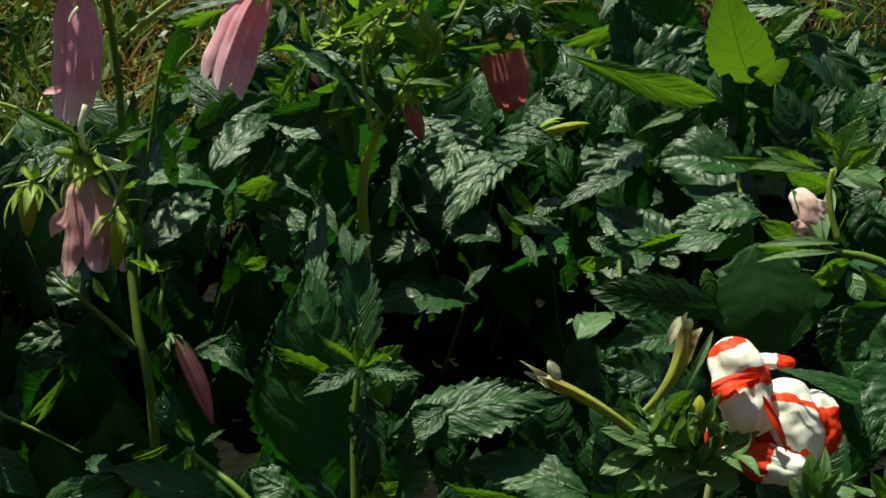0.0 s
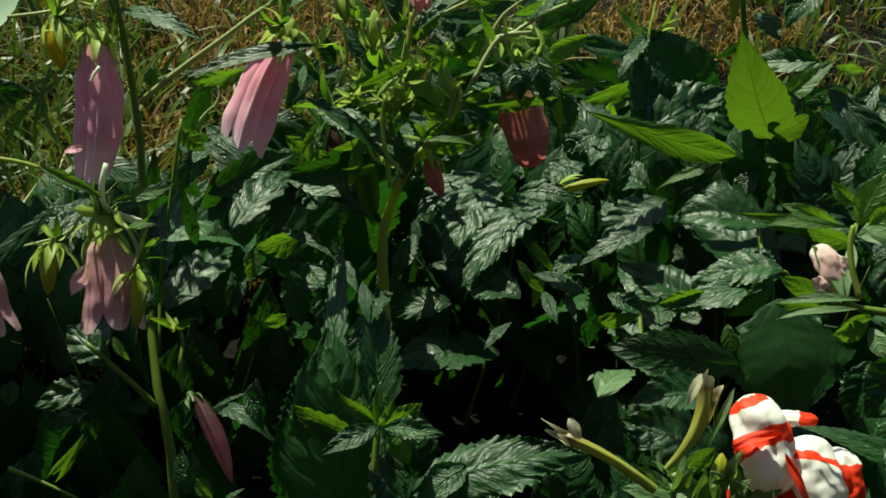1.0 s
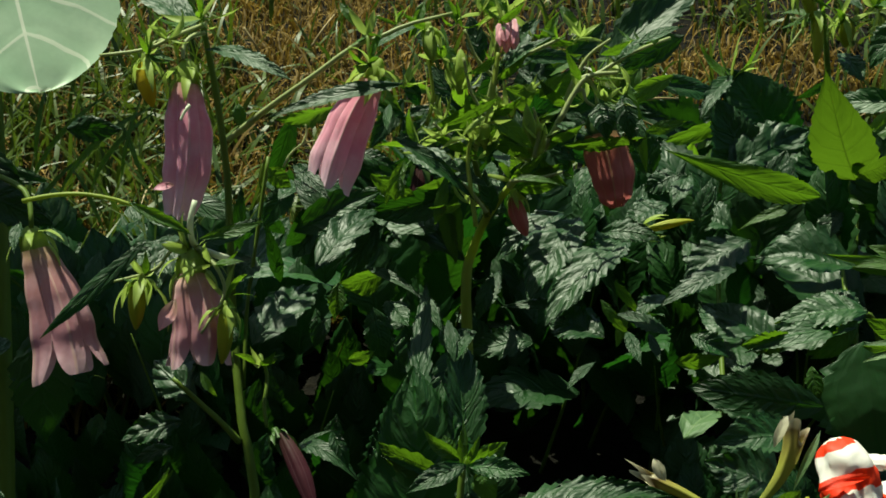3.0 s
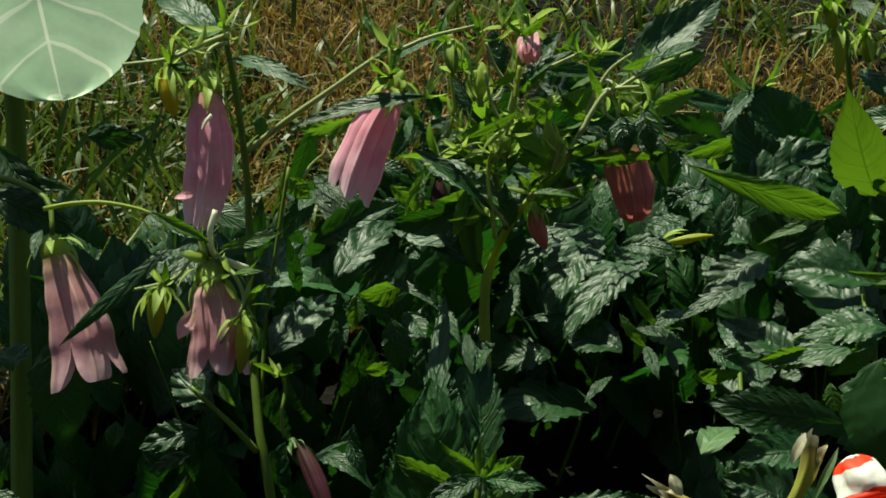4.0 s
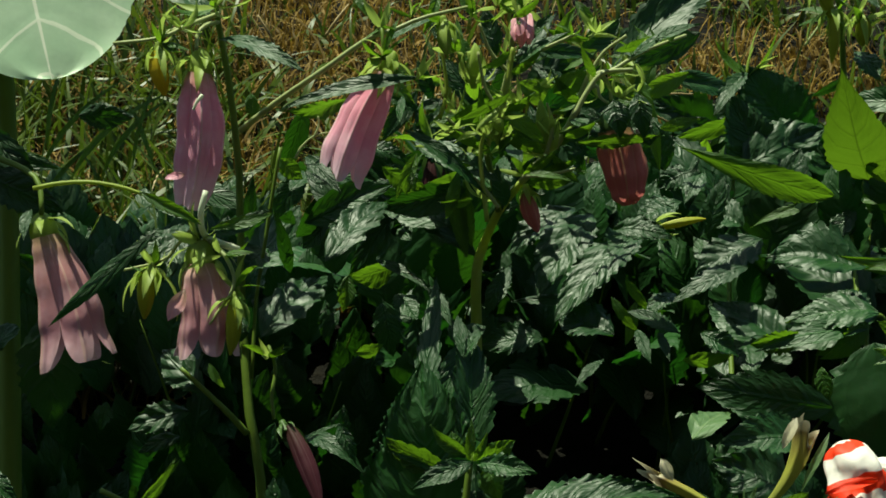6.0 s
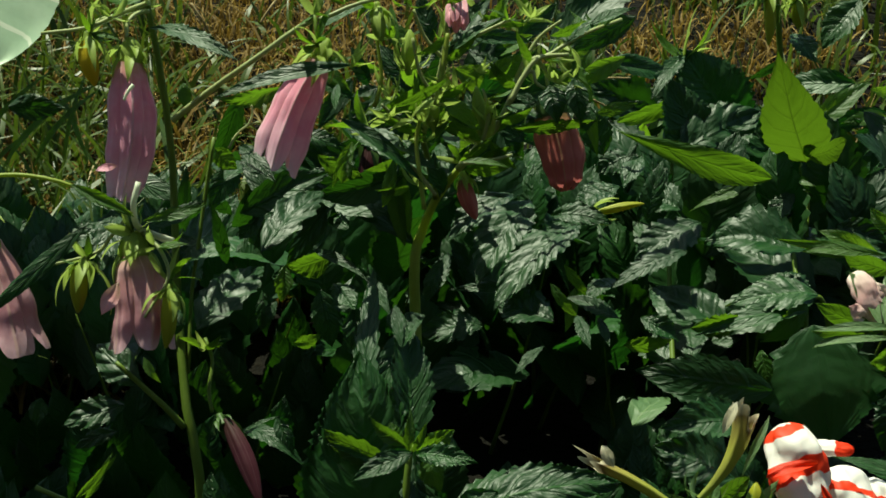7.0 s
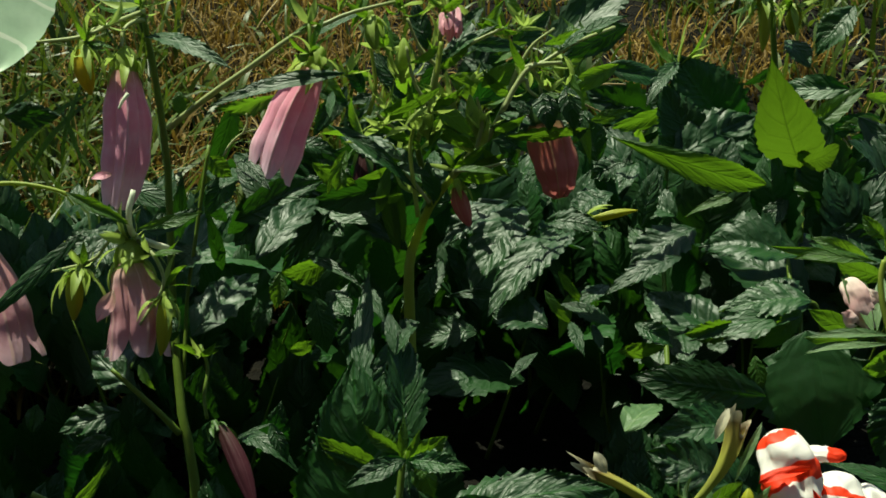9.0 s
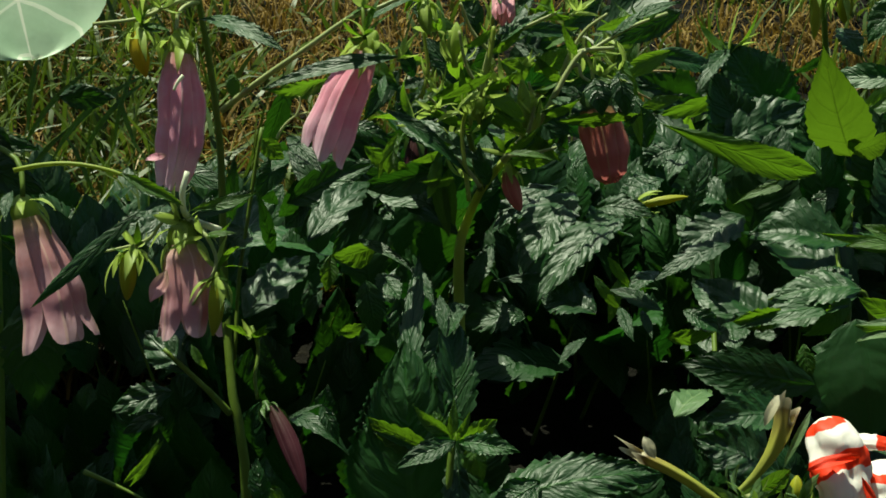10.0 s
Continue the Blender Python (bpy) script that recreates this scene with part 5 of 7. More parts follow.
leaf(petunia, (13.07, 45.32, 12.01), (13.74, 45.36, 13.24), 0.51, (-0.51, -0.8, 0.31), material=LEAF_GREY, teeth=4, tooth=0.02, pleat=0.008, peak=0.58, blunt=0.75)
leaf(petunia, (12.4, 45.37, 12.01), (11.65, 45.56, 13.3), 0.48, (0.22, -0.94, 0.27), material=LEAF_GREY, teeth=4, tooth=0.02, pleat=0.008, peak=0.58, blunt=0.75)
leaf(petunia, (11.73, 45.42, 12), (9.36, 45.54, 12.93), 0.76, (0.29, -0.51, 0.81), material=LEAF_GREY, teeth=4, tooth=0.02, pleat=0.008, peak=0.58, blunt=0.75)
leaf(petunia, (12.1, 45.12, 11.49), (13.12, 44.45, 11.47), 1.10, (-0.22, -0.38, 0.9), material=LEAF_GREY, teeth=4, tooth=0.02, pleat=0.008, peak=0.58, blunt=0.75)
leaf(petunia, (12.67, 45.08, 11.5), (14.06, 44.29, 11.43), 1.23, (-0.19, -0.41, 0.89), material=LEAF_GREY, teeth=4, tooth=0.02, pleat=0.008, peak=0.58, blunt=0.75)
leaf(petunia, (13.55, 45.38, 12.19), (14.78, 45.11, 12.91), 0.59, (-0.52, -0.5, 0.69), material=LEAF_GREY, teeth=4, tooth=0.02, pleat=0.008, peak=0.58, blunt=0.75)
leaf(petunia, (12.86, 44.97, 11.33), (11.58, 44.2, 10.78), 1.01, (-0.08, -0.49, 0.87), material=LEAF_GREY, teeth=4, tooth=0.02, pleat=0.008, peak=0.58, blunt=0.75)
leaf(petunia, (13.36, 45.3, 12.02), (13.22, 45.63, 13.65), 0.47, (-0.19, -0.97, 0.18), material=LEAF_GREY, teeth=4, tooth=0.02, pleat=0.008, peak=0.58, blunt=0.75)
leaf(petunia, (10.96, 45.47, 11.99), (9.32, 44.82, 11.59), 0.82, (-0.01, -0.49, 0.87), material=LEAF_GREY, teeth=4, tooth=0.02, pleat=0.008, peak=0.58, blunt=0.75)
leaf(petunia, (11.32, 45.08, 11.32), (10.07, 44.49, 11.1), 0.82, (0.06, -0.45, 0.89), material=LEAF_GREY, teeth=4, tooth=0.02, pleat=0.008, peak=0.58, blunt=0.75)
leaf(petunia, (11.89, 44.95, 11.15), (11.01, 44.1, 10.52), 0.92, (-0.12, -0.51, 0.85), material=LEAF_GREY, teeth=4, tooth=0.02, pleat=0.008, peak=0.58, blunt=0.75)
leaf(petunia, (11.47, 46.59, 12.65), (12.85, 46.94, 13.49), 0.83, (0.14, -0.98, 0.17), material=LEAF_LIGHT, teeth=4, tooth=0.02, pleat=0.008, peak=0.58, blunt=0.75)
leaf(petunia, (8, 42.97, 18.08), (9.36, 44.98, 17.78), 1.22, (-0.2, -0.25, 0.95), material=LEAF_GREY, teeth=7, tooth=0.2, pleat=0.03, peak=0.5, blunt=0.6, wave=0.1)
leaf(petunia, (13.92, 51.98, 12.42), (10.58, 51.24, 12.69), 1.92, (0.17, -0.43, 0.89))
leaf(petunia, (13.13, 49.34, 11.66), (10.09, 50.15, 12.7), 2.46, (0.1, -0.63, 0.77))
leaf(petunia, (12.66, 47.2, 13.32), (13.7, 48.37, 14.98), 0.28, (-0.19, -0.75, 0.64), material=LEAF_GREY, teeth=4, tooth=0.02, pleat=0.008, peak=0.58, blunt=0.75)
bud(petunia, (12.89, 45.54, 13.03), (12.86, 46, 13.87), 0.25, label="yellow-green petunia bud", seed=51, sepal_size=0.8)
leaf(petunia, (16.29, 43.12, 11.16), (16.25, 44.02, 12.81), 0.67, (-0.41, -0.81, 0.43), material=LEAF_LIGHT, teeth=4, tooth=0.02, pleat=0.008, peak=0.58, blunt=0.75)
leaf(petunia, (16.48, 43.11, 11.16), (17.26, 43.68, 12.32), 0.51, (-0.35, -0.73, 0.59), material=LEAF_GREY, teeth=4, tooth=0.02, pleat=0.008, peak=0.58, blunt=0.75)
leaf(petunia, (16.11, 43.14, 11.15), (15.48, 43.68, 12.06), 0.56, (0.01, -0.86, 0.52), material=LEAF_GREY, teeth=4, tooth=0.02, pleat=0.008, peak=0.58, blunt=0.75)
leaf(petunia, (16.67, 43.1, 11.16), (16.81, 44.32, 12.81), 0.39, (-0.28, -0.76, 0.59), material=LEAF_GREY, teeth=4, tooth=0.02, pleat=0.008, peak=0.58, blunt=0.75)
leaf(petunia, (16.18, 42.85, 11.48), (16.34, 43.26, 12.67), 0.46, (-0.33, -0.88, 0.34), material=LEAF_LIGHT, teeth=4, tooth=0.02, pleat=0.008, peak=0.58, blunt=0.75)
leaf(petunia, (19.29, 42.91, 11.19), (18.2, 43.57, 12.25), 0.68, (-0.49, -0.87, 0.04), material=LEAF_LIGHT, teeth=4, tooth=0.02, pleat=0.008, peak=0.58, blunt=0.75)
leaf(petunia, (19.11, 43.01, 11.35), (18.77, 43.66, 12.51), 0.60, (-0.16, -0.88, 0.45), material=LEAF_GREY, teeth=4, tooth=0.02, pleat=0.008, peak=0.58, blunt=0.75)
leaf(petunia, (19.56, 43.86, 14.04), (14.92, 45.02, 15.51), 1.02, (0.12, -0.55, 0.83), material=LEAF_SOFT, arch=0.06)
leaf(petunia, (19.8, 44.35, 16.03), (17.35, 41.56, 14.52), 2.92, (-0.18, -0.34, 0.92), material=LEAF_SOFT)
leaf(petunia, (19.08, 44.76, 16.67), (18.29, 43.67, 14.55), 0.77, (-0.25, -0.82, 0.51), material=LEAF_LIGHT)
leaf(petunia, (18.27, 51.54, 16.44), (15.66, 51.19, 16.69), 0.67, (0.11, -0.97, -0.22), material=LEAF_LIGHT, teeth=4, tooth=0.02, pleat=0.008, peak=0.58, blunt=0.75)
leaf(petunia, (18.17, 51.56, 16.47), (15.71, 50.92, 16.2), 0.41, (0.05, -0.54, 0.84), material=LEAF_GREY, teeth=4, tooth=0.02, pleat=0.008, peak=0.58, blunt=0.75)
leaf(petunia, (18.17, 51.6, 16.55), (15.98, 52.17, 17.28), 0.88, (-0.3, -0.94, -0.17), material=LEAF_LIGHT, teeth=4, tooth=0.02, pleat=0.008, peak=0.58, blunt=0.75)
leaf(petunia, (18.27, 51.61, 16.58), (17.2, 52.62, 18.28), 0.75, (0.04, -0.85, 0.53), material=LEAF_GREY, teeth=4, tooth=0.02, pleat=0.008, peak=0.58, blunt=0.75)
leaf(petunia, (18.48, 51.6, 16.59), (18.13, 52.86, 18.03), 0.54, (-0.61, -0.66, 0.43), material=LEAF_LIGHT, teeth=4, tooth=0.02, pleat=0.008, peak=0.58, blunt=0.75)
leaf(petunia, (19.28, 51.23, 16.02), (17.69, 50.61, 15.7), 1.16, (0.37, -0.93, -0.05), material=LEAF_LIGHT, teeth=4, tooth=0.02, pleat=0.008, peak=0.58, blunt=0.75)
leaf(petunia, (19.17, 51.06, 15.69), (19.49, 50.07, 14.96), 0.75, (-0.14, -0.62, 0.77), material=LEAF_GREY, teeth=4, tooth=0.02, pleat=0.008, peak=0.58, blunt=0.75)
leaf(petunia, (19.58, 51.13, 15.88), (21.02, 50, 15.06), 0.77, (-0.63, -0.78, -0.03), material=LEAF_LIGHT, teeth=4, tooth=0.02, pleat=0.008, peak=0.58, blunt=0.75)
leaf(petunia, (19.04, 53.39, 17.86), (17.29, 53.86, 18.48), 1.05, (-0.32, -0.93, -0.2), material=LEAF_LIGHT, teeth=4, tooth=0.02, pleat=0.008, peak=0.58, blunt=0.75)
leaf(petunia, (19.11, 53.53, 18.14), (21.02, 53.49, 18.34), 1.26, (-0.1, -0.51, 0.86), material=LEAF_GREY, teeth=4, tooth=0.02, pleat=0.008, peak=0.58, blunt=0.75)
blush = pillow(petunia, (17.42, 52.78, 18.2), (18.22, 51.67, 16.67), 1.1, 0.5, (0.2, -0.8, 0.4), [], "faded_flower", BLUSH, "crumpled blush white petal half hidden by leaves", 0.1, 11)
leaf(blush, (17.68, 51.54, 16.99), (16.96, 51.52, 17.48), 0.76, (0.33, -0.82, 0.46), material=BLUSH, name="petal", teeth=6, tooth=0.2, wave=0.3, pleat=0.03)
leaf(blush, (18.01, 52.41, 18.02), (18.64, 51.7, 17.22), 0.56, (-0.15, -0.79, 0.59), material=BLUSH, name="petal", teeth=6, tooth=0.2, wave=0.3, pleat=0.03)
leaf(petunia, (18.09, 50.99, 16.88), (17.64, 53.79, 17.9), 0.59, (-0.11, -0.36, 0.93), material=LEAF_GREY, teeth=4, tooth=0.02, pleat=0.008, peak=0.58, blunt=0.75)
leaf(petunia, (18.21, 51.05, 17), (18.9, 53.32, 18.01), 0.47, (-0.26, -0.32, 0.91), material=LEAF_GREY, teeth=4, tooth=0.02, pleat=0.008, peak=0.58, blunt=0.75)
flower = funnel(petunia, (14.2, 45.82, 11.62), (15.26, 46.99, 12.66), 0.3, 1.2, CANDY, "crumpled red and white striped petunia flower", "striped_flower", seed=7)
pillow(flower, (14.06, 47.7, 15.08), (14.64, 45.52, 12.4), 2.0, 1.6, (0, -0.8, 0.5), [0.0, 0.12, 0.36, 0.56], "petal_lobe", None, "", 0.1, 1, 0.05)
pillow(flower, (15.74, 47.15, 13.66), (16.5, 45.07, 11.4), 1.75, 1.4, (0.3, -0.8, 0.5), [0.24, 0.36, 0.9], "petal_lobe", None, "", 0.1, 2, -0.15)
pillow(flower, (13.68, 45.57, 11.93), (16.95, 44.5, 11.27), 1.3, 1.3, (0, -0.7, 0.6), [0.12, 0.45], "petal_lobe", None, "", 0.08, 3)
pillow(flower, (15.15, 46.47, 12.54), (16.04, 45.55, 11.38), 1.6, 1.0, (0, -0.9, 0.3), [0.0], "petal_lobe", None, "", 0.0, 4)
pillow(flower, (17.05, 47.14, 13.2), (17.36, 45.66, 11.36), 0.9, 1.2, (0.5, -0.7, 0.4), [0.3], "petal_lobe", None, "", 0.1, 5)
pillow(flower, (14.97, 47.76, 14.05), (16.48, 47.44, 14.1), 0.55, 0.4, (0, -0.5, 0.8), [0.6], "petal_tip", None, "", 0.05, 6)
pillow(flower, (13.46, 46.6, 12.52), (13.51, 45.73, 11.35), 0.6, 0.6, (0, -0.8, 0.5), [0.3, 0.7], "petal_lobe", None, "", 0.05, 7)
tuft(left, (-9.04, 53.45, 27.11), 9, 1.3, None, 61)
tuft(left, (-8.45, 53.96, 27.5), 7, 1.2, None, 62)
tuft(left, (-7.41, 55.11, 27.84), 8, 1.8, None, 63)
tuft(left, (-7.71, 50.46, 21.18), 7, 1.3, None, 64)
tuft(left, (-6.91, 49.99, 20.87), 6, 1.4, None, 65)
tuft(left, (-9.27, 50.28, 20.31), 6, 1.2, None, 66)
tuft(left, (-1.63, 53, 27.81), 6, 1.5, None, 67)
tuft(left, (-1.58, 52.32, 27.05), 7, 1.3, None, 68)
tuft(left, (-6.52, 49.42, 19.89), 6, 1.4, None, 69)
tuft(left, (-5.61, 50.56, 16.65), 6, 1.5, None, 70)
tuft(middle, (1.71, 54.35, 23.85), 5, 1.52, None, 71)
tuft(middle, (2.12, 54.21, 22.83), 5, 1.44, None, 72)
tuft(middle, (2.39, 54.19, 24.44), 5, 1.36, None, 73)
tuft(middle, (2.76, 54.6, 26.27), 5, 1.36, None, 74)
tuft(middle, (4.28, 53.83, 23.2), 5, 1.44, None, 75)
tuft(middle, (5.17, 54.5, 24.64), 5, 1.20, None, 76)
tuft(middle, (6.22, 54.54, 25.67), 5, 1.20, None, 77)
tuft(middle, (7.06, 55.17, 26.08), 5, 1.12, None, 78)
tuft(middle, (8.12, 55.86, 26.37), 5, 1.20, None, 79)
tuft(middle, (0.89, 54.3, 26.58), 5, 1.44, None, 80)
tuft(middle, (1.36, 54.03, 27.88), 5, 1.28, None, 81)
tuft(middle, (3.01, 54.36, 27.88), 5, 1.04, None, 82)
tuft(middle, (3.49, 54.08, 23.74), 5, 1.44, None, 83)
tuft(middle, (4.89, 54.55, 27.11), 5, 0.80, None, 84)
tuft(middle, (0.12, 54.47, 23.16), 5, 1.44, None, 85)
tuft(middle, (3.31, 53.78, 22.15), 5, 1.12, None, 86)
tuft(middle, (1.93, 53.99, 21.18), 5, 1.28, None, 87)
tuft(middle, (-0.66, 54.31, 27.79), 5, 1.20, None, 88)
tuft(behind, (18.31, 74.47, 22.5), 8, 2.0, None, 89)
tuft(behind, (20.15, 74.87, 21), 8, 2.0, None, 90)
tuft(behind, (22.03, 76.17, 21.43), 8, 2.2, None, 91)
tuft(behind, (19.09, 74.98, 21.24), 6, 2.0, None, 92)
tuft(clump, (14.76, 72.85, 19.04), 8, 2.4, None, 93)
tuft(clump, (18.84, 70.57, 14.15), 6, 2.0, None, 94)
stem(left, [(-7.5, 51.4, 26.03), (-7.64, 51.23, 25.9), (-7.79, 51.1, 25.63)], 0.07, 0.045, material=STEM_WHITE, name="fallen_scrap", label="white curled scrap stuck on the bell")
leaf(left, (-8.12, 50.67, 23.51), (-8.8, 50.6, 23.37), 0.3, (0.3, -0.6, 0.7), material=PINK, name="petal_flap", label="pale curled petal tip", teeth=3, tooth=0, pleat=0, twist=0.6, curl=0, fold=0.2, wave=0.1, peak=0.5, blunt=0.7)
leaf(left, (-8.12, 49.06, 20.07), (-8.62, 48.26, 19.3), 0.55, (0.3, -0.8, 0.5), material=PINK_PALE, name="petal_flap", label="pale petal lobe folded outward", teeth=3, tooth=0, pleat=0, twist=0.4, curl=0.3, fold=0.3, wave=0.12, peak=0.55, blunt=0.8)
leaf(flower, (13.08, 45.74, 14.26), (14.78, 45.86, 14.71), 0.48, (-0.2, -0.46, 0.86), material=RED, name="petal_rim", teeth=5, tooth=0.05, pleat=0.03, wave=0.3, veins=5, blunt=0.5)
leaf(flower, (14.85, 45.52, 14.11), (15.6, 44.56, 12.45), 0.33, (0.06, -0.85, 0.52), material=RED, name="petal_rim", teeth=5, tooth=0.05, pleat=0.03, wave=0.3, veins=5, blunt=0.5)
leaf(left, (-2.7, 45.25, 10.24), (-7.31, 46.69, 11.19), 1.70, (-0.02, -0.59, 0.81), material=LEAF_SOFT)
leaf(left, (-9.76, 45.71, 10.08), (-6.17, 46.43, 10.86), 1.44, (-0.04, -0.64, 0.76), material=LEAF_SOFT)
leaf(left, (-11.84, 47.69, 11.32), (-9.74, 46.79, 9.97), 1.45, (0.2, -0.64, 0.74))
leaf(left, (-4.7, 46.2, 9.6), (-4.66, 46.89, 10.89), 1.20, (0.06, -0.88, 0.47))
leaf(clump, (18.2, 59.26, 13.86), (14.68, 59.44, 13.34), 2.17, (-0.15, -0.26, 0.95), material=LEAF_SOFT)
leaf(clump, (17.64, 58.56, 13.54), (13.09, 58.2, 12.63), 1.24, (-0.15, -0.36, 0.92), material=LEAF_SOFT)
leaf(clump, (14.5, 58.84, 12.55), (11.83, 61.38, 13.09), 2.34, (-0.02, -0.23, 0.97), teeth=9)
leaf(clump, (17.67, 58.76, 13.69), (15.7, 57.99, 12.41), 1.21, (0.25, -0.95, 0.18), material=LEAF_LIGHT)
leaf(clump, (14.99, 58.64, 13.3), (12.91, 58.52, 12.77), 1.28, (0.08, -0.99, -0.09), material=LEAF_LIGHT)
leaf(clump, (18.34, 61.93, 14.59), (14.22, 63.14, 14.37), 3.02, (-0.15, -0.34, 0.93))
leaf(middle, (7.44, 52.54, 16.73), (7.82, 50.98, 16.18), 0.54, (-0.15, -0.36, 0.92))
leaf(middle, (8.32, 52.87, 16.42), (8.58, 51.57, 15.95), 0.42, (-0.17, -0.36, 0.92))
leaf(middle, (8.97, 52.38, 16.66), (7.15, 53.65, 16.85), 0.72, (-0.21, -0.43, 0.88))
leaf(middle, (6.29, 52.08, 15.73), (5.18, 51.09, 15.15), 0.52, (-0.25, -0.26, 0.93))
leaf(middle, (-1.2, 52.75, 17.99), (-0.41, 51.47, 17.62), 1.02, (-0.03, -0.29, 0.96))
leaf(middle, (0.02, 52.81, 18.27), (0.77, 50.92, 17.66), 0.61, (-0.17, -0.36, 0.92))
leaf(middle, (-3.22, 52.61, 17.43), (-3.85, 52.13, 16.45), 0.56, (-0.24, -0.8, 0.55))
leaf(middle, (-2.71, 52.73, 15.62), (-1.68, 52.8, 15.91), 0.66, (0.1, -0.99, -0.13), material=LEAF_LIGHT, teeth=6)
leaf(middle, (2.66, 53.36, 18.61), (2.02, 52.63, 17.17), 0.71, (-0.23, -0.82, 0.52))
leaf(middle, (6.55, 53.14, 17.71), (7.54, 52.48, 16.64), 0.51, (-0.44, -0.89, 0.14), material=LEAF_LIGHT, teeth=6)
leaf(middle, (6.61, 54.31, 19.88), (8.67, 53.58, 19.94), 1.12, (-0.18, -0.44, 0.88))
leaf(middle, (9.38, 56.44, 20.01), (7.72, 55.85, 19.5), 1.38, (-0.18, -0.3, 0.94))
tuft(petunia, (11.97, 44.87, 12.49), 8, 1.9, LEAF_GREY, 133, 0.5, 0.3)
tuft(petunia, (11.03, 45.18, 12.93), 7, 1.6, LEAF_GREY, 134, 0.5, 0.3)
tuft(petunia, (12.8, 45.26, 13.34), 7, 1.5, LEAF_GREY, 135, 0.5, 0.3)
tuft(petunia, (13.67, 44.66, 12.35), 6, 1.5, LEAF_GREY, 136, 0.5, 0.3)
tuft(petunia, (16.67, 43.85, 11.29), 8, 1.9, LEAF_GREY, 137, 0.5, 0.3)
tuft(petunia, (10.99, 44.31, 11.31), 7, 1.8, LEAF_GREY, 138, 0.5, 0.3)
tuft(petunia, (12.61, 44.51, 11.92), 7, 1.8, LEAF_GREY, 139, 0.5, 0.3)
tuft(petunia, (18.76, 43.7, 11.32), 6, 1.6, LEAF_GREY, 140, 0.5, 0.3)
tuft_grass = thing("grass_tuft", "tuft of long arching green grass beside the bed", "grass", (-14.1, 60.0, 0))
leaf(tuft_grass, (-14.09, 59.76, 19.36), (-10.35, 63.13, 21.85), 0.31, (0.1, -0.35, 0.93), material=LEAF_MID, name="blade", teeth=4, tooth=0, pleat=0, peak=0.3, arch=0.16, twist=0.4, fold=0.25)
leaf(tuft_grass, (-15.31, 59.81, 19.46), (-12.12, 63.39, 22.41), 0.26, (0.1, -0.35, 0.93), material=LEAF_MID, name="blade", teeth=4, tooth=0, pleat=0, peak=0.3, arch=0.16, twist=0.4, fold=0.25)
leaf(tuft_grass, (-12.86, 59.81, 19.46), (-10.51, 63.01, 21.58), 0.26, (0.1, -0.35, 0.93), material=LEAF_MID, name="blade", teeth=4, tooth=0, pleat=0, peak=0.3, arch=0.16, twist=0.4, fold=0.25)
leaf(tuft_grass, (-15.42, 59.11, 17.95), (-13.26, 62.33, 20.13), 0.24, (0.1, -0.35, 0.93), material=LEAF_MID, name="blade", teeth=4, tooth=0, pleat=0, peak=0.3, arch=0.16, twist=0.4, fold=0.25)
leaf(tuft_grass, (-16.97, 58.45, 16.54), (-14.52, 61.8, 18.99), 0.26, (0.1, -0.35, 0.93), material=LEAF_MID, name="blade", teeth=4, tooth=0, pleat=0, peak=0.3, arch=0.16, twist=0.4, fold=0.25)
leaf(tuft_grass, (-11.64, 59.95, 19.76), (-11.08, 63.34, 22.31), 0.18, (0.1, -0.35, 0.93), material=LEAF_MID, name="blade", teeth=4, tooth=0, pleat=0, peak=0.3, arch=0.16, twist=0.4, fold=0.25)
leaf(tuft_grass, (-16.09, 59.95, 19.76), (-17.5, 63.25, 22.1), 0.21, (0.1, -0.35, 0.93), material=LEAF_MID, name="blade", teeth=4, tooth=0, pleat=0, peak=0.3, arch=0.16, twist=0.4, fold=0.25)
leaf(tuft_grass, (-10.75, 59.95, 19.76), (-12.46, 62.96, 21.48), 0.21, (0.1, -0.35, 0.93), material=LEAF_MID, name="blade", teeth=4, tooth=0, pleat=0, peak=0.3, arch=0.16, twist=0.4, fold=0.25)
leaf(tuft_grass, (-12.31, 59.11, 17.95), (-14.29, 62.09, 19.61), 0.19, (0.1, -0.35, 0.93), material=LEAF_MID, name="blade", teeth=4, tooth=0, pleat=0, peak=0.3, arch=0.16, twist=0.4, fold=0.25)
leaf(tuft_grass, (-14.97, 60.23, 20.37), (-14.98, 63.54, 22.72), 0.21, (0.1, -0.35, 0.93), material=LEAF_MID, name="blade", teeth=4, tooth=0, pleat=0, peak=0.3, arch=0.16, twist=0.4, fold=0.25)
straw0 = thing("dry_stalk", "dry pale grass stalk lying among the plants", "straw", (10.6, 75.3, 0))
stem(straw0, [(10.34, 73.4, 17.83), (11.35, 73.46, 17.97), (12.53, 74.39, 17.61)], 0.067, 0.041, material=STRAW, name="stalk")
straw1 = thing("dry_stalk", "dry pale grass stalk lying among the plants", "straw", (9.5, 75.1, 0))
stem(straw1, [(9.22, 73.24, 17.5), (10.35, 73.07, 17.15), (11.64, 73.78, 16.29)], 0.067, 0.041, material=STRAW, name="stalk")
straw2 = thing("dry_stalk", "dry pale grass stalk lying among the plants", "straw", (-8.3, 76.9, 0))
stem(straw2, [(-8.11, 74.98, 21.24), (-7.57, 74.62, 20.47), (-7.13, 75.15, 19.22)], 0.068, 0.041, material=STRAW, name="stalk")
straw3 = thing("dry_stalk", "dry pale grass stalk lying among the plants", "straw", (-5.0, 76.5, 0))
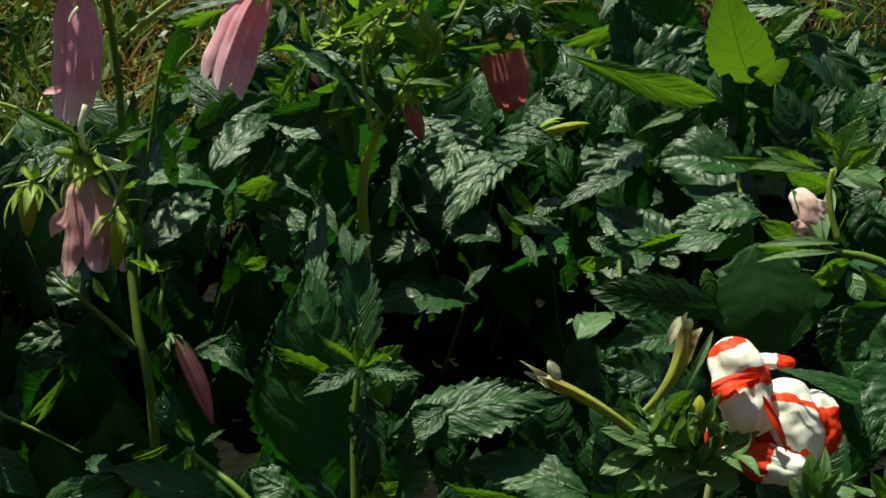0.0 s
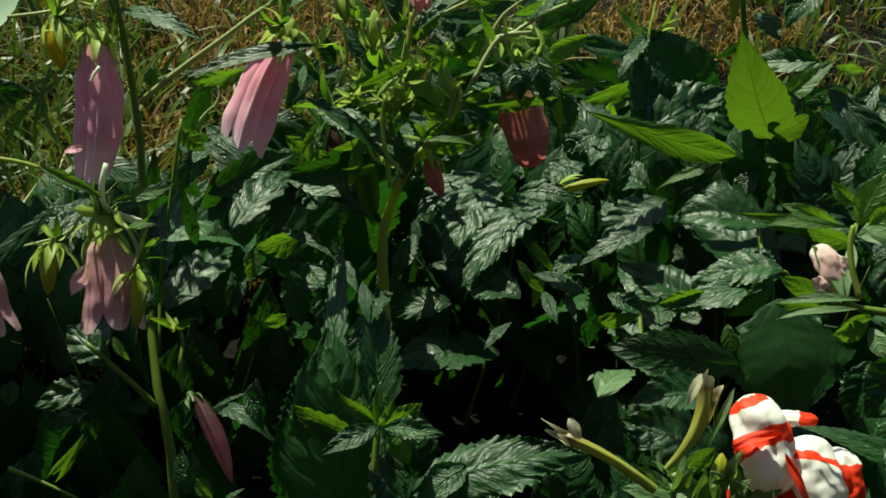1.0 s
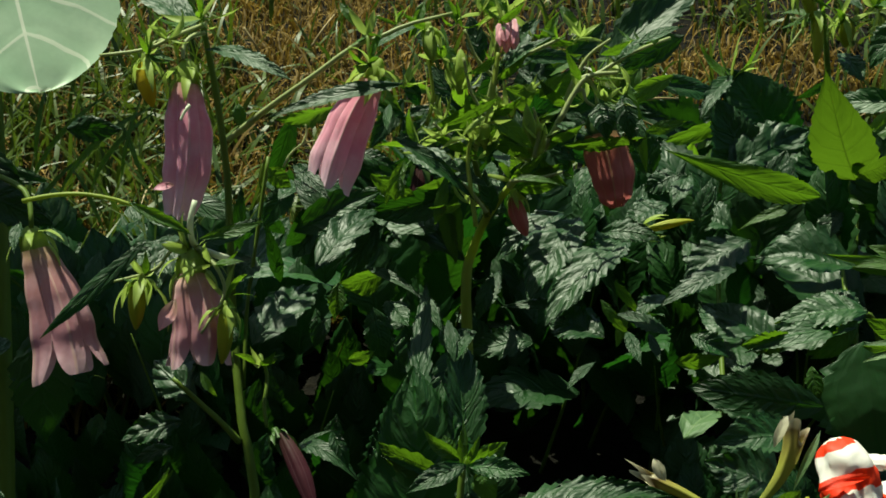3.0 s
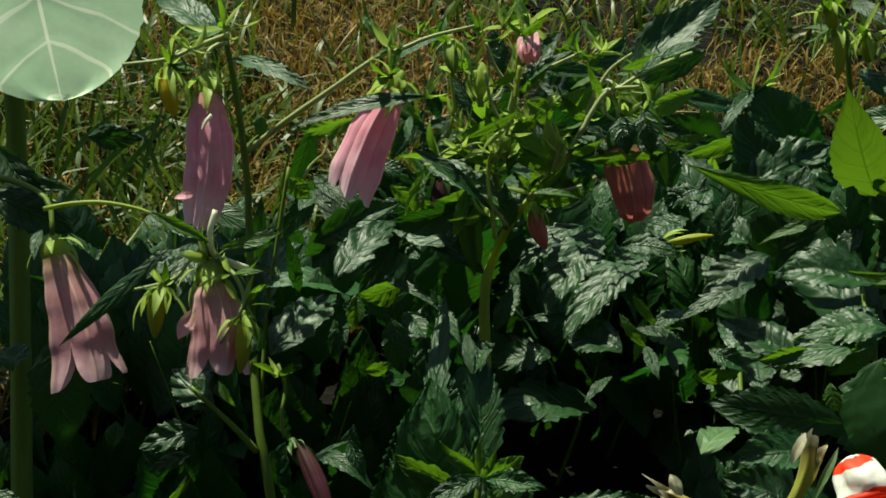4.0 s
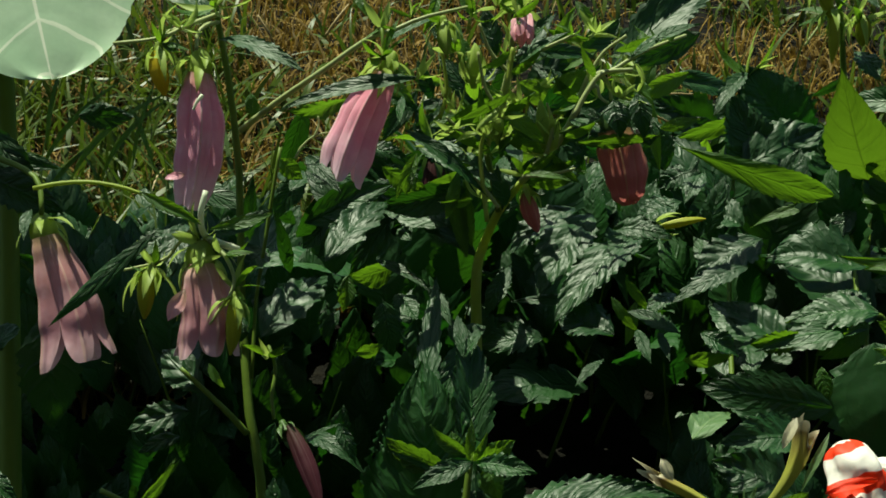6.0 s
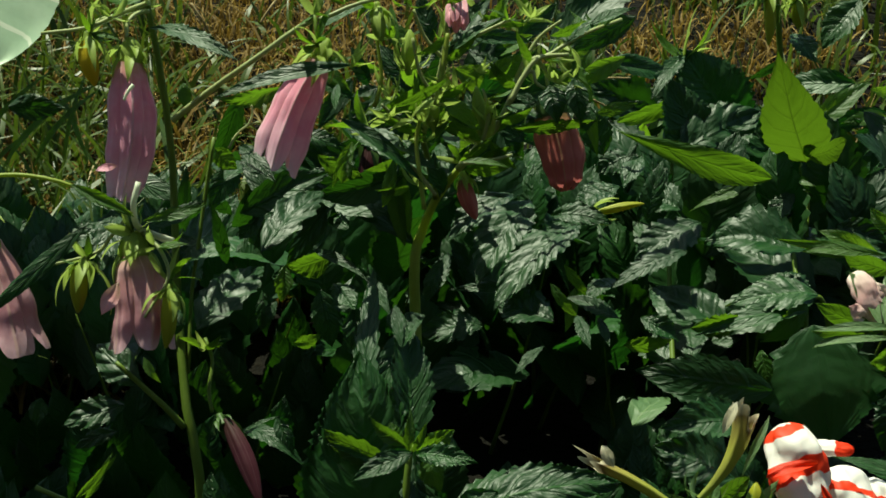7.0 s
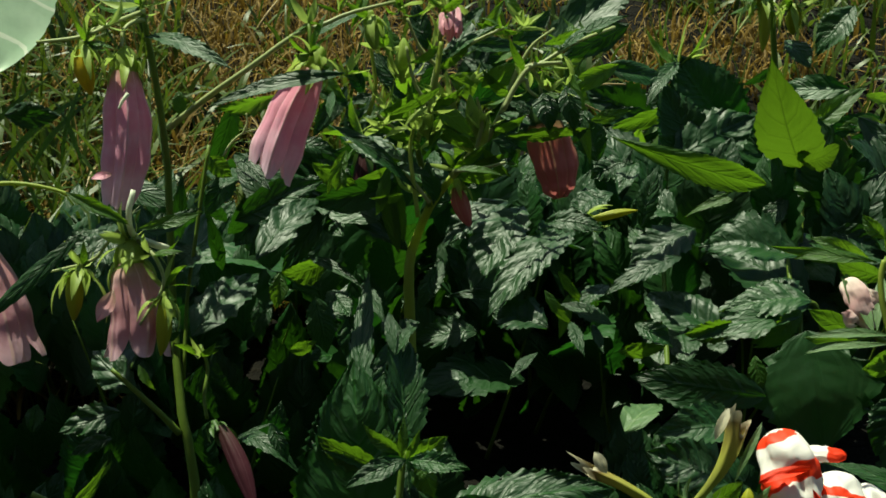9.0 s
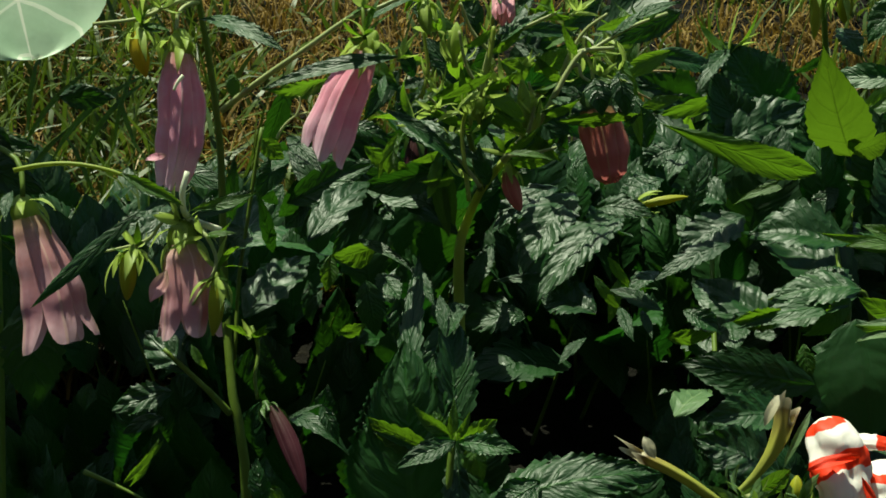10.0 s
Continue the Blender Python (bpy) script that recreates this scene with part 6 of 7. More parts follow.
stem(straw3, [(-4.91, 74.59, 20.4), (-4.37, 74.93, 21.13), (-3.89, 76.17, 21.43)], 0.067, 0.041, material=STRAW, name="stalk")
leaf(edge, (-16.01, 54.37, 22), (-12.99, 53.78, 20.72), 1.66, (0.03, -0.87, 0.49))
leaf(left, (-13.12, 58.03, 22.75), (-11.06, 58.01, 22.7), 1.08, (-0, -0.93, 0.36))
# Two leaves added as a dark screen where the ground lies in shade.
leaf(clump, (14.81, 78.3, 14.16), (11.22, 78.99, 15.64), 2.91, (-0.05, -0.95, 0.31))
leaf(clump, (14.12, 79.99, 15.42), (12.08, 79.13, 13.58), 2.36, (-0.04, -0.89, 0.46))
leaf(clump, (11.78, 68.25, 16.27), (10.14, 67.93, 15.58), 1.47, (-0.22, -0.58, 0.79))
leaf(clump, (12.04, 68.47, 16.73), (11.53, 67.5, 14.67), 0.77, (-0.23, -0.86, 0.46))
leaf(middle, (4.25, 53.38, 23.17), (5.22, 52.76, 22.32), 0.41, (-0.49, -0.87, 0.07), material=LEAF_LIGHT, peak=0.35, tooth=0.12, pleat=0.02)
leaf(middle, (2.38, 53.71, 23.89), (3.94, 53.19, 23.25), 0.53, (-0.36, -0.92, -0.14), material=LEAF_LIGHT, peak=0.35, tooth=0.12, pleat=0.02)
leaf(middle, (0.9, 55.37, 27.45), (1.29, 54.19, 25.38), 0.32, (-0.19, -0.87, 0.46), material=LEAF_LIGHT, peak=0.35, tooth=0.12, pleat=0.02)
leaf(middle, (1.89, 53.38, 23.17), (0.74, 53.01, 22.86), 0.44, (0.34, -0.93, -0.16), material=LEAF_LIGHT, peak=0.35, tooth=0.12, pleat=0.02)
leaf(middle, (5.92, 54.47, 25.53), (7.57, 53.89, 24.76), 0.44, (-0.2, -0.94, 0.28), material=LEAF_MID, peak=0.35, tooth=0.12, pleat=0.02)
leaf(middle, (6.42, 54.89, 26.42), (8.16, 54.98, 27.09), 0.43, (0.13, -0.97, -0.21), material=LEAF_LIGHT, peak=0.35, tooth=0.12, pleat=0.02)
leaf(middle, (4.25, 54.96, 26.56), (5.02, 55.35, 27.87), 0.48, (-0.03, -0.95, 0.3), material=LEAF_MID, peak=0.35, tooth=0.12, pleat=0.02)
leaf(middle, (-0.47, 53.38, 23.17), (-1.16, 52.53, 21.83), 0.47, (0.11, -0.87, 0.49), material=LEAF_MID, peak=0.35, tooth=0.12, pleat=0.02)
leaf(middle, (7.2, 54.54, 25.67), (7.96, 52.94, 22.72), 0.72, (-0.18, -0.88, 0.43), material=LEAF_MID, peak=0.35, tooth=0.12, pleat=0.02)
leaf(middle, (2.87, 53.92, 24.33), (2.37, 53.19, 23.25), 0.49, (0.3, -0.85, 0.43), material=LEAF_LIGHT, peak=0.35, tooth=0.12, pleat=0.02)
leaf(middle, (4.05, 55.21, 27.1), (5.71, 54.86, 26.84), 0.39, (-0.24, -0.93, -0.28), material=LEAF_LIGHT, peak=0.35, tooth=0.12, pleat=0.02)
leaf(middle, (3.96, 53.13, 22.64), (5.02, 53.11, 23.07), 0.48, (0.06, -0.98, -0.19), material=LEAF_LIGHT, peak=0.35, tooth=0.12, pleat=0.02)
leaf(middle, (-0.77, 54.71, 26.03), (-1.85, 53.89, 24.76), 0.36, (0.17, -0.89, 0.42), material=LEAF_MID, peak=0.35, tooth=0.12, pleat=0.02)
leaf(middle, (0.31, 55.71, 28.17), (-0.28, 54.93, 26.98), 0.40, (0.14, -0.86, 0.49), material=LEAF_MID, peak=0.35, tooth=0.12, pleat=0.02)
leaf(middle, (-2.64, 55.71, 28.17), (-1.85, 55.1, 27.34), 0.36, (-0.19, -0.87, 0.45), material=LEAF_MID, peak=0.35, tooth=0.12, pleat=0.02)
leaf(middle, (5.04, 55.62, 27.99), (6, 54.89, 26.89), 0.44, (-0.25, -0.89, 0.37), material=LEAF_MID, peak=0.35, tooth=0.12, pleat=0.02)
# Unseen leaves added above the view to cast shade on the left bed.
leaf(broad, (-21, 62, 31), (-13.5, 75, 31.5), 12, (0.1, -0.1, 1), material=LEAF_GLARE, twist=0, curl=0.1, teeth=16, tooth=0.03, pleat=0.006, veins=3, peak=0.55, blunt=0.6, end=0.5, fold=0.05, wave=0.05)
leaf(broad, (-20.5, 62, 33), (-25, 76, 33), 12, (-0.1, 0, 1), material=LEAF_GLARE, twist=0, curl=0.1, teeth=16, tooth=0.03, pleat=0.006, veins=3, peak=0.55, blunt=0.6, end=0.5, fold=0.05, wave=0.05)
stem(broad, [(-15.77, 60.86, 28.8), (-20.8, 61.5, 32), (-20.5, 62.2, 33.5)], 0.311, 0.091, name="stem")
leaf(middle, (-1.63, 54.23, 26.91), (0.31, 55.05, 27.56), 0.56, (-0.2, -0.27, 0.94), material=LEAF_SOFT, peak=0.35, tooth=0.12, pleat=0.03, twist=0.1, curl=0)
leaf(middle, (1.96, 52.39, 22.95), (0.31, 53.52, 23.11), 0.60, (-0.1, -0.29, 0.95), material=LEAF_SOFT, peak=0.35, tooth=0.12, pleat=0.03, twist=0.1, curl=0)
leaf(middle, (4.77, 53.13, 24.53), (5.96, 52.29, 24.4), 0.51, (-0.1, -0.29, 0.95), material=LEAF_SOFT, peak=0.35, tooth=0.12, pleat=0.03, twist=0.1, curl=0)
leaf(middle, (1.28, 52.39, 22.95), (2.42, 51.64, 22.85), 0.46, (-0.14, -0.34, 0.93), material=LEAF_SOFT, peak=0.35, tooth=0.12, pleat=0.03, twist=0.1, curl=0)
leaf(middle, (7.69, 54.28, 26.99), (9.28, 54.75, 27.45), 0.54, (-0.16, -0.34, 0.93), material=LEAF_SOFT, peak=0.35, tooth=0.12, pleat=0.03, twist=0.1, curl=0)
stem(middle, [(2.36, 53.44, 24.72), (1.86, 53.62, 25.59), (1.62, 53.92, 26.71)], 0.078, 0.049, material=STEM_PALE, name="flower_stalk")
stem(middle, [(1.87, 52.9, 23.58), (1.09, 52.96, 24.18), (0.54, 52.98, 24.69)], 0.078, 0.048, material=STEM_PALE, name="flower_stalk")
stem(middle, [(4.01, 52.82, 23.4), (4.19, 53.04, 24.36), (3.98, 53.18, 25.13)], 0.078, 0.049, material=STEM_PALE, name="flower_stalk")
stem(middle, [(5.41, 53.93, 25.78), (5.94, 54.11, 26.64), (6.69, 54.17, 27.23)], 0.079, 0.049, material=STEM_PALE, name="flower_stalk")
stem(middle, [(2.75, 53.97, 25.87), (2.06, 54.11, 26.64), (1.66, 54.33, 27.58)], 0.078, 0.049, material=STEM_PALE, name="flower_stalk")
stem(middle, [(3.23, 52.49, 22.69), (4.19, 52.35, 22.86), (4.95, 52.24, 23.11)], 0.078, 0.049, material=STEM_PALE, name="flower_stalk")
stem(middle, [(2.36, 52.04, 21.72), (1.67, 52.22, 22.6), (1.04, 52.2, 23.03)], 0.078, 0.048, material=STEM_PALE, name="flower_stalk")
leaf(middle, (0.35, 59.03, 20.15), (-0.53, 60.05, 22.33), 1.23, (0.01, -0.9, 0.43), tooth=0.16, pleat=0.02)
leaf(middle, (1.69, 59.76, 19.36), (1.24, 60.89, 21.78), 1.34, (-0.01, -0.91, 0.42), tooth=0.16, pleat=0.02)
leaf(middle, (3.19, 59.03, 20.15), (2.54, 60.23, 22.73), 1.40, (-0.03, -0.91, 0.42), tooth=0.16, pleat=0.02)
leaf(middle, (4.8, 59.86, 19.56), (3.91, 61.08, 22.18), 1.34, (-0.05, -0.91, 0.41), tooth=0.16, pleat=0.02)
leaf(middle, (5.6, 59.31, 20.75), (6.04, 60.32, 22.93), 1.23, (-0.09, -0.9, 0.44), tooth=0.16, pleat=0.02)
leaf(middle, (2.13, 60.98, 21.98), (0.35, 61.83, 23.79), 1.16, (-0.01, -0.91, 0.42), tooth=0.16, pleat=0.02)
leaf(middle, (3.91, 61.08, 22.18), (5.02, 62.02, 24.19), 1.16, (-0.05, -0.89, 0.45), tooth=0.16, pleat=0.02)
leaf(middle, (6.9, 61.25, 20.19), (8.48, 62.11, 22.03), 1.37, (-0.08, -0.87, 0.48), tooth=0.16, pleat=0.02)
leaf(middle, (-0.53, 60.32, 22.93), (-1.84, 59.49, 21.14), 0.88, (-0, -0.91, 0.42), tooth=0.16, pleat=0.02)
leaf(middle, (-1.87, 60.89, 21.78), (-3.2, 60.33, 20.57), 0.98, (-0, -0.91, 0.42), tooth=0.16, pleat=0.02)
leaf(middle, (1.26, 62.88, 23.67), (-0.09, 63.45, 24.9), 0.91, (-0.01, -0.91, 0.41), tooth=0.16, pleat=0.02)
leaf(middle, (6, 62.78, 23.46), (7.58, 63.45, 24.9), 1.01, (-0.04, -0.89, 0.46), tooth=0.16, pleat=0.02)
leaf(middle, (-4.9, 59.03, 20.15), (-6, 58.2, 18.37), 1.10, (0.03, -0.91, 0.41), tooth=0.16, pleat=0.02)
leaf(middle, (-3.59, 58.38, 18.76), (-4.9, 57.73, 17.38), 1.32, (-0.01, -0.9, 0.43), tooth=0.16, pleat=0.02)
leaf(middle, (9.95, 64.56, 17.82), (9.23, 65.57, 19.99), 1.45, (-0.11, -0.91, 0.39), tooth=0.16, pleat=0.02)
leaf(middle, (2.61, 62.78, 23.46), (2.16, 63.64, 25.3), 0.91, (-0.04, -0.91, 0.41), tooth=0.16, pleat=0.02)
leaf(middle, (2.04, 52.34, 23.8), (0.11, 52.19, 24.89), 0.45, (-0.06, -0.97, -0.24), material=LEAF_LIGHT, peak=0.35, tooth=0.12, pleat=0.02)
leaf(middle, (2.33, 52.83, 24.85), (3.55, 52.59, 25.76), 0.49, (-0.01, -0.97, -0.24), material=LEAF_LIGHT, peak=0.35, tooth=0.12, pleat=0.02)
leaf(middle, (3.87, 52.26, 23.63), (2.78, 52.11, 24.72), 0.43, (-0.09, -0.97, -0.23), material=LEAF_LIGHT, peak=0.35, tooth=0.12, pleat=0.02)
leaf(middle, (1.85, 52.59, 24.33), (1.64, 52.67, 25.93), 0.35, (-0.08, -1, 0.04), material=LEAF_LIGHT, peak=0.35, tooth=0.12, pleat=0.02)
leaf(middle, (3.39, 52.02, 23.1), (4.31, 51.79, 24.03), 0.39, (-0.04, -0.98, -0.21), material=LEAF_LIGHT, peak=0.35, tooth=0.12, pleat=0.02)
leaf(middle, (5.13, 53, 25.2), (4.12, 52.84, 26.27), 0.43, (-0.11, -0.96, -0.25), material=LEAF_LIGHT, peak=0.35, tooth=0.12, pleat=0.02)
leaf(middle, (2.72, 53.4, 26.07), (3.83, 53.24, 27.14), 0.39, (0.04, -0.98, -0.2), material=LEAF_LIGHT, peak=0.35, tooth=0.12, pleat=0.02)
leaf(middle, (1.27, 52.02, 23.1), (-0.08, 51.3, 22.99), 0.46, (0.47, -0.85, -0.23), material=LEAF_LIGHT, peak=0.35, tooth=0.12, pleat=0.02)
leaf(middle, (2.72, 53.73, 26.77), (1.64, 52.92, 26.45), 0.47, (0.63, -0.76, -0.18), material=LEAF_LIGHT, peak=0.35, tooth=0.12, pleat=0.02)
leaf(middle, (5.61, 53.36, 25.99), (5.07, 53.28, 27.23), 0.32, (-0.17, -0.98, -0.14), material=LEAF_LIGHT, peak=0.35, tooth=0.12, pleat=0.02)
leaf(middle, (-1.62, 53.81, 26.95), (-0.94, 52.76, 26.1), 0.37, (-0.65, -0.68, 0.33), material=LEAF_LIGHT, peak=0.35, tooth=0.12, pleat=0.02)
leaf(middle, (1.46, 51.61, 22.23), (0.3, 51.02, 22.39), 0.46, (0.4, -0.87, -0.3), material=LEAF_LIGHT, peak=0.35, tooth=0.12, pleat=0.02)
leaf(middle, (4.55, 52.51, 24.15), (5.64, 52.19, 24.89), 0.41, (-0.1, -0.96, -0.26), material=LEAF_LIGHT, peak=0.35, tooth=0.12, pleat=0.02)
leaf(middle, (2.81, 54.22, 27.82), (3.74, 53.96, 28.69), 0.35, (-0.01, -0.96, -0.27), material=LEAF_LIGHT, peak=0.35, tooth=0.12, pleat=0.02)
leaf(middle, (0.6, 54.14, 27.65), (-0.46, 53.8, 28.35), 0.36, (0.06, -0.93, -0.35), material=LEAF_LIGHT, peak=0.35, tooth=0.12, pleat=0.02)
tuft(middle, (-0.47, 53.89, 25.7), 5, 1.3, SEPAL, 141)
tuft(middle, (0.89, 53.4, 24.64), 5, 1.4, SEPAL, 142)
tuft(middle, (1.29, 53.11, 23.07), 5, 1.3, SEPAL, 143)
tuft(middle, (3.03, 53.29, 24.88), 5, 1.4, SEPAL, 144)
tuft(middle, (3.8, 53.62, 25.59), 5, 1.2, SEPAL, 145)
tuft(middle, (5.74, 53.45, 25.24), 5, 1.2, SEPAL, 146)
tuft(middle, (2.23, 54.38, 28.17), 5, 1.3, SEPAL, 147)
tuft(middle, (4.21, 53.07, 23.93), 5, 1.2, SEPAL, 148)
leaf(clump, (24.71, 65.63, 11.82), (25.39, 63.87, 8.67), 2.39, (-0.28, -0.86, 0.42))
leaf(clump, (23.37, 57.1, 10.61), (21.35, 56.14, 8.54), 2.67, (-0.14, -0.84, 0.53), twist=0, curl=0)
leaf(clump, (22.26, 58.91, 9.59), (21.24, 57.73, 7.26), 1.98, (-0.25, -0.82, 0.52), twist=0, curl=0)
# Another added leaf out of view, a shade caster for the left soil.
leaf(broad, (-26, 77, 33), (-27, 92, 32.5), 14, (0, 0, 1), material=LEAF_GLARE, twist=0, curl=0.1, teeth=16, tooth=0.03, pleat=0.006, veins=3, peak=0.55, blunt=0.6, end=0.5, fold=0.05, wave=0.05)
stem(broad, [(-20.5, 62.2, 33.3), (-23.25, 69, 34.5), (-26, 77, 33)], 0.159, 0.112, name="leaf_stalk")
leaf(middle, (4.13, 52.77, 25.65), (5, 53.11, 26.38), 0.65, (0.05, -0.97, -0.2), material=LEAF_LIGHT, peak=0.38, tooth=0.12, pleat=0.03)
leaf(middle, (2.73, 52.3, 25.83), (0.83, 51.9, 24.97), 0.38, (0.05, -0.97, -0.2), material=LEAF_LIGHT, peak=0.38, tooth=0.12, pleat=0.03)
leaf(middle, (2.95, 53.17, 26.52), (4.75, 53.64, 27.53), 0.42, (-0.15, -0.4, 0.9), material=LEAF_SOFT, peak=0.38, tooth=0.12, pleat=0.03)
leaf(middle, (3.27, 54.37, 26.72), (4.21, 54.86, 27.78), 0.51, (-0.4, -0.5, 0.75), material=LEAF_SOFT, peak=0.38, tooth=0.12, pleat=0.03)
leaf(middle, (2.64, 52.49, 25.06), (3.9, 52.04, 24.09), 0.73, (-0.05, -0.95, 0.3), material=LEAF_MID, peak=0.38, tooth=0.12, pleat=0.03)
leaf(middle, (-0.87, 51.77, 24.69), (1.86, 50.85, 22.73), 0.57, (0.3, -0.6, 0.7), material=LEAF, peak=0.4, pleat=0.02, fold=0.3, twist=0.2)
leaf(middle, (0.54, 50.96, 21.78), (1, 51.69, 23.35), 0.50, (0.05, -0.97, -0.2), material=LEAF_LIGHT, peak=0.38, tooth=0.12, pleat=0.03)
leaf(middle, (-0.82, 52.23, 22.13), (-0.62, 52.57, 22.87), 0.55, (0.05, -0.97, -0.2), material=LEAF_LIGHT, peak=0.38, tooth=0.12, pleat=0.03)
leaf(middle, (2.61, 52.06, 21.78), (2.3, 52.67, 23.08), 0.66, (-0.4, -0.5, 0.75), material=LEAF_SOFT, peak=0.38, tooth=0.12, pleat=0.03)
leaf(middle, (3.19, 51.15, 23.37), (4.82, 51.03, 23.11), 0.30, (-0.15, -0.4, 0.9), material=LEAF_MID, peak=0.38, tooth=0.12, pleat=0.03)
leaf(middle, (1.63, 51.74, 24.62), (0.8, 51.57, 24.28), 0.30, (-0.15, -0.4, 0.9), material=SEPAL, peak=0.38, tooth=0.12, pleat=0.03)
leaf(middle, (2.3, 52.03, 25.26), (1.48, 51.74, 24.62), 0.27, (-0.15, -0.4, 0.9), material=SEPAL, peak=0.38, tooth=0.12, pleat=0.03)
leaf(middle, (6.9, 54.24, 26.44), (8.57, 54.65, 27.32), 0.47, (-0.3, -0.4, 0.85), material=LEAF_SOFT, peak=0.38, tooth=0.12, pleat=0.03)
leaf(middle, (5.32, 53.51, 27.25), (6.28, 53.82, 27.91), 0.23, (-0.15, -0.4, 0.9), material=SEPAL, peak=0.38, tooth=0.12, pleat=0.03)
leaf(middle, (5.32, 53.58, 27.39), (6.43, 53.54, 27.32), 0.23, (-0.15, -0.4, 0.9), material=SEPAL, peak=0.38, tooth=0.12, pleat=0.03)
leaf(middle, (5.21, 53.64, 27.53), (5.51, 53.85, 27.98), 0.23, (-0.15, -0.4, 0.9), material=SEPAL, peak=0.38, tooth=0.12, pleat=0.03)
leaf(middle, (1.01, 56.11, 28.09), (1.67, 55.71, 27.23), 0.40, (-0.05, -0.95, 0.3), material=LEAF_MID, peak=0.38, tooth=0.12, pleat=0.03)
leaf(middle, (2.3, 56.26, 28.41), (2.89, 55.84, 27.51), 0.44, (0.05, -0.97, -0.2), material=LEAF_LIGHT, peak=0.38, tooth=0.12, pleat=0.03)
leaf(middle, (8.6, 57.86, 22.37), (10.13, 58.01, 22.7), 0.55, (-0.05, -0.95, 0.3), material=LEAF_LIGHT, peak=0.38, tooth=0.12, pleat=0.03)
stem(middle, [(2.37, 52.4, 24.85), (2.51, 52.7, 25.51), (2.68, 53.11, 26.38), (2.79, 53.41, 27.04)], 0.11, 0.08, material=STEM_LIT, name="branch")
stem(middle, [(4.83, 52.07, 25.1), (5.28, 52.42, 25.86), (5.81, 52.68, 26.41), (6.8, 52.73, 26.51)], 0.1, 0.07, material=STEM_PALE, name="branch")
stem(middle, [(5.28, 52.44, 25.89), (5.59, 52.49, 26), (5.72, 52.33, 25.65), (6.19, 52.21, 25.39)], 0.07, 0.05, material=STEM_PALE, name="flower_stalk")
stem(middle, [(1.93, 50.74, 21.78), (1.79, 51.22, 22.82), (1.68, 51.71, 23.85), (1.83, 52.01, 24.51)], 0.09, 0.06, material=STEM_LIT, name="branch")
stem(middle, [(0.31, 53.31, 24.46), (0.55, 53.73, 25.34), (0.43, 54.22, 26.4), (0.31, 54.5, 27)], 0.08, 0.05, material=STEM_LIT, name="branch")
tuft(middle, (2.4, 52.22, 24.96), 5, 0.9, SEPAL, 201)
tuft(middle, (5.57, 53.43, 27.55), 6, 1, SEPAL, 202)
tuft(middle, (6.37, 52.51, 25.58), 7, 1, SEPAL, 203)
tuft(middle, (0.76, 52.01, 24.51), 5, 1, SEPAL, 204)
tuft(middle, (1.83, 51.97, 24.41), 5, 0.9, SEPAL, 205)
tuft(middle, (6.98, 52.59, 25.76), 5, 0.9, SEPAL, 206)
thicket(middle, 70, 31)
thicket(left, 26, 33, -6.8, -0.8, 0.3, 3.0, 60, 65, 1.3, (LEAF, LEAF, LEAF, LEAF))
thicket(clump, 70, 32, 11.5, 29.0, 1.4, 7.0, 81, 87, 1.5)
leaf(petunia, (17.58, 50.19, 20.15), (13.82, 50.72, 20.58), 0.43, (0.1, -0.8, 0.4), material=LEAF_LIGHT, teeth=6, tooth=0.06, pleat=0.012, peak=0.45)
leaf(petunia, (17.52, 50.77, 19.96), (15.48, 51.27, 20.59), 0.67, (-0.05, -0.95, 0.3), material=LEAF_MID, teeth=6, tooth=0.06, pleat=0.012, peak=0.45)
leaf(petunia, (17.03, 49.9, 20.38), (14.68, 50.07, 20.36), 0.43, (0, -0.6, 0.8), material=LEAF_MID, teeth=6, tooth=0.06, pleat=0.012, peak=0.45)
leaf(petunia, (18.09, 50.55, 20.05), (19.07, 51.37, 21.7), 1.22, (-0.2, -0.9, 0.3), material=LEAF_MID, teeth=6, tooth=0.06, pleat=0.012, peak=0.45)
leaf(petunia, (18.38, 50.31, 20.07), (19.61, 50.72, 21.01), 0.86, (-0.1, -0.8, 0.5), material=LEAF_MID, teeth=6, tooth=0.06, pleat=0.012, peak=0.45)
leaf(petunia, (18, 49.79, 20.33), (19.45, 49.38, 19.76), 0.70, (-0.1, -0.5, 0.85), material=LEAF_GREY, teeth=6, tooth=0.06, pleat=0.012, peak=0.45)
leaf(petunia, (18.13, 51.43, 20.42), (17.4, 51.9, 21.18), 0.59, (0.05, -0.97, -0.2), material=LEAF_LIGHT, teeth=6, tooth=0.06, pleat=0.012, peak=0.45)
leaf(petunia, (17.58, 47.94, 18.52), (14.76, 48.1, 18.42), 0.38, (0, -0.5, 0.85), material=LEAF_GREY, teeth=6, tooth=0.06, pleat=0.012, peak=0.45)
leaf(petunia, (17.43, 47.64, 18.38), (14.69, 47.66, 18.02), 0.27, (0, -0.5, 0.85), material=LEAF_GREY, teeth=6, tooth=0.06, pleat=0.012, peak=0.45)
stem(petunia, [(17.82, 48.64, 18.18), (17.61, 49.12, 19.03), (17.56, 49.58, 19.88), (17.69, 49.85, 20.39)], 0.12, 0.09, material=STEM_LIT, name="stem")
leaf(left, (-4.39, 42.28, 16.08), (-3.79, 41.89, 15.45), 0.45, (0.05, -0.97, -0.2), material=LEAF_LIGHT, peak=0.4, pleat=0.06, veins=5, teeth=8)
leaf(left, (-4.58, 41.95, 15.44), (-5.73, 41.78, 14.97), 0.29, (0.05, -0.97, -0.2), material=LEAF_LIGHT, peak=0.4, pleat=0.06, veins=5, teeth=8)
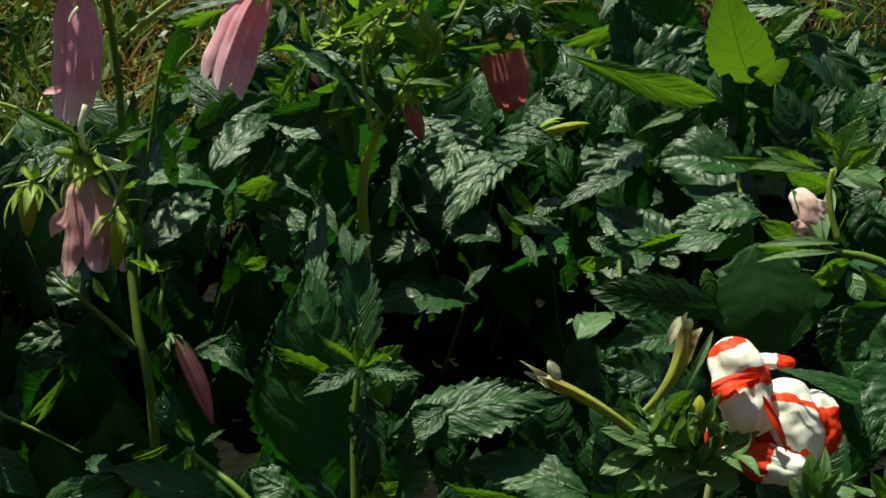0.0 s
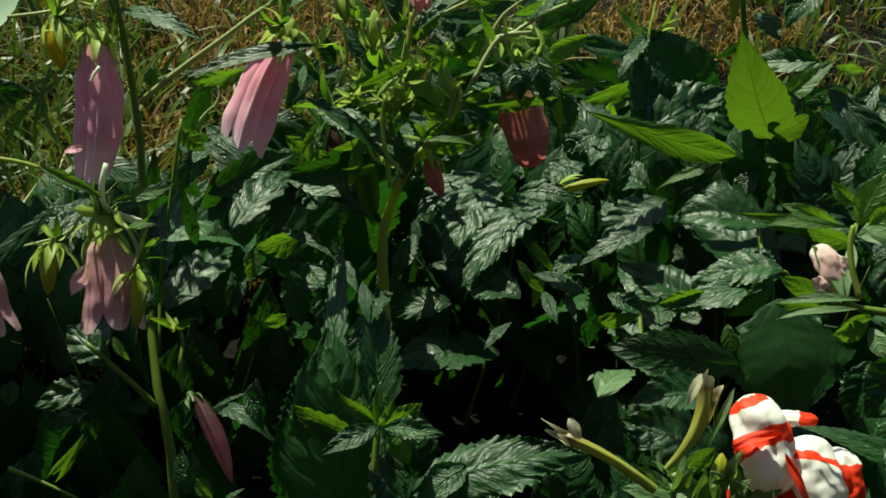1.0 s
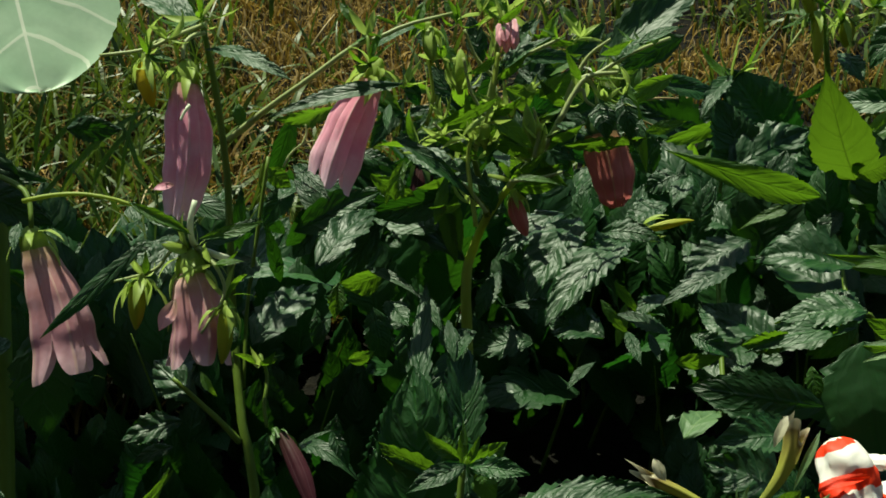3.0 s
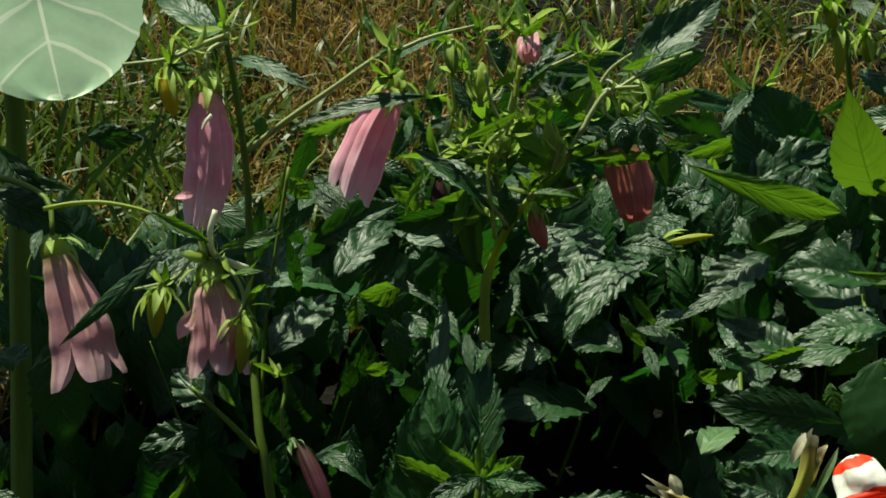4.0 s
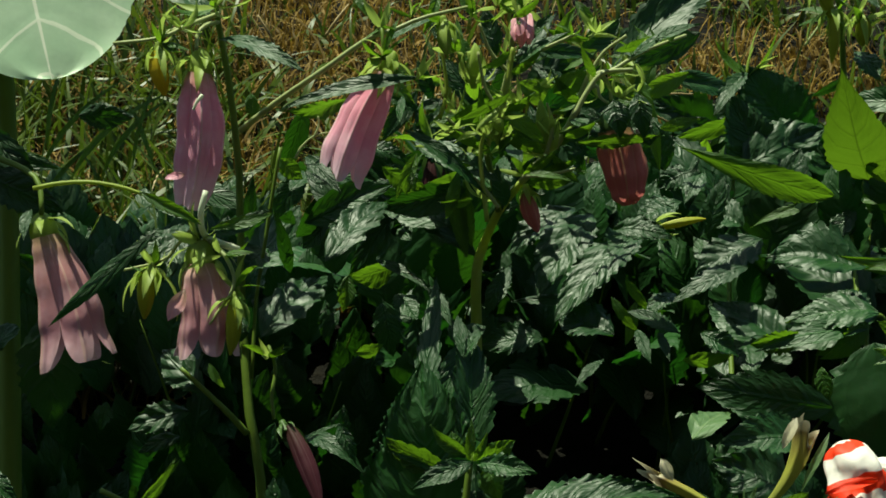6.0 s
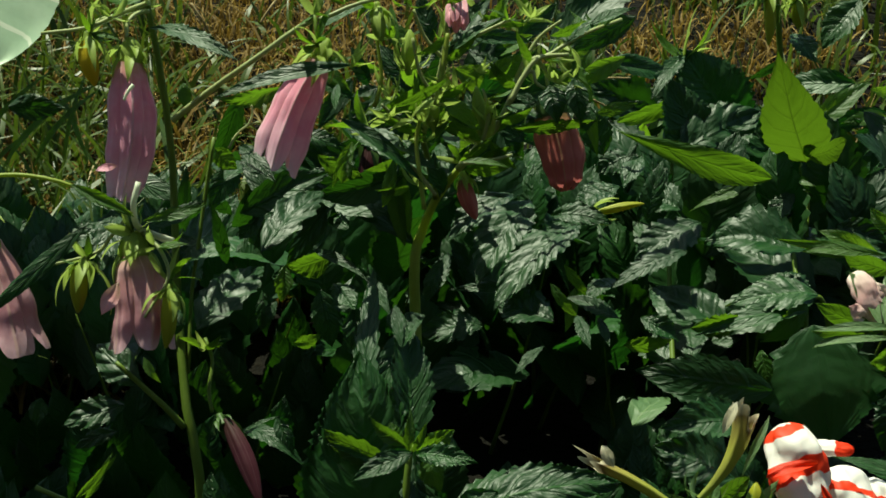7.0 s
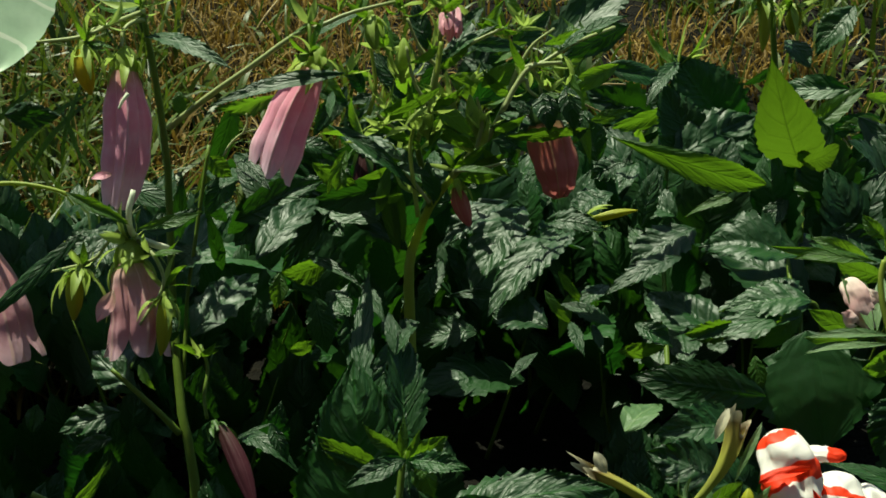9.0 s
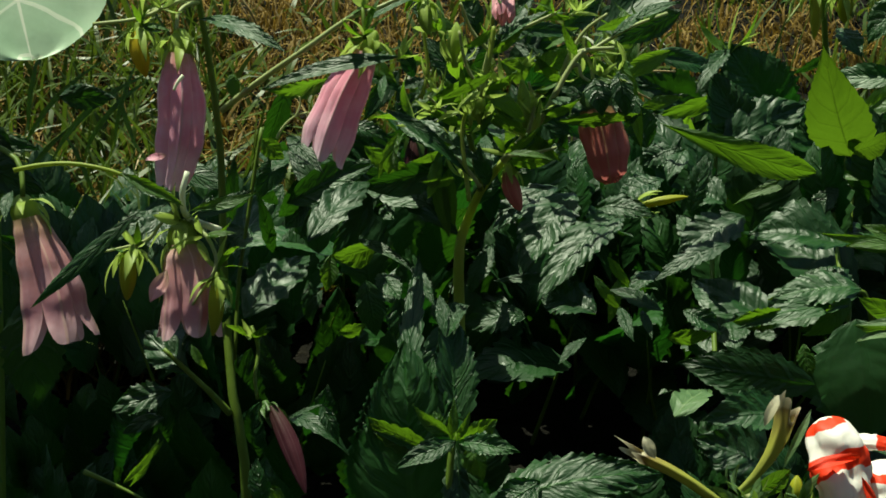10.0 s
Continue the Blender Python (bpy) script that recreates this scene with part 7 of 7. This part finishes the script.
leaf(left, (-3.86, 41.78, 15.23), (-4.15, 41.52, 14.71), 0.31, (0.05, -0.97, -0.2), material=LEAF_LIGHT, peak=0.4, pleat=0.06, veins=5, teeth=8)
leaf(left, (-4.57, 42.05, 15.62), (-4.75, 42.73, 16.86), 0.72, (-0.15, -0.4, 0.9), material=LEAF_SOFT, peak=0.4, pleat=0.06, veins=5, teeth=8)
leaf(left, (-7.18, 41.74, 14.68), (-6.45, 41.92, 15.11), 0.41, (-0.15, -0.4, 0.9), material=LEAF_SOFT, peak=0.4, pleat=0.06, veins=5, teeth=8)
leaf(left, (-6.17, 41.95, 15.21), (-5.61, 42.01, 15.4), 0.17, (-0.15, -0.4, 0.9), material=LEAF_SOFT, peak=0.4, pleat=0.06, veins=5, teeth=8)
leaf(left, (-3.58, 41.84, 15.39), (-2.85, 42.02, 15.82), 0.22, (-0.15, -0.4, 0.9), material=LEAF_SOFT, peak=0.4, pleat=0.06, veins=5, teeth=8)
leaf(left, (-3.79, 43.23, 17.91), (-2.67, 43.39, 18.37), 0.17, (-0.15, -0.4, 0.9), material=LEAF_SOFT, peak=0.4, pleat=0.06, veins=5, teeth=8)
leaf(left, (-2.78, 43.4, 18.37), (-2.26, 42.79, 17.32), 0.52, (-0.15, -0.4, 0.9), material=LEAF_SOFT, peak=0.4, pleat=0.06, veins=5, teeth=8)
leaf(left, (-6.78, 44.51, 19.84), (-6.27, 44.11, 19.18), 0.35, (0.05, -0.97, -0.2), material=LEAF_MID, peak=0.4, pleat=0.06, veins=5, teeth=8)
leaf(left, (-8.87, 42.6, 16.03), (-7.77, 43.17, 17.22), 0.28, (0.05, -0.97, -0.2), material=LEAF_LIGHT, peak=0.4, pleat=0.06, veins=5, teeth=8)
# Last added shade leaf, likewise out of view.
leaf(broad, (-18, 77, 33), (-17, 91, 32.5), 12, (0, 0, 1), material=LEAF_GLARE, twist=0, curl=0.1, teeth=16, tooth=0.03, pleat=0.006, veins=3, peak=0.55, blunt=0.6, end=0.5, fold=0.05, wave=0.05)
stem(broad, [(-20.5, 62.2, 33.3), (-19.25, 69, 34.5), (-18, 77, 33)], 0.159, 0.109, name="leaf_stalk")

# ---------------------------------------------------------------- the leafy undergrowth of the bed
def undergrowth(count, seed):
    """Shaded leaves of the bed: a few shapes, shared, each leaf an object of its own in a clump."""
    rnd = random.Random(seed)
    shapes = []
    for k in range(6):
        w = 2.6 + 0.3 * k
        v, f, uv = blade_mesh((0, 0, 0), (0, 4.6 + 0.35 * k, 0), w, (0, 0, 1), arch=0.1, fold=0.15, teeth=15, seed=k + 60, cols=9)
        me = bpy.data.meshes.new("leaf")
        me.from_pydata([tuple(Vector(q) / 100) for q in v], [], f)
        me.uv_layers.new(name="UVMap").data.foreach_set("uv", np.array([uv[l.vertex_index] for l in me.loops], dtype=np.float32).ravel())
        me.polygons.foreach_set("use_smooth", [True] * len(f))
        me.materials.append(LEAF if k % 3 else LEAF_SOFT)
        shapes.append(me)
    clumps = []
    for i in range(10):
        x = -0.13 + 0.04 * i
        clumps.append(tagged(new("bellflower_clump"), "low clump of dark green toothed bellflower leaves", "plant", "undergrowth of the bed"))
        clumps[-1].location = (x, 0.71 + 0.08 * (i % 2), 0.0)
    for i in range(count):
        y = 0.67 + 0.20 * rnd.random()
        x = rnd.uniform(-0.19, 0.25) * (0.35 + y)
        s = (x / (0.35 + y) + 0.19) / 0.44
        if s < 0.42 and rnd.random() < 0.45:
            continue
        roof = 0.435 - (0.495 - 0.065 * max(0, min(1, (s - 0.26) / 0.2))) * y - 0.02 * rnd.random()
        z = 0.012 + max(0.02, roof - 0.012) * rnd.random() ** 0.8
        home = min(clumps, key=lambda c: abs(c.location.x - x) + 0.3 * abs(c.location.y - y))
        ob = new("leaf", shapes[rnd.randrange(6)])
        ob.parent = home
        turn = Euler((rnd.uniform(-0.2, 1.3), rnd.uniform(-0.6, 0.6), rnd.uniform(0, math.tau)))
        if i % 5 < 3:
            turn = Euler((rnd.uniform(0.9, 1.3) + (0.45 if z < 0.5 * roof else 0), rnd.uniform(-0.3, 0.3), rnd.uniform(-0.9, 0.9)))
        ob.matrix_local = Matrix.LocRotScale(Vector((x, y, z)) - home.location, turn, Vector((1, 1, 1)) * rnd.uniform(0.6, 1.1))
    for i in range(60):
        y = rnd.uniform(0.54, 0.62)
        x = rnd.uniform(0.0, 0.25) * (0.35 + y)
        z = 0.002 + 0.02 * rnd.random()
        home = min(clumps, key=lambda c: abs(c.location.x - x) + 0.3 * abs(c.location.y - y))
        ob = new("leaf", shapes[rnd.randrange(6)])
        ob.parent = home
        turn = Euler((rnd.uniform(1.0, 1.25), rnd.uniform(-0.25, 0.25), rnd.uniform(-0.7, 0.7)))
        ob.matrix_local = Matrix.LocRotScale(Vector((x, y, z)) - home.location, turn, Vector((1, 1, 1)) * rnd.uniform(0.5, 0.8))
    for i in range(115):
        x, y = rnd.uniform(-0.22, 0.01), rnd.uniform(0.50, 0.68)
        home = min(clumps, key=lambda c: abs(c.location.x - x) + 0.3 * abs(c.location.y - y))
        ob = new("leaf", shapes[rnd.randrange(6)])
        ob.parent = home
        turn = Euler((rnd.uniform(1.35, 1.8), rnd.uniform(-0.4, 0.4), rnd.uniform(-0.8, 0.8)))
        ob.matrix_local = Matrix.LocRotScale(Vector((x, y, rnd.uniform(0.0, 0.03))) - home.location, turn, Vector((1, 1, 1)) * rnd.uniform(0.6, 0.95))
    for c in clumps:
        for _ in range(5):
            o = Vector((c.location.x + rnd.uniform(-0.03, 0.03), c.location.y + rnd.uniform(-0.05, 0.05), 0)) * 100
            t = o + Vector((rnd.uniform(-3, 3), rnd.uniform(-3, 3), rnd.uniform(6, 12)))
            stem(c, [o, (o + t) / 2 + Vector((rnd.uniform(-0.6, 0.6), 0, 0)), t], 0.11, 0.03, count=8)


undergrowth(780, 21)
